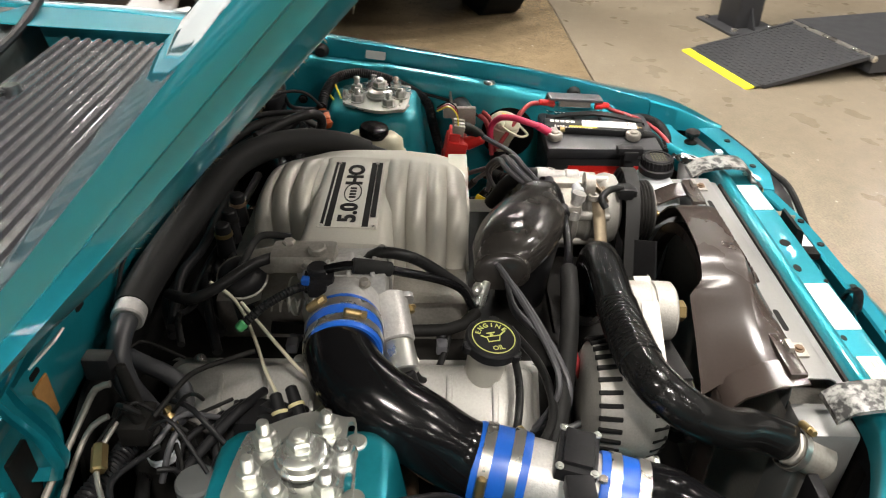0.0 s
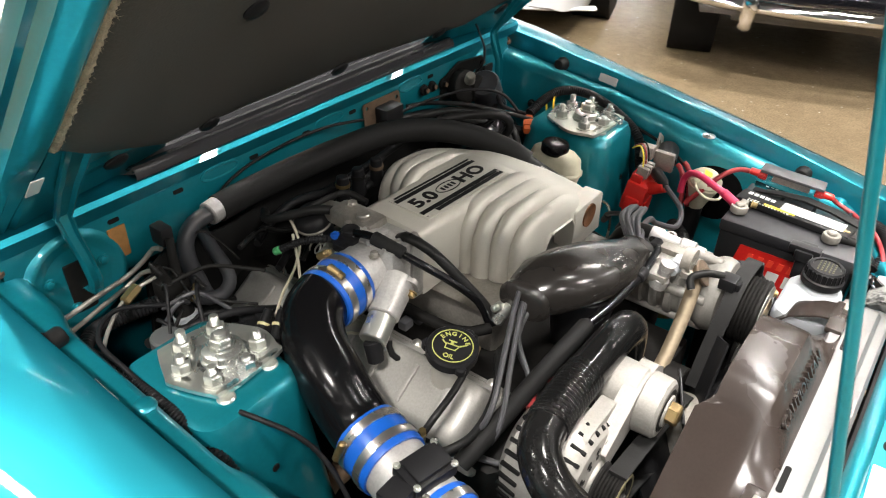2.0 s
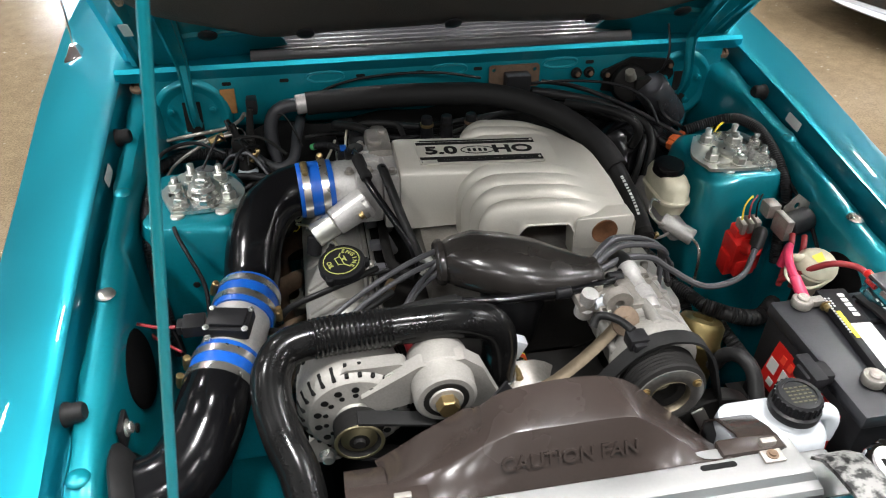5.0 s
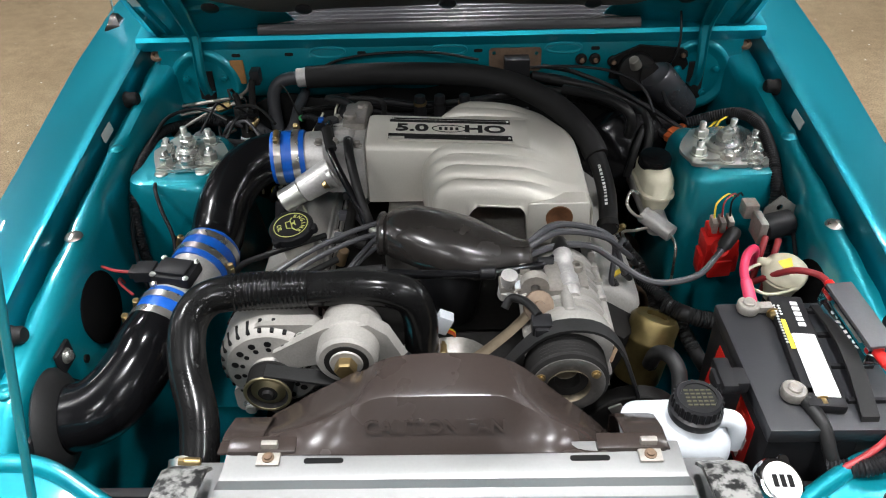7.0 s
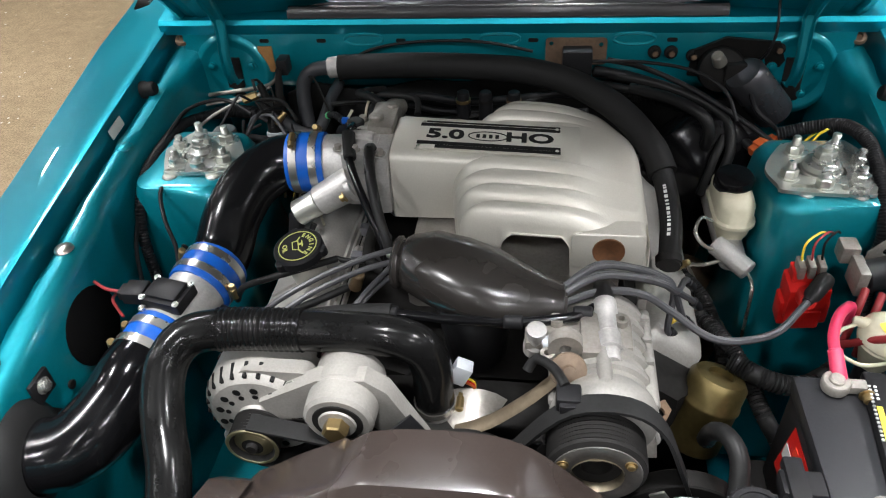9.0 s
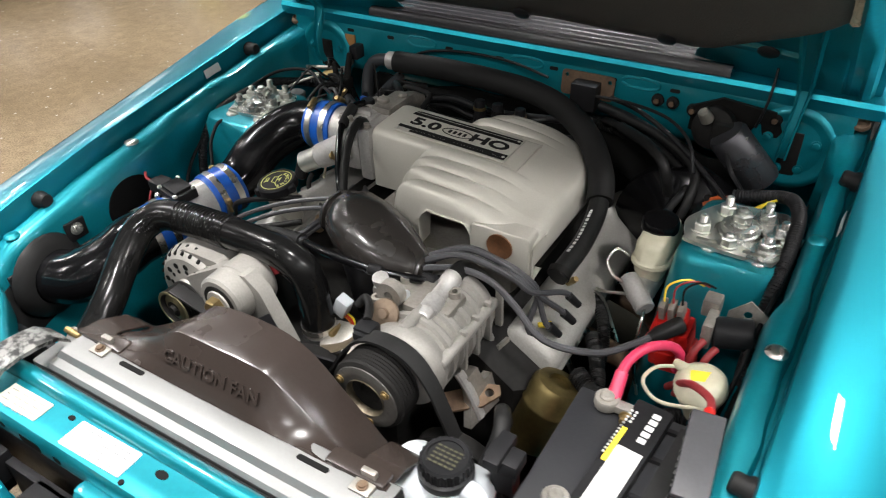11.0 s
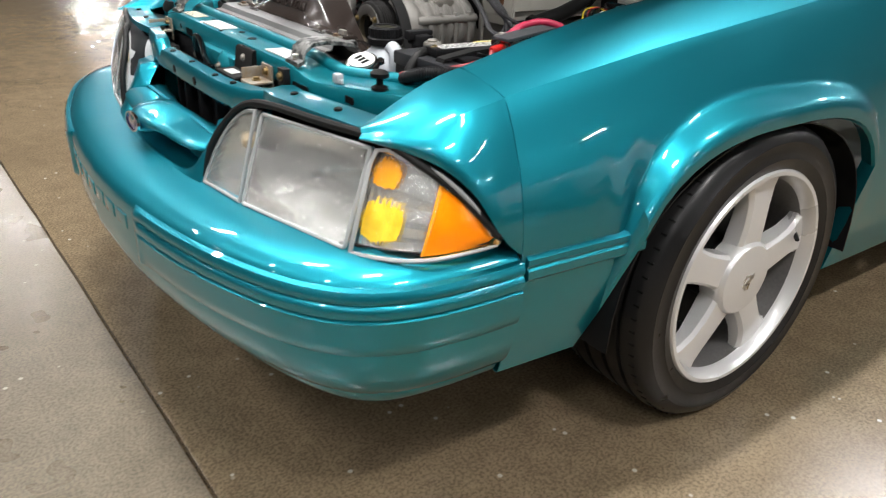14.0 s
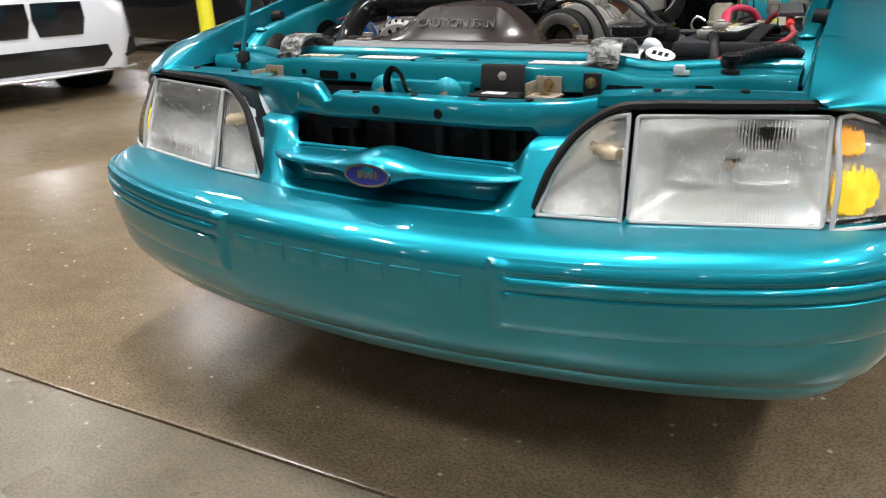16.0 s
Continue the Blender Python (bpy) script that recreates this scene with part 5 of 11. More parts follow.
def apron(sx):
    """Inner fender with its rail, and the strut tower."""
    rows = []
    for i in range(49):
        y = lerp(-0.64, 0.315, i / 48)
        xi, zi, *_ = table(y, FENDER)
        # the rail lies a little below the fender's edge and drops towards the nose
        zr = zi - 0.038 - 0.034 * smooth((-0.50 - y) / 0.10)
        wob = 0.0016 * math.sin(y * 31) + 0.0012 * math.sin(y * 83)
        tower = smooth((y + 0.16) / 0.05) * smooth((0.22 - y) / 0.05)
        xw = 0.575 + 0.012 * tower
        step = 0.003 * smooth((y + 0.21) / 0.012) - 0.003 * smooth((y - 0.02) / 0.012)
        rows.append([V((sx * (xi - 0.004), y, zr - 0.016)), V((sx * (xi - 0.010 + wob), y, zr - 0.015)), V((sx * (xi - 0.0115 + wob), y, zr - 0.001)), V((sx * (xi - 0.014 + wob), y, zr + 0.002 + step)), V((sx * (xi - 0.028), y, zr + 0.003 + step)), V((sx * lerp(xi - 0.028, xw, 0.6), y, zr + 0.001)),
                     V((sx * (xw + 0.001), y, zr - 0.006)), V((sx * (xw - 0.003), y, zr - 0.018)), V((sx * (xw - 0.006), y, zr - 0.08)), V((sx * (xw - 0.014), y, zr - 0.16)), V((sx * (xw - 0.03), y, 0.55)), V((sx * (xw - 0.05), y, 0.42)), V((sx * 0.50, y, 0.30)), V((sx * 0.40, y, 0.26))])
    bm = bmesh.new()
    sheet(bm, rows)
    ap = part("inner_fender", bm, PAINT_BAY, car, sharp=40, solid=0.002)
    # tower
    bm = bmesh.new()
    rings = []
    for z, x0, x1, y0, y1, r in ((0.30, 0.37, 0.585, -0.135, 0.20, 0.05), (0.55, 0.395, 0.585, -0.105, 0.165, 0.05), (0.72, 0.412, 0.580, -0.082, 0.135, 0.04), (0.785, 0.418, 0.577, -0.072, 0.122, 0.034), (0.800, 0.426, 0.572, -0.064, 0.114, 0.030), (0.803, 0.436, 0.566, -0.054, 0.104, 0.026)):
        rings.append([V((sx * a, b, z)) for a, b in rounded(x0, x1, y0, y1, r, 6)])
    loft(bm, rings)
    tw = part("strut_tower", bm, PAINT_BAY, car, sharp=45)
    for dx, dz in ((0.455, 0.66), (0.47, 0.63), (0.50, 0.70)):
        bm = bmesh.new()
        lathe(bm, [(0, 0.0012), (0.005, 0.001), (0.006, 0)], (sx * dx, -0.0862 - 0.02 * (0.72 - dz), dz), (0, -1, 0.1), 10)
        part("hole", bm, INK, tw)
    # round dark opening low in the apron, ahead of the tower
    bm = bmesh.new()
    y0, z0 = (-0.272, 0.700) if sx < 0 else (-0.27, 0.70)
    lathe(bm, [(0, 0.004), (0.056, 0.003), (0.060, 0.0), (0.060, -0.003)], (sx * 0.5645, y0, z0), (-sx, 0, 0.12), 28)
    part("opening", bm, HOLE, ap)
    for y, dz in ((-0.36, 0.05), (-0.45, 0.05), (0.19, 0.03)):
        _, zi, *_ = table(y, FENDER)
        bolt((sx * 0.570, y, zi - 0.095 - dz), (-sx, 0, 0), parent=ap)
    for y in (-0.224, 0.0, -0.50):
        xi, zi, *_ = table(y, FENDER)
        bm = bmesh.new()
        lathe(bm, [(0, 0.006), (0.008, 0.0055), (0.013, 0.003), (0.0145, 0)], (sx * (xi - 0.027), y, zi - 0.0345 - 0.034 * smooth((-0.50 - y) / 0.10)), (0, 0, 1), 16)
        part("rail_plug", bm, STEEL if y == -0.224 else PAINT_BAY, ap)
    return ap


def firewall():
    bm = bmesh.new()
    rows = []
    for i in range(61):
        x = lerp(-0.60, 0.60, i / 60)
        rows.append([V((x, 0.291, 0.905)), V((x, 0.290, 0.895)), V((x, 0.289 + 0.002 * math.sin(x * 30), 0.872)), V((x, 0.290, 0.845)), V((x, 0.292, 0.818)), V((x, 0.300, 0.800)), V((x, 0.335, 0.780)), V((x, 0.385, 0.770)), V((x, 0.395, 0.70)), V((x, 0.40, 0.5)), V((x, 0.42, 0.28))])
    sheet(bm, rows)
    fw = part("firewall", bm, PAINT_BAY, car, sharp=40, solid=0.002)
    # black insulation on the lower firewall
    bm = bmesh.new()
    rows = []
    for i in range(41):
        x = lerp(-0.415, 0.47, i / 40)
        top = 0.812 + 0.012 * math.sin(x * 9 + 1) + 0.006 * math.sin(x * 31) - 0.02 * smooth((abs(x + 0.02) - 0.34) / 0.06)
        rows.append([V((x, lerp(0.2885, 0.283, k / 5) + (0.10 * smooth((k - 1) / 4)), top - (0.02 * k if k < 2 else 0.02 + 0.10 * (k - 1)))) for k in range(6)])
    sheet(bm, rows)
    part("insulation", bm, FOAM, fw, "black firewall insulation", solid=0.006)
    # slots and long pressed beads along the cowl face
    for x in (-0.44, -0.33, -0.18, -0.06, 0.06, 0.18, 0.30, 0.40):
        bm = bmesh.new()
        m = frame_at((x, 0.2895, 0.893), (1, 0, 0), (0, 0.2, 1))
        plate(bm, rounded(-0.009, 0.009, -0.0035, 0.0035, 0.003), 0.0016, m)
        part("slot", bm, INK, fw)
    for x in (-0.25, 0.0, 0.235):
        bm = bmesh.new()
        tube(bm, [(x - 0.036, 0.290, 0.893), (x - 0.030, 0.290, 0.902), (x, 0.290, 0.905), (x + 0.030, 0.290, 0.902), (x + 0.036, 0.290, 0.893), (x + 0.02, 0.290, 0.886), (x - 0.02, 0.290, 0.886), (x - 0.036, 0.290, 0.893)], 0.0032, 6, 0.01)
        part("pressed_bead", bm, PAINT_BAY, fw)
    for sx in (-1, 1):
        c = V((sx * 0.512, 0.2865, 0.832))
        bm = bmesh.new()
        lathe(bm, [(0.032, 0.002), (0.050, 0.003), (0.062, 0.007), (0.066, 0.008), (0.070, 0.006), (0.076, 0.0)], c, (0, -1, 0.06), 36)
        lathe(bm, [(0.0, 0.0035), (0.05, 0.003)], c, (0, -1, 0.06), 36)
        hs = part("hinge_stamping", bm, PAINT_BAY, fw, sharp=50)
        # a dark box stands in for the shade inside the hinge's slot
        bm = bmesh.new()
        box(bm, c.x - 0.017, c.x + 0.017, c.y - 0.0065, c.y, c.z - 0.052, c.z + 0.030, 0.002)
        part("hinge_slot", bm, DARK, hs, "dark box for the shaded slot behind the hinge")
        for a in (20, 160, 250, 300):
            p = c + V((math.cos(radians(a)) * 0.042, -0.005, math.sin(radians(a)) * 0.042))
            bolt(p, (0, -1, 0), 0.006, 0.004, PAINT_BAY, hs)
        bm = bmesh.new()
        lathe(bm, [(0.006, 0.002), (0.008, 0.006), (0.013, 0.006), (0.015, 0.002), (0.015, 0)], (sx * 0.606, 0.300, 0.8905), (0, -0.5, 1), 16)
        lathe(bm, [(0, 0.0035), (0.008, 0.003)], (sx * 0.606, 0.300, 0.8905), (0, -0.5, 1), 16)
        part("grommet", bm, RUST, fw)


def radiator_support():
    # top channel with a rounded rear roll; its ends sweep into the aprons
    bm = bmesh.new()
    rows = []
    for i in range(57):
        x = lerp(-0.60, 0.60, i / 56)
        a = abs(x)
        e = smooth((a - 0.34) / 0.22)
        yf = lerp(-0.742, -0.655, smooth((a - 0.36) / 0.24))
        yr = lerp(-0.668, -0.575, smooth((a - 0.33) / 0.22))
        z = lerp(0.7205, 0.706, smooth((a - 0.30) / 0.1)) + 0.002 * e
        row = [V((x, yf + 0.016, z - 0.046)), V((x, yf, z - 0.040)), V((x, yf - 0.001, z - 0.010)), V((x, yf + 0.003, z - 0.002)), V((x, yf + 0.010, z))]
        for k in range(1, 4):
            row.append(V((x, lerp(yf + 0.01, yr - 0.022, k / 3), z + (0.0 if k < 3 else 0.001))))
        for k in range(7):
            t = math.pi * k / 6
            row.append(V((x, yr - 0.010 - 0.012 * math.cos(t), z + 0.002 + 0.013 * math.sin(t))))
        row.append(V((x, yr + 0.003, z - 0.03)))
        rows.append(row)
    sheet(bm, rows)
    rs = part("radiator_support", bm, PAINT_BAY, car, sharp=45, solid=0.002)
    for x, y, rx, ry in ((0.08, -0.712, 0.011, 0.009), (0.005, -0.703, 0.010, 0.006), (-0.17, -0.70, 0.006, 0.004), (-0.03, -0.735, 0.004, 0.004)):
        bm = bmesh.new()
        plate(bm, circle(x, y, rx, 16, ry), 0.002, Matrix.Translation((0, 0, 0.7205)))
        part("support_hole", bm, INK, rs)
    # paper labels on the support
    for k, (x, w, h, mat) in enumerate(((-0.252, 0.042, 0.016, CREAM), (-0.095, 0.056, 0.020, LABEL), (0.238, 0.046, 0.019, LABEL))):
        bm = bmesh.new()
        m = frame_at((x, -0.7145, 0.7218), (1, 0.02, 0), (0, 1, 0))
        plate(bm, rounded(-w, w, -h, h, 0.002), 0.0012, m)
        lb = part("support_label", bm, mat, rs, "white paper label with dark print" if mat is LABEL else "yellowed paper label")
        for r in range(4):
            rnd = random.Random(k * 7 + r)
            u = -w + 0.006
            while u < w - 0.016:
                L = rnd.uniform(0.005, 0.016)
                bm = bmesh.new()
                plate(bm, [(u, h - 0.007 - r * 0.0085), (u + L, h - 0.007 - r * 0.0085), (u + L, h - 0.0085 - r * 0.0085), (u, h - 0.0085 - r * 0.0085)], 0.0003, m @ Matrix.Translation((0, 0, 0.0013)))
                part("print", bm, DARKGREY, lb)
                u += L + rnd.uniform(0.004, 0.012)
    # rubber mounts with their worn black brackets
    for sx in (-1, 1):
        bm = bmesh.new()
        c = V((sx * 0.318, -0.682, 0.722))
        rows = []
        for u, z0 in ((-0.056, 0.000), (-0.046, 0.004), (-0.040, 0.022), (-0.026, 0.033), (0.0, 0.035), (0.03, 0.032), (0.055, 0.026), (0.072, 0.010)):
            rows.append([c + V((dx, u, z0 + dz)) for dx, dz in ((-0.026, -0.004), (-0.026, 0.002), (-0.018, 0.004), (-0.008, 0.004), (0.008, 0.004), (0.018, 0.004), (0.026, 0.002), (0.026, -0.004))])
        loft(bm, rows)
        mt = part("radiator_mount", bm, FLAKE, rs, "worn black radiator bracket, its paint flaking")
        bolt(c + V((0, -0.046, 0.006)), UP, 0.007, 0.006, STEEL, mt)
        # bright bracket standing on the front face
        x = -0.344 if sx < 0 else 0.237
        bm = bmesh.new()
        box(bm, x - 0.022, x + 0.022, -0.752, -0.748, 0.655, 0.705, 0.0015)
        box(bm, x - 0.026, x + 0.026, -0.792, -0.750, 0.674, 0.678, 0.0015)
        box(bm, x - 0.026, x - 0.022, -0.790, -0.750, 0.674, 0.698, 0.0015)
        box(bm, x - 0.020, x + 0.024, -0.7945, -0.791, 0.650, 0.678, 0.0015)
        br = part("hood_stop_bracket", bm, material("pale zinc with rust", (0.46, 0.44, 0.39), 0.45, 0.4, 0.3, 20, 200, 0.2, second=(0.30, 0.22, 0.14), blend=0.25), rs, "pale zinc bracket with rust spots")
        bolt((x, -0.752, 0.692), (0, -1, 0), 0.006, 0.004, BRASS, br)
        bolt((x, -0.772, 0.678), UP, 0.006, 0.004, BRASS, br)
    # small fittings on the drivers end: white clip, knob, green patches
    bm = bmesh.new()
    box(bm, 0.426, 0.442, -0.716, -0.702, 0.7085, 0.724, 0.003)
    box(bm, 0.430, 0.450, -0.712, -0.706, 0.7085, 0.716, 0.002)
    part("white_clip", bm, WHITEPLASTIC, rs, "small white plastic clip")
    for sx in (-1, 1):
        bm = bmesh.new()
        lathe(bm, [(0, 0.0), (0.014, 0.0), (0.014, 0.004), (0.006, 0.008), (0.006, 0.018), (0.015, 0.020), (0.016, 0.027), (0.010, 0.031), (0, 0.032)], (sx * 0.503, -0.670, 0.7085), UP, 16)
        part("hood_bumper", bm, DARK, rs, "dark rubber hood bumper on a screw")
    # middle: latch, its plate and the dark boxes behind the header
    bm = bmesh.new()
    box(bm, -0.105, 0.100, -0.764, -0.740, 0.640, 0.690, 0.010)
    lp = part("latch_plate", bm, PAINT_BAY, rs)
    for x in (-0.075, 0.055):
        bm = bmesh.new()
        lathe(bm, [(0, 0.012), (0.016, 0.011), (0.026, 0.004), (0.030, 0.0)], (x, -0.764, 0.668), (0, -1, 0), 20)
        part("pressed_boss", bm, PAINT_BAY, lp)
        bolt((x, -0.776, 0.668), (0, -1, 0), 0.006, 0.004, TARNISH, lp)
    bm = bmesh.new()
    box(bm, 0.296, 0.322, -0.756, -0.741, 0.640, 0.712, 0.002)
    st = part("black_strap", bm, BLACK, rs, "flat black strap with a brass bolt")
    bolt((0.309, -0.756, 0.698), (0, -1, 0), 0.006, 0.004, BRASS, st)
    for x, w, z, h in ((-0.215, 0.022, 0.690, 0.008), (-0.275, 0.006, 0.694, 0.005), (-0.158, 0.007, 0.690, 0.006), (0.36, 0.030, 0.688, 0.006), (0.46, 0.028, 0.688, 0.006)):
        bm = bmesh.new()
        yf = lerp(-0.742, -0.655, smooth((abs(x) - 0.36) / 0.24))
        plate(bm, rounded(x - w, x + w, z - h, z + h, 0.0045), 0.0014, Matrix.Translation((0, yf - 0.0002, 0)) @ Matrix.Rotation(radians(90), 4, "X"))
        part("support_slot", bm, INK, rs)
    bm = bmesh.new()
    tube(bm, [(-0.055, -0.775, 0.655), (-0.058, -0.782, 0.690), (-0.045, -0.782, 0.712), (-0.028, -0.78, 0.700), (-0.018, -0.778, 0.672), (0.01, -0.778, 0.660)], 0.0075, 8, 0.01, flat=0.6)
    box(bm, -0.075, 0.02, -0.785, -0.768, 0.640, 0.662, 0.003)
    lt = part("hood_latch", bm, GLOSSBLACK, rs, "greasy black hood latch")
    for x in (-0.05, 0.005):
        bolt((x, -0.786, 0.652), (0, -1, 0), 0.006, 0.004, DARK, lt)
    bm = bmesh.new()
    rows = [[V((x, y, z)) for x, y in ((0.125 - s, -0.752), (0.195 + s, -0.752), (0.200 + s, -0.752 - d), (0.120 - s, -0.752 - d))] for z, s, d in ((0.664, 0.006, 0.050), (0.676, 0.006, 0.050), (0.6785, 0.003, 0.047), (0.680, 0.0, 0.016), (0.718, 0.0, 0.010), (0.722, 0.0, 0.006))]
    loft(bm, rows)
    bk = part("sensor_box", bm, DARK, rs, "black sensor box with a pale label")
    bm = bmesh.new()
    box(bm, 0.136, 0.176, -0.796, -0.776, 0.6775, 0.6797, 0.0005)
    part("sensor_label", bm, LABEL, bk)
    bolt((0.16, -0.7640, 0.704), (0, -1, 0.1), 0.005, 0.003, ALUDIRTY, bk)
    # black shields and boxes in the gap behind the header
    bm = bmesh.new()
    box(bm, -0.60, 0.60, -0.735, -0.690, 0.56, 0.672, 0.006)
    part("air_shield", bm, BLACK, rs, "black shield below the support")
    for x0, x1, y0, y1, z0, z1 in ((-0.335, -0.275, -0.792, -0.750, 0.60, 0.650), (-0.205, -0.120, -0.795, -0.752, 0.60, 0.640), (0.085, 0.118, -0.790, -0.752, 0.61, 0.668), (0.268, 0.315, -0.785, -0.750, 0.60, 0.660), (0.36, 0.58, -0.74, -0.68, 0.58, 0.640)):
        bm = bmesh.new()
        box(bm, x0, x1, y0, y1, z0, z1, 0.006)
        part("shield_bracket", bm, BLACK, rs)
    # condenser face and darkness below the support
    bm = bmesh.new()
    box(bm, -0.33, 0.33, -0.70, -0.672, 0.30, 0.62, 0.004)
    cd = part("condenser", bm, DARK, car)
    for i in range(24):
        z = 0.32 + i * 0.0125
        bm = bmesh.new()
        box(bm, -0.328, 0.328, -0.7045, -0.7005, z, z + 0.004, 0, None)
        part("tube", bm, DARK, cd)
    bm = bmesh.new()
    box(bm, -0.60, -0.36, -0.60, -0.585, 0.25, 0.66, 0.004)
    part("side_baffle", bm, BLACK, car)
    bm = bmesh.new()
    box(bm, 0.36, 0.60, -0.60, -0.585, 0.25, 0.66, 0.004)
    part("side_baffle", bm, BLACK, car)
    bm = bmesh.new()
    box(bm, -0.50, 0.50, -0.70, 0.50, 0.235, 0.250, 0.004)
    part("under_tray", bm, BLACK, car)
    bm = bmesh.new()
    box(bm, -0.50, 0.50, -0.86, -0.695, 0.292, 0.300, 0.003)
    box(bm, -0.64, -0.575, -0.72, -0.42, 0.292, 0.300, 0.003)
    box(bm, 0.575, 0.64, -0.72, -0.42, 0.292, 0.300, 0.003)
    part("splash_shield", bm, BLACK, car)
    # front cross panel behind the bumper
    bm = bmesh.new()
    box(bm, -0.62, 0.62, -0.86, -0.80, 0.30, 0.47, 0.01)
    part("bumper_beam", bm, DARK, car)


for side in (-1, 1):
    apron(side)
firewall()
radiator_support()


# ---- strut plates ----
def strut_plate(sx):
    cx, cy = (0.494, 0.011) if sx > 0 else (-0.475, 0.022)
    t = thing("strut_plate", (cx, cy, 0.803), "zinc-plated adjustable strut plate with threaded studs on its tower", "strut mount", "strut plates")
    out = [(-0.070, -0.040), (-0.058, -0.056), (0.048, -0.062), (0.064, -0.050), (0.088, 0.012), (0.084, 0.030), (0.060, 0.078), (0.044, 0.084), (-0.030, 0.076), (-0.048, 0.062), (-0.078, 0.004)]
    sm = [(p.x, p.y) for p in spline([(x, y, 0) for x, y in out], 0.006, True)]
    slot = rounded(-0.036, 0.036, -0.020, 0.020, 0.018, 5)
    slits = [rounded(-0.052, -0.020, -0.048, -0.040, 0.0038, 3), rounded(0.016, 0.050, -0.052, -0.044, 0.0038, 3), rounded(0.052, 0.060, -0.005, 0.026, 0.0038, 3)]
    if sx < 0:
        sm = [(x * 0.84, y * 0.88) for x, y in sm]
        sm, slot, slits = [[(-x, y) for x, y in reversed(l)] for l in (sm, slot)] + [[[(-x, y) for x, y in reversed(l)] for l in slits]]
    bm = bmesh.new()
    plate(bm, sm, 0.006, Matrix.Translation((cx, cy, 0.806)), [slot, *slits])
    p = part("plate", bm, ZINC, t, sharp=30)
    bm = bmesh.new()
    plate(bm, [(x * 0.80, y * 0.80) for x, y in sm], 0.004, Matrix.Translation((cx, cy, 0.8005)))
    part("lower_plate", bm, ZINC, t)
    # bearing cup and strut nut
    bm = bmesh.new()
    lathe(bm, [(0.030, 0.0), (0.030, 0.004), (0.027, 0.006), (0.026, 0.014), (0.020, 0.018), (0.012, 0.018), (0.012, 0.014), (0.0, 0.014)], (cx, cy, 0.812), UP, 28)
    part("bearing_cup", bm, ZINC, t)
    bm = bmesh.new()
    lathe(bm, [(0.016, 0.0), (0.017, 0.003), (0.016, 0.006), (0.010, 0.006)], (cx, cy, 0.829), UP, 20)
    part("washer", bm, ZINC, t)
    bm = bmesh.new()
    nut(bm, (cx, cy, 0.834), UP, 0.0150, 0.012)
    lathe(bm, [(0.0075, 0), (0.0075, 0.009), (0.006, 0.010), (0, 0.010)], (cx, cy, 0.842), UP, 14)
    part("strut_nut", bm, ZINC, t)
    for dx, dy, h in ((-0.050, -0.020, 0.026), (0.046, -0.030, 0.026), (0.030, 0.052, 0.031), (-0.028, 0.046, 0.029), (0.060, 0.020, 0.024), (-0.006, -0.042, 0.020)):
        if sx < 0:
            dx, dy = dx * 0.82, dy * 0.95
        q = (cx + sx * dx, cy + dy, 0.812)
        bm = bmesh.new()
        stud(bm, q, UP, 0.0066, h)
        st = part("stud", bm, ZINC, t)
        bm = bmesh.new()
        lathe(bm, [(0.0055, 0), (0.0155, 0), (0.0155, 0.002), (0.0055, 0.002)], q, UP, 18)
        nut(bm, (q[0], q[1], q[2] + 0.002), UP, 0.0125, 0.013)
        part("nut", bm, ZINC, st)
    # clamp spacers under the edge
    for dx, dy in ((-0.030, -0.050), (0.042, -0.054)):
        bm = bmesh.new()
        cyl(bm, (cx + sx * dx, cy + dy, 0.788), (cx + sx * dx, cy + dy, 0.807), 0.012, 0.012, 16)
        part("spacer", bm, ZINC, t)


strut_plate(1)
strut_plate(-1)
# ---- the engine ----
def fat_hose(name, pts, r, label, category, mat=HOSE, n=16, radius=None, group="", step=0.010):
    t = thing(name, pts[0], label, category, group)
    bm = bmesh.new()
    tube(bm, pts, r, n, step, radius)
    part("hose", bm, mat, t)
    return t


def clamp_ring(parent, p, d, r, w=0.013, mat=STEEL, screw=(0, 0, 1)):
    """A worm-drive band with its screw."""
    p, d = V(p), V(d).normalized()
    bm = bmesh.new()
    lathe(bm, [(r, -w / 2), (r + 0.0015, -w / 2), (r + 0.0015, w / 2), (r, w / 2)], p, d, 40, closed=True)
    c = part("band", bm, mat, parent)
    s = V(screw)
    s = (s - d * s.dot(d)).normalized()
    q = p + s * (r + 0.006)
    bm = bmesh.new()
    t = d.cross(s)
    cyl(bm, q - t * 0.012, q + t * 0.010, 0.0058, n=10)
    nut(bm, q + t * 0.009, t, 0.0052, 0.007)
    part("screw", bm, BRASS, c)
    return c


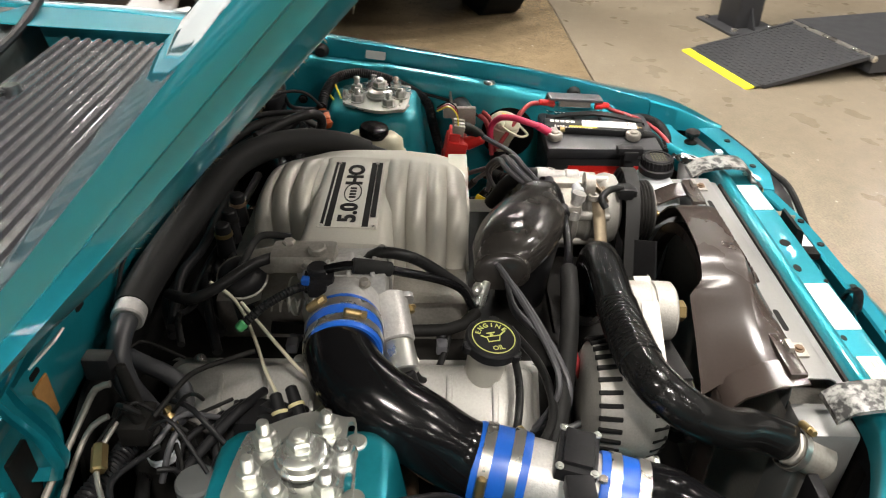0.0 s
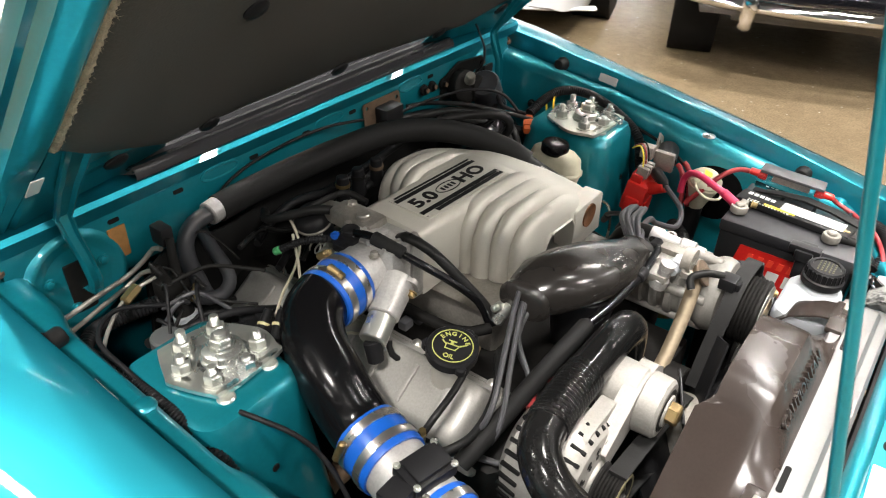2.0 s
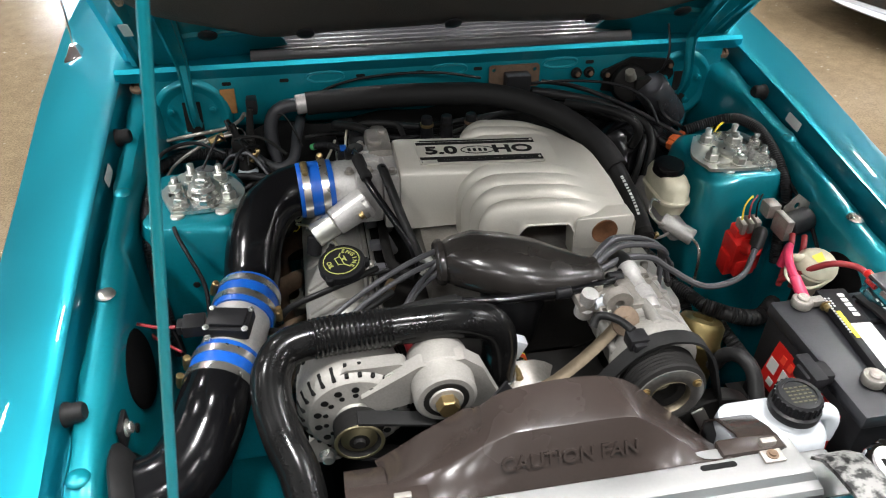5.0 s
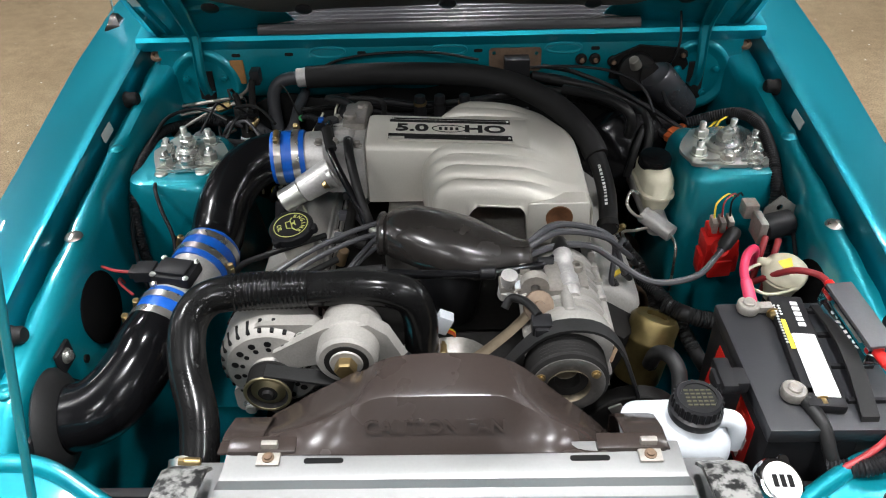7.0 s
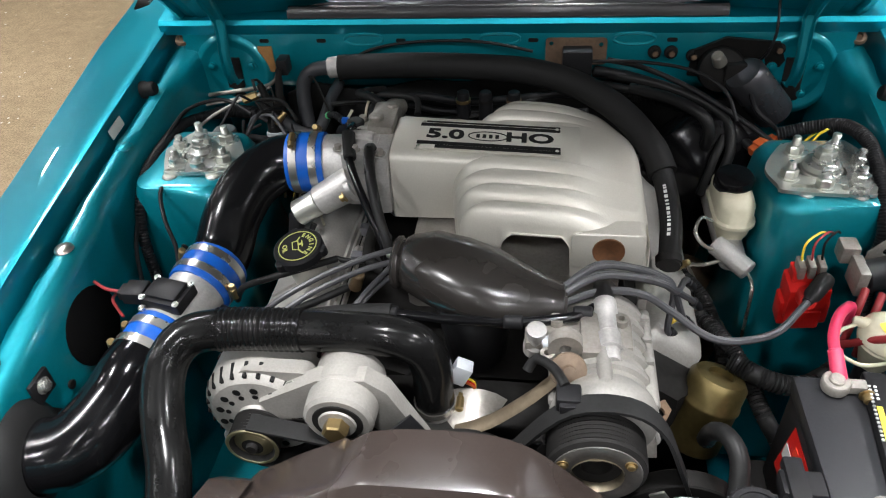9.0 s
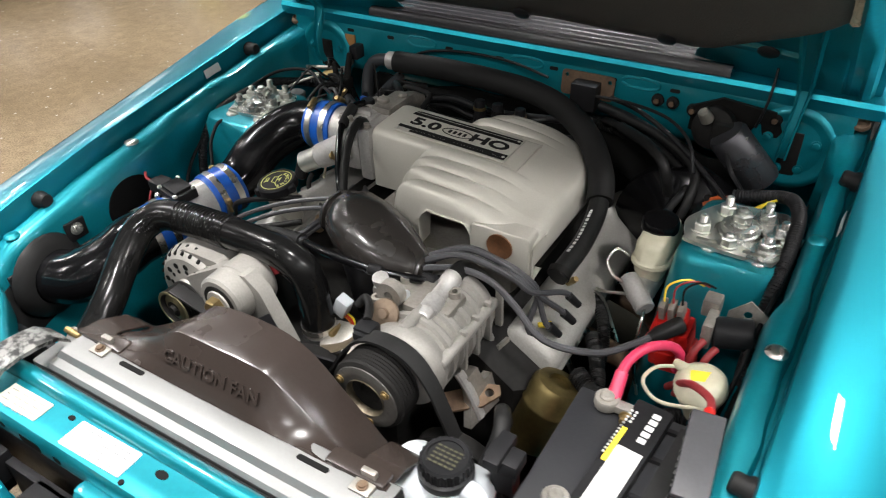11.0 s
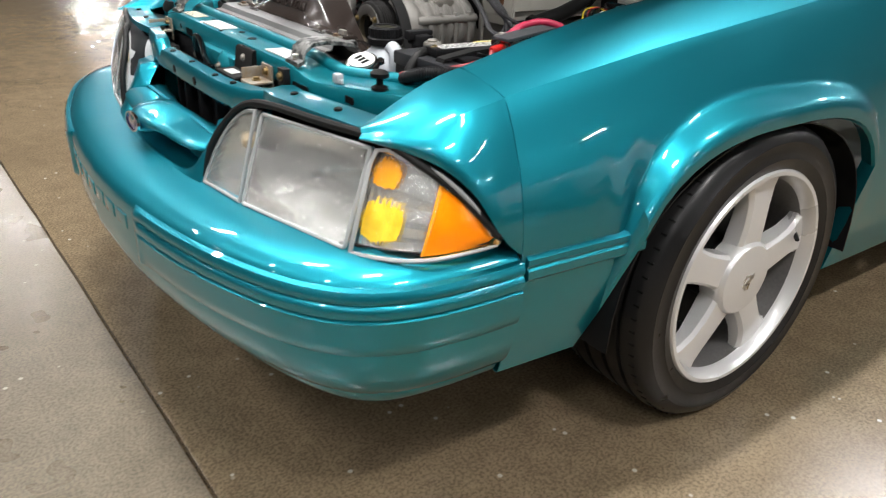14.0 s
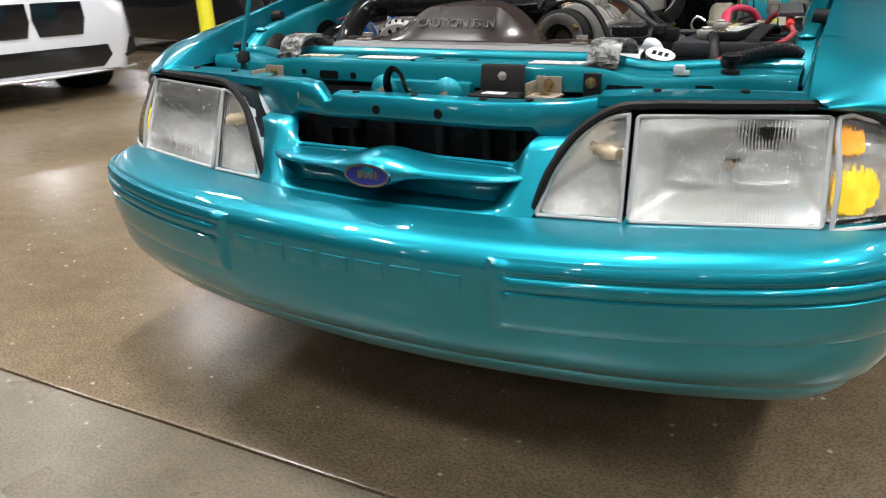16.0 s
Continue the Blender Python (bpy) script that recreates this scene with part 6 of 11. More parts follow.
def block():
    """Engine block, heads and valve covers under the intake."""
    t = thing("engine_block", (0, 0.0, 0.35), "dark engine block with silver valve covers", "engine")
    bm = bmesh.new()
    rings = []
    for y in (-0.30, -0.28, 0.30, 0.34):
        k = 0.92 if y in (-0.30, 0.34) else 1.0
        rings.append([V((x * k, y, z)) for x, z in ((-0.16, 0.26), (0.16, 0.26), (0.22, 0.42), (0.30, 0.58), (0.30, 0.64), (0.21, 0.70), (0.10, 0.66), (-0.10, 0.66), (-0.21, 0.70), (-0.30, 0.64), (-0.30, 0.58), (-0.22, 0.42))])
    loft(bm, rings)
    part("block", bm, DARK, t)
    bm = bmesh.new()
    box(bm, -0.115, 0.20, -0.16, 0.22, 0.64, 0.735, 0.012)
    part("lower_intake", bm, ALUDIRTY, t)
    bm = bmesh.new()
    box(bm, -0.13, 0.13, -0.40, -0.28, 0.40, 0.66, 0.015)
    part("timing_cover", bm, DARK, t)
    # valve covers: tilted trays with a rim and a raised roof
    for sx in (-1, 1):
        m = Matrix.Translation((-0.262, 0.0, 0.672) if sx < 0 else (0.256, 0.0, 0.640)) @ Matrix.Rotation(radians(sx * 34), 4, "Y")
        bm = bmesh.new()
        rings = []
        for h, wx, y0, y1, r in ((-0.020, 0.066, -0.262, 0.262, 0.012), (-0.010, 0.066, -0.262, 0.262, 0.012), (-0.009, 0.060, -0.255, 0.255, 0.012), (-0.002, 0.060, -0.255, 0.255, 0.012), (0.0, 0.056, -0.250, 0.250, 0.014), (0.006, 0.056, -0.250, 0.250, 0.014), (0.008, 0.052, -0.246, 0.246, 0.016), (0.040, 0.047, -0.238, 0.238, 0.02), (0.048, 0.040, -0.230, 0.230, 0.02), (0.050, 0.032, -0.222, 0.222, 0.02)):
            rings.append([m @ V((a, b, h)) for a, b in rounded(-wx, wx, y0, y1, r, 5)])
        loft(bm, rings)
        vc = part("valve_cover", bm, COVERCAST, t, "dull silver valve cover", sharp=35)
        for y in (-0.19, -0.13, -0.07, -0.01, 0.05, 0.11, 0.17) if sx < 0 else ():
            bm = bmesh.new()
            box(bm, -0.030, 0.030, y - 0.004, y + 0.004, 0.046, 0.0545, 0.002, m)
            part("rib", bm, COVERCAST, vc)
        for y in (-0.22, -0.08, 0.08, 0.22):
            for s in (-1, 1):
                bolt(m @ V((s * 0.063, y, -0.009)), m.to_3x3() @ UP, 0.006, 0.005, STEEL, vc)
    # exhaust headers in the shade
    for sx in (-1, 1):
        for y in (-0.20, -0.07, 0.07, 0.20):
            bm = bmesh.new()
            tube(bm, [(sx * 0.30, y, 0.58), (sx * 0.36, y, 0.56), (sx * 0.385, y + 0.03, 0.50), (sx * 0.37, y + 0.06, 0.38)], 0.019, 10, 0.02)
            part("header_pipe", bm, RUST, t)
    return t


def intake():
    t = thing("intake_manifold", (0.06, 0, 0.70), "silver cast intake manifold with ribbed runners and a striped plaque", "intake manifold")
    # plenum
    bm = bmesh.new()
    rings = []
    for x, dz, dy in ((-0.150, -0.010, 0.008), (-0.146, -0.002, 0.001), (-0.138, 0, 0), (-0.05, 0, 0), (0.05, 0, 0), (0.14, -0.002, 0)):
        zt = 0.8535 - 0.0545 * (x + 0.02)
        y0, y1 = -0.046, 0.080
        rings.append([V((x, b, c)) for b, c in ((y0 + dy, 0.745), (y0 + dy, 0.80), (y0 + 0.003 + dy, zt + dz - 0.012), (y0 + 0.008 + dy, zt + dz - 0.004), (y0 + 0.016 + dy, zt + dz), (0.02, zt + dz + 0.003), (y1 - 0.018 - dy, zt + dz + 0.004), (y1 - 0.008 - dy, zt + dz), (y1 - dy, zt + dz - 0.014), (y1 - dy, 0.745))])
    loft(bm, rings)
    part("plenum", bm, SILVERCAST, t, sharp=50)
    # runners: a ribbed shell over the rear, the driver's side and the front
    Y0, Y1 = -0.158, 0.178
    nx, ny = 80, 190

    def left_end(y):
        return -0.040 + 0.022 * smooth((-y - 0.05) / 0.11) if y < 0 else -0.040 + 0.046 * smooth((y - 0.05) / 0.11)

    def right_end(y):
        return 0.232 - 0.070 * smooth((y - 0.02) / 0.20) ** 1.3

    def drop(u, depth):
        return depth * (1 - math.sqrt(max(0.0, 1 - min(u, 1) ** 2))) if u > 0 else 0.0

    def rib_height(y):
        # ribs run across the car; each is round on top with a narrow groove beside it
        if y < -0.032:
            return 0.0115 * abs(math.sin((y + 0.158) / 0.0315 * math.pi)) ** 0.6
        if y > 0.085:
            return 0.0105 * abs(math.sin((y - 0.085) / 0.031 * math.pi)) ** 0.6
        return 0.0

    def top(x, y):
        zt = table(y, [(-0.17, 0.824), (-0.11, 0.843), (-0.05, 0.850), (0.0, 0.850), (0.08, 0.850), (0.14, 0.841), (0.18, 0.828)])[0]
        zt -= 0.0545 * max(x, -0.02) + 0.018 * smooth((x - 0.115) / 0.10)
        rib = rib_height(y) * (1 - smooth((x - 0.07) / 0.11))
        r = 0.068 - 0.020 * smooth((abs(y) - 0.05) / 0.10)
        fall = max(drop((left_end(y) - 0.8 * rib_height(y) + r - x) / r, r), drop((x - right_end(y) + 0.020) / 0.020, 0.016))
        fall += drop((Y0 + 0.020 - y) / 0.020, 0.016) + drop((y - Y1 + 0.030) / 0.030, 0.030)
        return zt + rib - fall

    bm = bmesh.new()
    rows = []
    for j in range(ny + 1):
        y = lerp(Y0, Y1, j / ny)
        left, right = left_end(y) - 0.8 * rib_height(y), right_end(y)
        row = [V((left + 0.003, y, 0.722)), V((left + 0.001, y, 0.75))]
        for i in range(nx + 1):
            x = lerp(left + 0.0003, right, i / nx)
            row.append(V((x, y, top(x, y))))
        row += [V((right + 0.002, y, 0.795)), V((right + 0.003, y, 0.768)), V((right - 0.006, y, 0.764)), V((right - 0.008, y, 0.745))]
        rows.append(row)
    # front skirt with its arched opening
    f = rows[0]
    skirt, deep = [], []
    for p in f:
        lim = 0.735
        if 0.026 < p.x < 0.128:
            lim = 0.812 - 0.030 * abs((p.x - 0.077) / 0.051) ** 5
        zz = min(p.z, max(lim, 0.70)) if p.z > lim else p.z
        skirt.append(V((p.x, p.y - 0.004, zz)))
        deep.append(V((p.x, p.y + 0.03, zz + 0.004)))
    back = [V((p.x, p.y + 0.004, min(p.z, 0.73))) for p in rows[-1]]
    sheet(bm, [deep, skirt] + rows + [back])
    part("runner_shell", bm, SILVERCAST, t, "ribbed cast runner shell", sharp=55, solid=0.003)
    # port pad with a rust-stained core plug
    bm = bmesh.new()
    rings = [[V((x, y, z)) for x, z in rounded(0.127 + e, 0.229 - e, 0.752 + e, 0.813 - e, 0.008, 4)] for y, e in ((-0.130, 0), (-0.162, 0), (-0.1635, 0.0015))]
    loft(bm, rings)
    pad = part("port_pad", bm, SILVERCAST, t, sharp=40)
    bm = bmesh.new()
    lathe(bm, [(0, 0.0008), (0.0185, 0.0008), (0.0205, 0.0022), (0.0222, 0.0022), (0.0225, -0.001)], (0.179, -0.1637, 0.785), (0, -1, 0), 28)
    part("core_plug", bm, PORT, pad, "rust-brown core plug")
    # plaque
    a, b, c = V((-0.109, -0.027, 0.8590)), V((0.111, -0.025, 0.8470)), V((-0.109, 0.057, 0.8600))
    m = frame_at((a + b) / 2 + (c - a) / 2 + V((0, 0, 0.0005)), b - a, c - a)
    bm = bmesh.new()
    plate(bm, rounded(-0.111, 0.111, -0.042, 0.042, 0.002), 0.003, m)
    pq = part("plaque", bm, SILVERCAST, t, "flat aluminium plaque with black stripes and characters", sharp=30)
    for y, h in ((0.0360, 0.0022), (0.0270, 0.0044), (-0.0250, 0.0044), (-0.0345, 0.0040)):
        bm = bmesh.new()
        plate(bm, [(-0.100 + 0.3 * (0.03 - y), y - h), (0.109, y - h), (0.109, y + h), (-0.100 + 0.3 * (0.03 - y), y + h)] if abs(y) > 0.03 else [(-0.109, y - h), (0.109, y - h), (0.109, y + h), (-0.109, y + h)], 0.0006, m @ Matrix.Translation((0, 0, 0.003)))
        part("stripe", bm, INK, pq)
    for tx, x in (("5.0", -0.068), ("HO", 0.062)):
        bm = bmesh.new()
        lettering(bm, tx, 0.036, m @ Matrix.Translation((x, 0.001, 0.0035)) @ Matrix.Diagonal((1.34, 0.98, 1, 1)), 0.0005, bold=0.0012)
        part("characters", bm, INK, pq)
    bm = bmesh.new()
    plate(bm, circle(-0.002, 0.001, 0.031, 28, 0.0135), 0.0007, m @ Matrix.Translation((0, 0, 0.003)), [circle(-0.002, 0.001, 0.0290, 28, 0.0118)])
    part("oval_mark", bm, INK, pq)
    bm = bmesh.new()
    for k in range(4):
        plate(bm, rounded(-0.020 + k * 0.0098, -0.0145 + k * 0.0098, -0.004, 0.006, 0.001), 0.0007, m @ Matrix.Translation((0, 0, 0.003)))
    part("mark_bars", bm, INK, pq)
    for x, y in ((-0.106, 0.036), (-0.106, -0.036), (0.104, 0.0315), (0.104, -0.0300)):
        p = m @ V((x, y, 0.0035))
        bm = bmesh.new()
        lathe(bm, [(0, 0.0015), (0.0022, 0.0012), (0.003, 0)], p, m.to_3x3() @ UP, 10)
        part("rivet", bm, STEEL, pq)
    return t


def throttle():
    t = thing("throttle_body", (-0.21, 0.0, 0.80), "cast aluminium throttle body with sensors and linkage", "throttle body")
    bm = bmesh.new()
    box(bm, -0.176, -0.148, -0.050, 0.078, 0.752, 0.857, 0.008)
    part("spacer", bm, ALU, t)
    bm = bmesh.new()
    cyl(bm, (-0.262, 0.004, 0.815), (-0.170, 0.006, 0.812), 0.043, 0.048, 28)
    box(bm, -0.222, -0.176, -0.048, 0.062, 0.765, 0.862, 0.01)
    part("body", bm, ALU, t)
    bm = bmesh.new()
    box(bm, -0.194, -0.150, 0.020, 0.108, 0.840, 0.870, 0.010)
    cyl(bm, (-0.172, 0.095, 0.852), (-0.166, 0.145, 0.838), 0.018, n=16)
    cyl(bm, (-0.180, 0.045, 0.868), (-0.180, 0.045, 0.878), 0.012, n=14)
    cyl(bm, (-0.162, 0.085, 0.868), (-0.162, 0.085, 0.875), 0.009, n=6)
    part("egr_spacer", bm, ALUDIRTY, t)
    # idle valve with bright can and dark plug
    a, b = V((-0.205, -0.046, 0.812)), V((-0.262, -0.062, 0.783))
    bm = bmesh.new()
    cyl(bm, a, b, 0.027, 0.024, 24)
    part("idle_valve", bm, ALU, t)
    bm = bmesh.new()
    cyl(bm, b, b + (b - a) * 0.62, 0.021, 0.021, 24)
    part("idle_can", bm, ZINC, t)
    bm = bmesh.new()
    e = b + (b - a) * 0.6
    cyl(bm, e, e + V((-0.006, -0.012, -0.030)), 0.014, 0.012, 14)
    part("plug", bm, BLACK, t)
    # position sensor
    bm = bmesh.new()
    box(bm, -0.234, -0.196, 0.018, 0.058, 0.838, 0.862, 0.006)
    cyl(bm, (-0.214, 0.040, 0.860), (-0.214, 0.040, 0.870), 0.014, n=14)
    box(bm, -0.246, -0.226, 0.026, 0.050, 0.842, 0.856, 0.004)
    part("position_sensor", bm, BLACK, t)
    # flange, bolts, webs and levers that crowd the casting
    u = (b - a).normalized()
    bm = bmesh.new()
    plate(bm, rounded(-0.034, 0.034, -0.019, 0.019, 0.012), 0.007, frame_at(a + u * 0.010, u.cross(UP), UP - u * u.z))
    part("idle_flange", bm, ALU, t)
    for k in (-1, 1):
        bolt(a + u * 0.018 + u.cross(UP).normalized() * 0.027 * k, u, 0.006, 0.006, BRASS if k < 0 else ZINC, t)
    for x, y, z in ((-0.160, -0.038, 0.857), (-0.160, 0.064, 0.858), (-0.199, -0.036, 0.862), (-0.205, 0.054, 0.862), (-0.230, -0.020, 0.853)):
        bolt((x, y, z), (0, 0, 1), 0.0058, 0.006, ALUDIRTY, t)
    for y in (-0.030, 0.0, 0.030):
        bm = bmesh.new()
        box(bm, -0.222, -0.178, y - 0.003, y + 0.003, 0.858, 0.868 - abs(y) * 0.1, 0.002)
        part("web", bm, ALU, t)
    bm = bmesh.new()
    plate(bm, [(-0.020, -0.012), (0.012, -0.016), (0.022, 0.004), (0.010, 0.022), (-0.006, 0.018), (-0.024, 0.004)], 0.003, frame_at((-0.238, 0.052, 0.826), (0.2, -0.3, 0.9), (-0.9, -0.3, 0.1)), [circle(0.004, 0.002, 0.005, 12)])
    part("lever", bm, ZINC, t)
    bm = bmesh.new()
    tube(bm, [(-0.238 + 0.009 * math.cos(0.9 * k), 0.058 + 0.0016 * k, 0.826 + 0.009 * math.sin(0.9 * k)) for k in range(26)], 0.0014, 6, 0.003)
    part("return_spring", bm, STEEL, t)
    bm = bmesh.new()
    tube(bm, [(-0.232, 0.052, 0.852), (-0.246, 0.068, 0.855), (-0.264, 0.098, 0.846), (-0.282, 0.122, 0.832)], 0.0056, 10, 0.0014, radius=lambda q: 1 + 0.12 * math.sin(q / 0.004 * 2 * math.pi))
    part("sensor_loom", bm, BLACK, t)
    bm = bmesh.new()
    cyl(bm, (-0.282, 0.122, 0.832), (-0.289, 0.131, 0.826), 0.0068, 0.006, 10)
    part("green_end", bm, material("green plastic", (0.06, 0.34, 0.12), 0.45), t, "green connector end")
    bm = bmesh.new()
    box(bm, -0.240, -0.229, 0.048, 0.058, 0.857, 0.866, 0.002)
    part("blue_plug", bm, BLUE, t)
    bm = bmesh.new()
    cyl(bm, (-0.215, -0.004, 0.872), (-0.203, -0.054, 0.858), 0.0105, 0.0098, 14)
    part("hose_sleeve", bm, FOAM, t)
    # linkage at the rear
    bm = bmesh.new()
    plate(bm, circle(0, 0, 0.030, 20, 0.024), 0.003, frame_at((-0.212, 0.075, 0.82), (1, 0, 0), (0, 0.2, 1)))
    part("throttle_cam", bm, ZINC, t)
    # exhaust gas valve: a black can with a dished rim and a bright bracket
    v = thing("egr_valve", (-0.165, 0.150, 0.82), "round black exhaust gas valve with a bright bracket", "valve")
    p, d = V((-0.172, 0.150, 0.795)), V((-0.42, -0.10, 0.90)).normalized()
    bm = bmesh.new()
    lathe(bm, [(0, 0.0), (0.022, 0.0), (0.024, 0.004), (0.024, 0.034), (0.031, 0.038), (0.033, 0.042), (0.031, 0.047), (0.024, 0.056), (0.014, 0.060), (0, 0.061)], p, d, 28)
    part("can", bm, BLACK, v)
    bm = bmesh.new()
    lathe(bm, [(0.0315, 0.040), (0.0340, 0.0412), (0.0340, 0.0440), (0.0315, 0.0455)], p, d, 28)
    part("rim", bm, TARNISH, v)
    e = V((-0.80, -0.60, 0.0))
    bm = bmesh.new()
    plate(bm, rounded(-0.012, 0.012, -0.016, 0.020, 0.003), 0.003, frame_at(p + e * 0.0245 + d * 0.018, V((0.60, -0.80, 0)), d), [circle(0, 0.004, 0.0045, 12)])
    part("bracket", bm, ZINC, v, "bright bracket with a round hole")
    bm = bmesh.new()
    tube(bm, [p + d * 0.058, p + d * 0.075 + V((0.012, -0.004, 0)), p + V((0.040, -0.020, 0.066)), p + V((0.050, -0.060, 0.058))], 0.0052, 10, 0.008)
    part("vacuum_elbow", bm, RUBBER, v)
    return t


def coupler(name, p, q, r, bands, label):
    """Blue silicone sleeve with steel bands."""
    p, q = V(p), V(q)
    d = (q - p).normalized()
    L = (q - p).length
    t = thing(name, p, label, "hose coupler", "blue couplers")
    bm = bmesh.new()
    lathe(bm, [(r - 0.004, 0), (r, 0.0), (r + 0.001, 0.003), (r + 0.001, L - 0.003), (r, L), (r - 0.004, L)], p, d, 40, closed=True)
    part("sleeve", bm, BLUE, t)
    for s, scr in bands:
        clamp_ring(t, p + d * s, d, r + 0.0012, 0.0125, STEEL, scr)
    return t


def inlet():
    # painted steel pipe from the throttle to the air meter, then the second elbow to the fender
    t = thing("intake_pipe", (-0.38, -0.1, 0.75), "gloss black bent intake pipe", "pipe")
    bm = bmesh.new()
    tube(bm, [(-0.290, 0.004, 0.815), (-0.318, 0.002, 0.8145), (-0.350, -0.012, 0.810), (-0.378, -0.044, 0.797), (-0.396, -0.094, 0.772), (-0.403, -0.138, 0.740), (-0.411, -0.180, 0.727), (-0.415, -0.198, 0.725)], 0.0445, 36, 0.008)
    part("pipe", bm, GLOSSBLACK, t)
    coupler("coupler", (-0.318, -0.001, 0.8142), (-0.259, 0.004, 0.815), 0.0465, ((0.013, (-0.2, -0.3, 1)), (0.044, (-0.2, 0.6, 0.8))), "blue silicone coupler with steel bands at the throttle")
    d = V((-0.22, -0.97, -0.10)).normalized()
    c1 = V((-0.406, -0.157, 0.729))
    coupler("coupler", c1, c1 + d * 0.062, 0.0475, ((0.014, (-1, 0, 0.4)), (0.046, (1, 0, 0.0))), "blue silicone coupler with steel bands before the air meter")
    # air meter
    m0 = c1 + d * 0.052
    am = thing("air_meter", m0, "air flow meter with a black sensor head", "sensor")
    bm = bmesh.new()
    cyl(bm, m0, m0 + d * 0.105, 0.0445, 0.0445, 32)
    part("tube", bm, ALU, am)
    bm = bmesh.new()
    mm = frame_at(m0 + d * 0.048, d, V((0.9, -0.3, 0.0)))
    flip = mm @ Matrix.Diagonal((1, 1, 1 if (mm.to_3x3() @ UP).z > 0 else -1, 1))
    box(bm, -0.012, 0.034, -0.028, 0.036, 0.038, 0.058, 0.004, flip)
    box(bm, -0.006, 0.028, -0.020, 0.030, 0.057, 0.064, 0.003, flip)
    head = part("sensor_head", bm, BLACK, am)
    for x, y in ((-0.008, -0.024), (0.030, -0.024), (-0.008, 0.032), (0.030, 0.032)):
        bolt(flip @ V((x, y, 0.058)), flip.to_3x3() @ UP, 0.0032, 0.002, ZINC, head)
    up = mm.to_3x3() @ UP
    up = up if up.z > 0 else -up
    bm = bmesh.new()
    q = m0 + d * 0.056 + up * 0.048 - V((0.036, 0, 0))
    box(bm, q.x - 0.026, q.x + 0.006, q.y - 0.016, q.y + 0.016, q.z - 0.010, q.z + 0.010, 0.003)
    box(bm, q.x - 0.034, q.x - 0.024, q.y - 0.011, q.y + 0.011, q.z - 0.007, q.z + 0.007, 0.002)
    part("connector", bm, BLACK, am)
    bm = bmesh.new()
    nut(bm, m0 + d * 0.085 + up * 0.046 + V((-0.02, 0, 0)), up, 0.0055, 0.005)
    part("screw", bm, STEEL, am)
    bm = bmesh.new()
    tube(bm, [q + V((-0.036, 0, 0)), q + V((-0.062, 0.008, -0.004)), q + V((-0.095, 0.03, -0.012))], 0.0026, 8, 0.01)
    part("lead", bm, REDWIRE, am)
    c2 = m0 + d * 0.088
    coupler("coupler", c2, c2 + d * 0.066, 0.0475, ((0.016, (-1, 0, 0.2)), (0.048, (-1, 0, 0.2))), "blue silicone coupler with two steel bands after the air meter")
    e0 = c2 + d * 0.05
    t2 = thing("intake_elbow", e0, "gloss black intake elbow running into the inner fender", "pipe")
    bm = bmesh.new()
    tube(bm, [e0, e0 + d * 0.03, V((-0.464, -0.398, 0.694)), V((-0.484, -0.438, 0.679)), V((-0.516, -0.466, 0.668)), V((-0.580, -0.480, 0.664))], 0.049, 32, 0.008)
    part("pipe", bm, GLOSSBLACK, t2)
    bm = bmesh.new()
    lathe(bm, [(0.044, 0), (0.074, 0.0), (0.078, 0.004), (0.074, 0.012), (0.058, 0.022), (0.049, 0.024)], (-0.566, -0.479, 0.664), (1, 0.16, 0.03), 32, closed=True)
    part("flange", bm, RUBBER, t2)
    # black panel laid on the inner fender round the elbow's mouth
    bm = bmesh.new()
    rows = []
    for y, z0, z1 in ((-0.380, 0.56, 0.655), (-0.405, 0.545, 0.690), (-0.44, 0.54, 0.702), (-0.52, 0.54, 0.690), (-0.575, 0.54, 0.672), (-0.600, 0.55, 0.655)):
        rows.append([V((-0.5655 - 0.006 * (z - 0.55) / 0.15 + dx, y, z)) for z, dx in ((z0, 0.0), (lerp(z0, z1, 0.3), 0.006), (lerp(z0, z1, 0.7), 0.007), (z1, 0.0))])
    sheet(bm, rows)
    part("elbow_panel", bm, RUBBER, t2, "black panel on the inner fender round the elbow", solid=0.003)


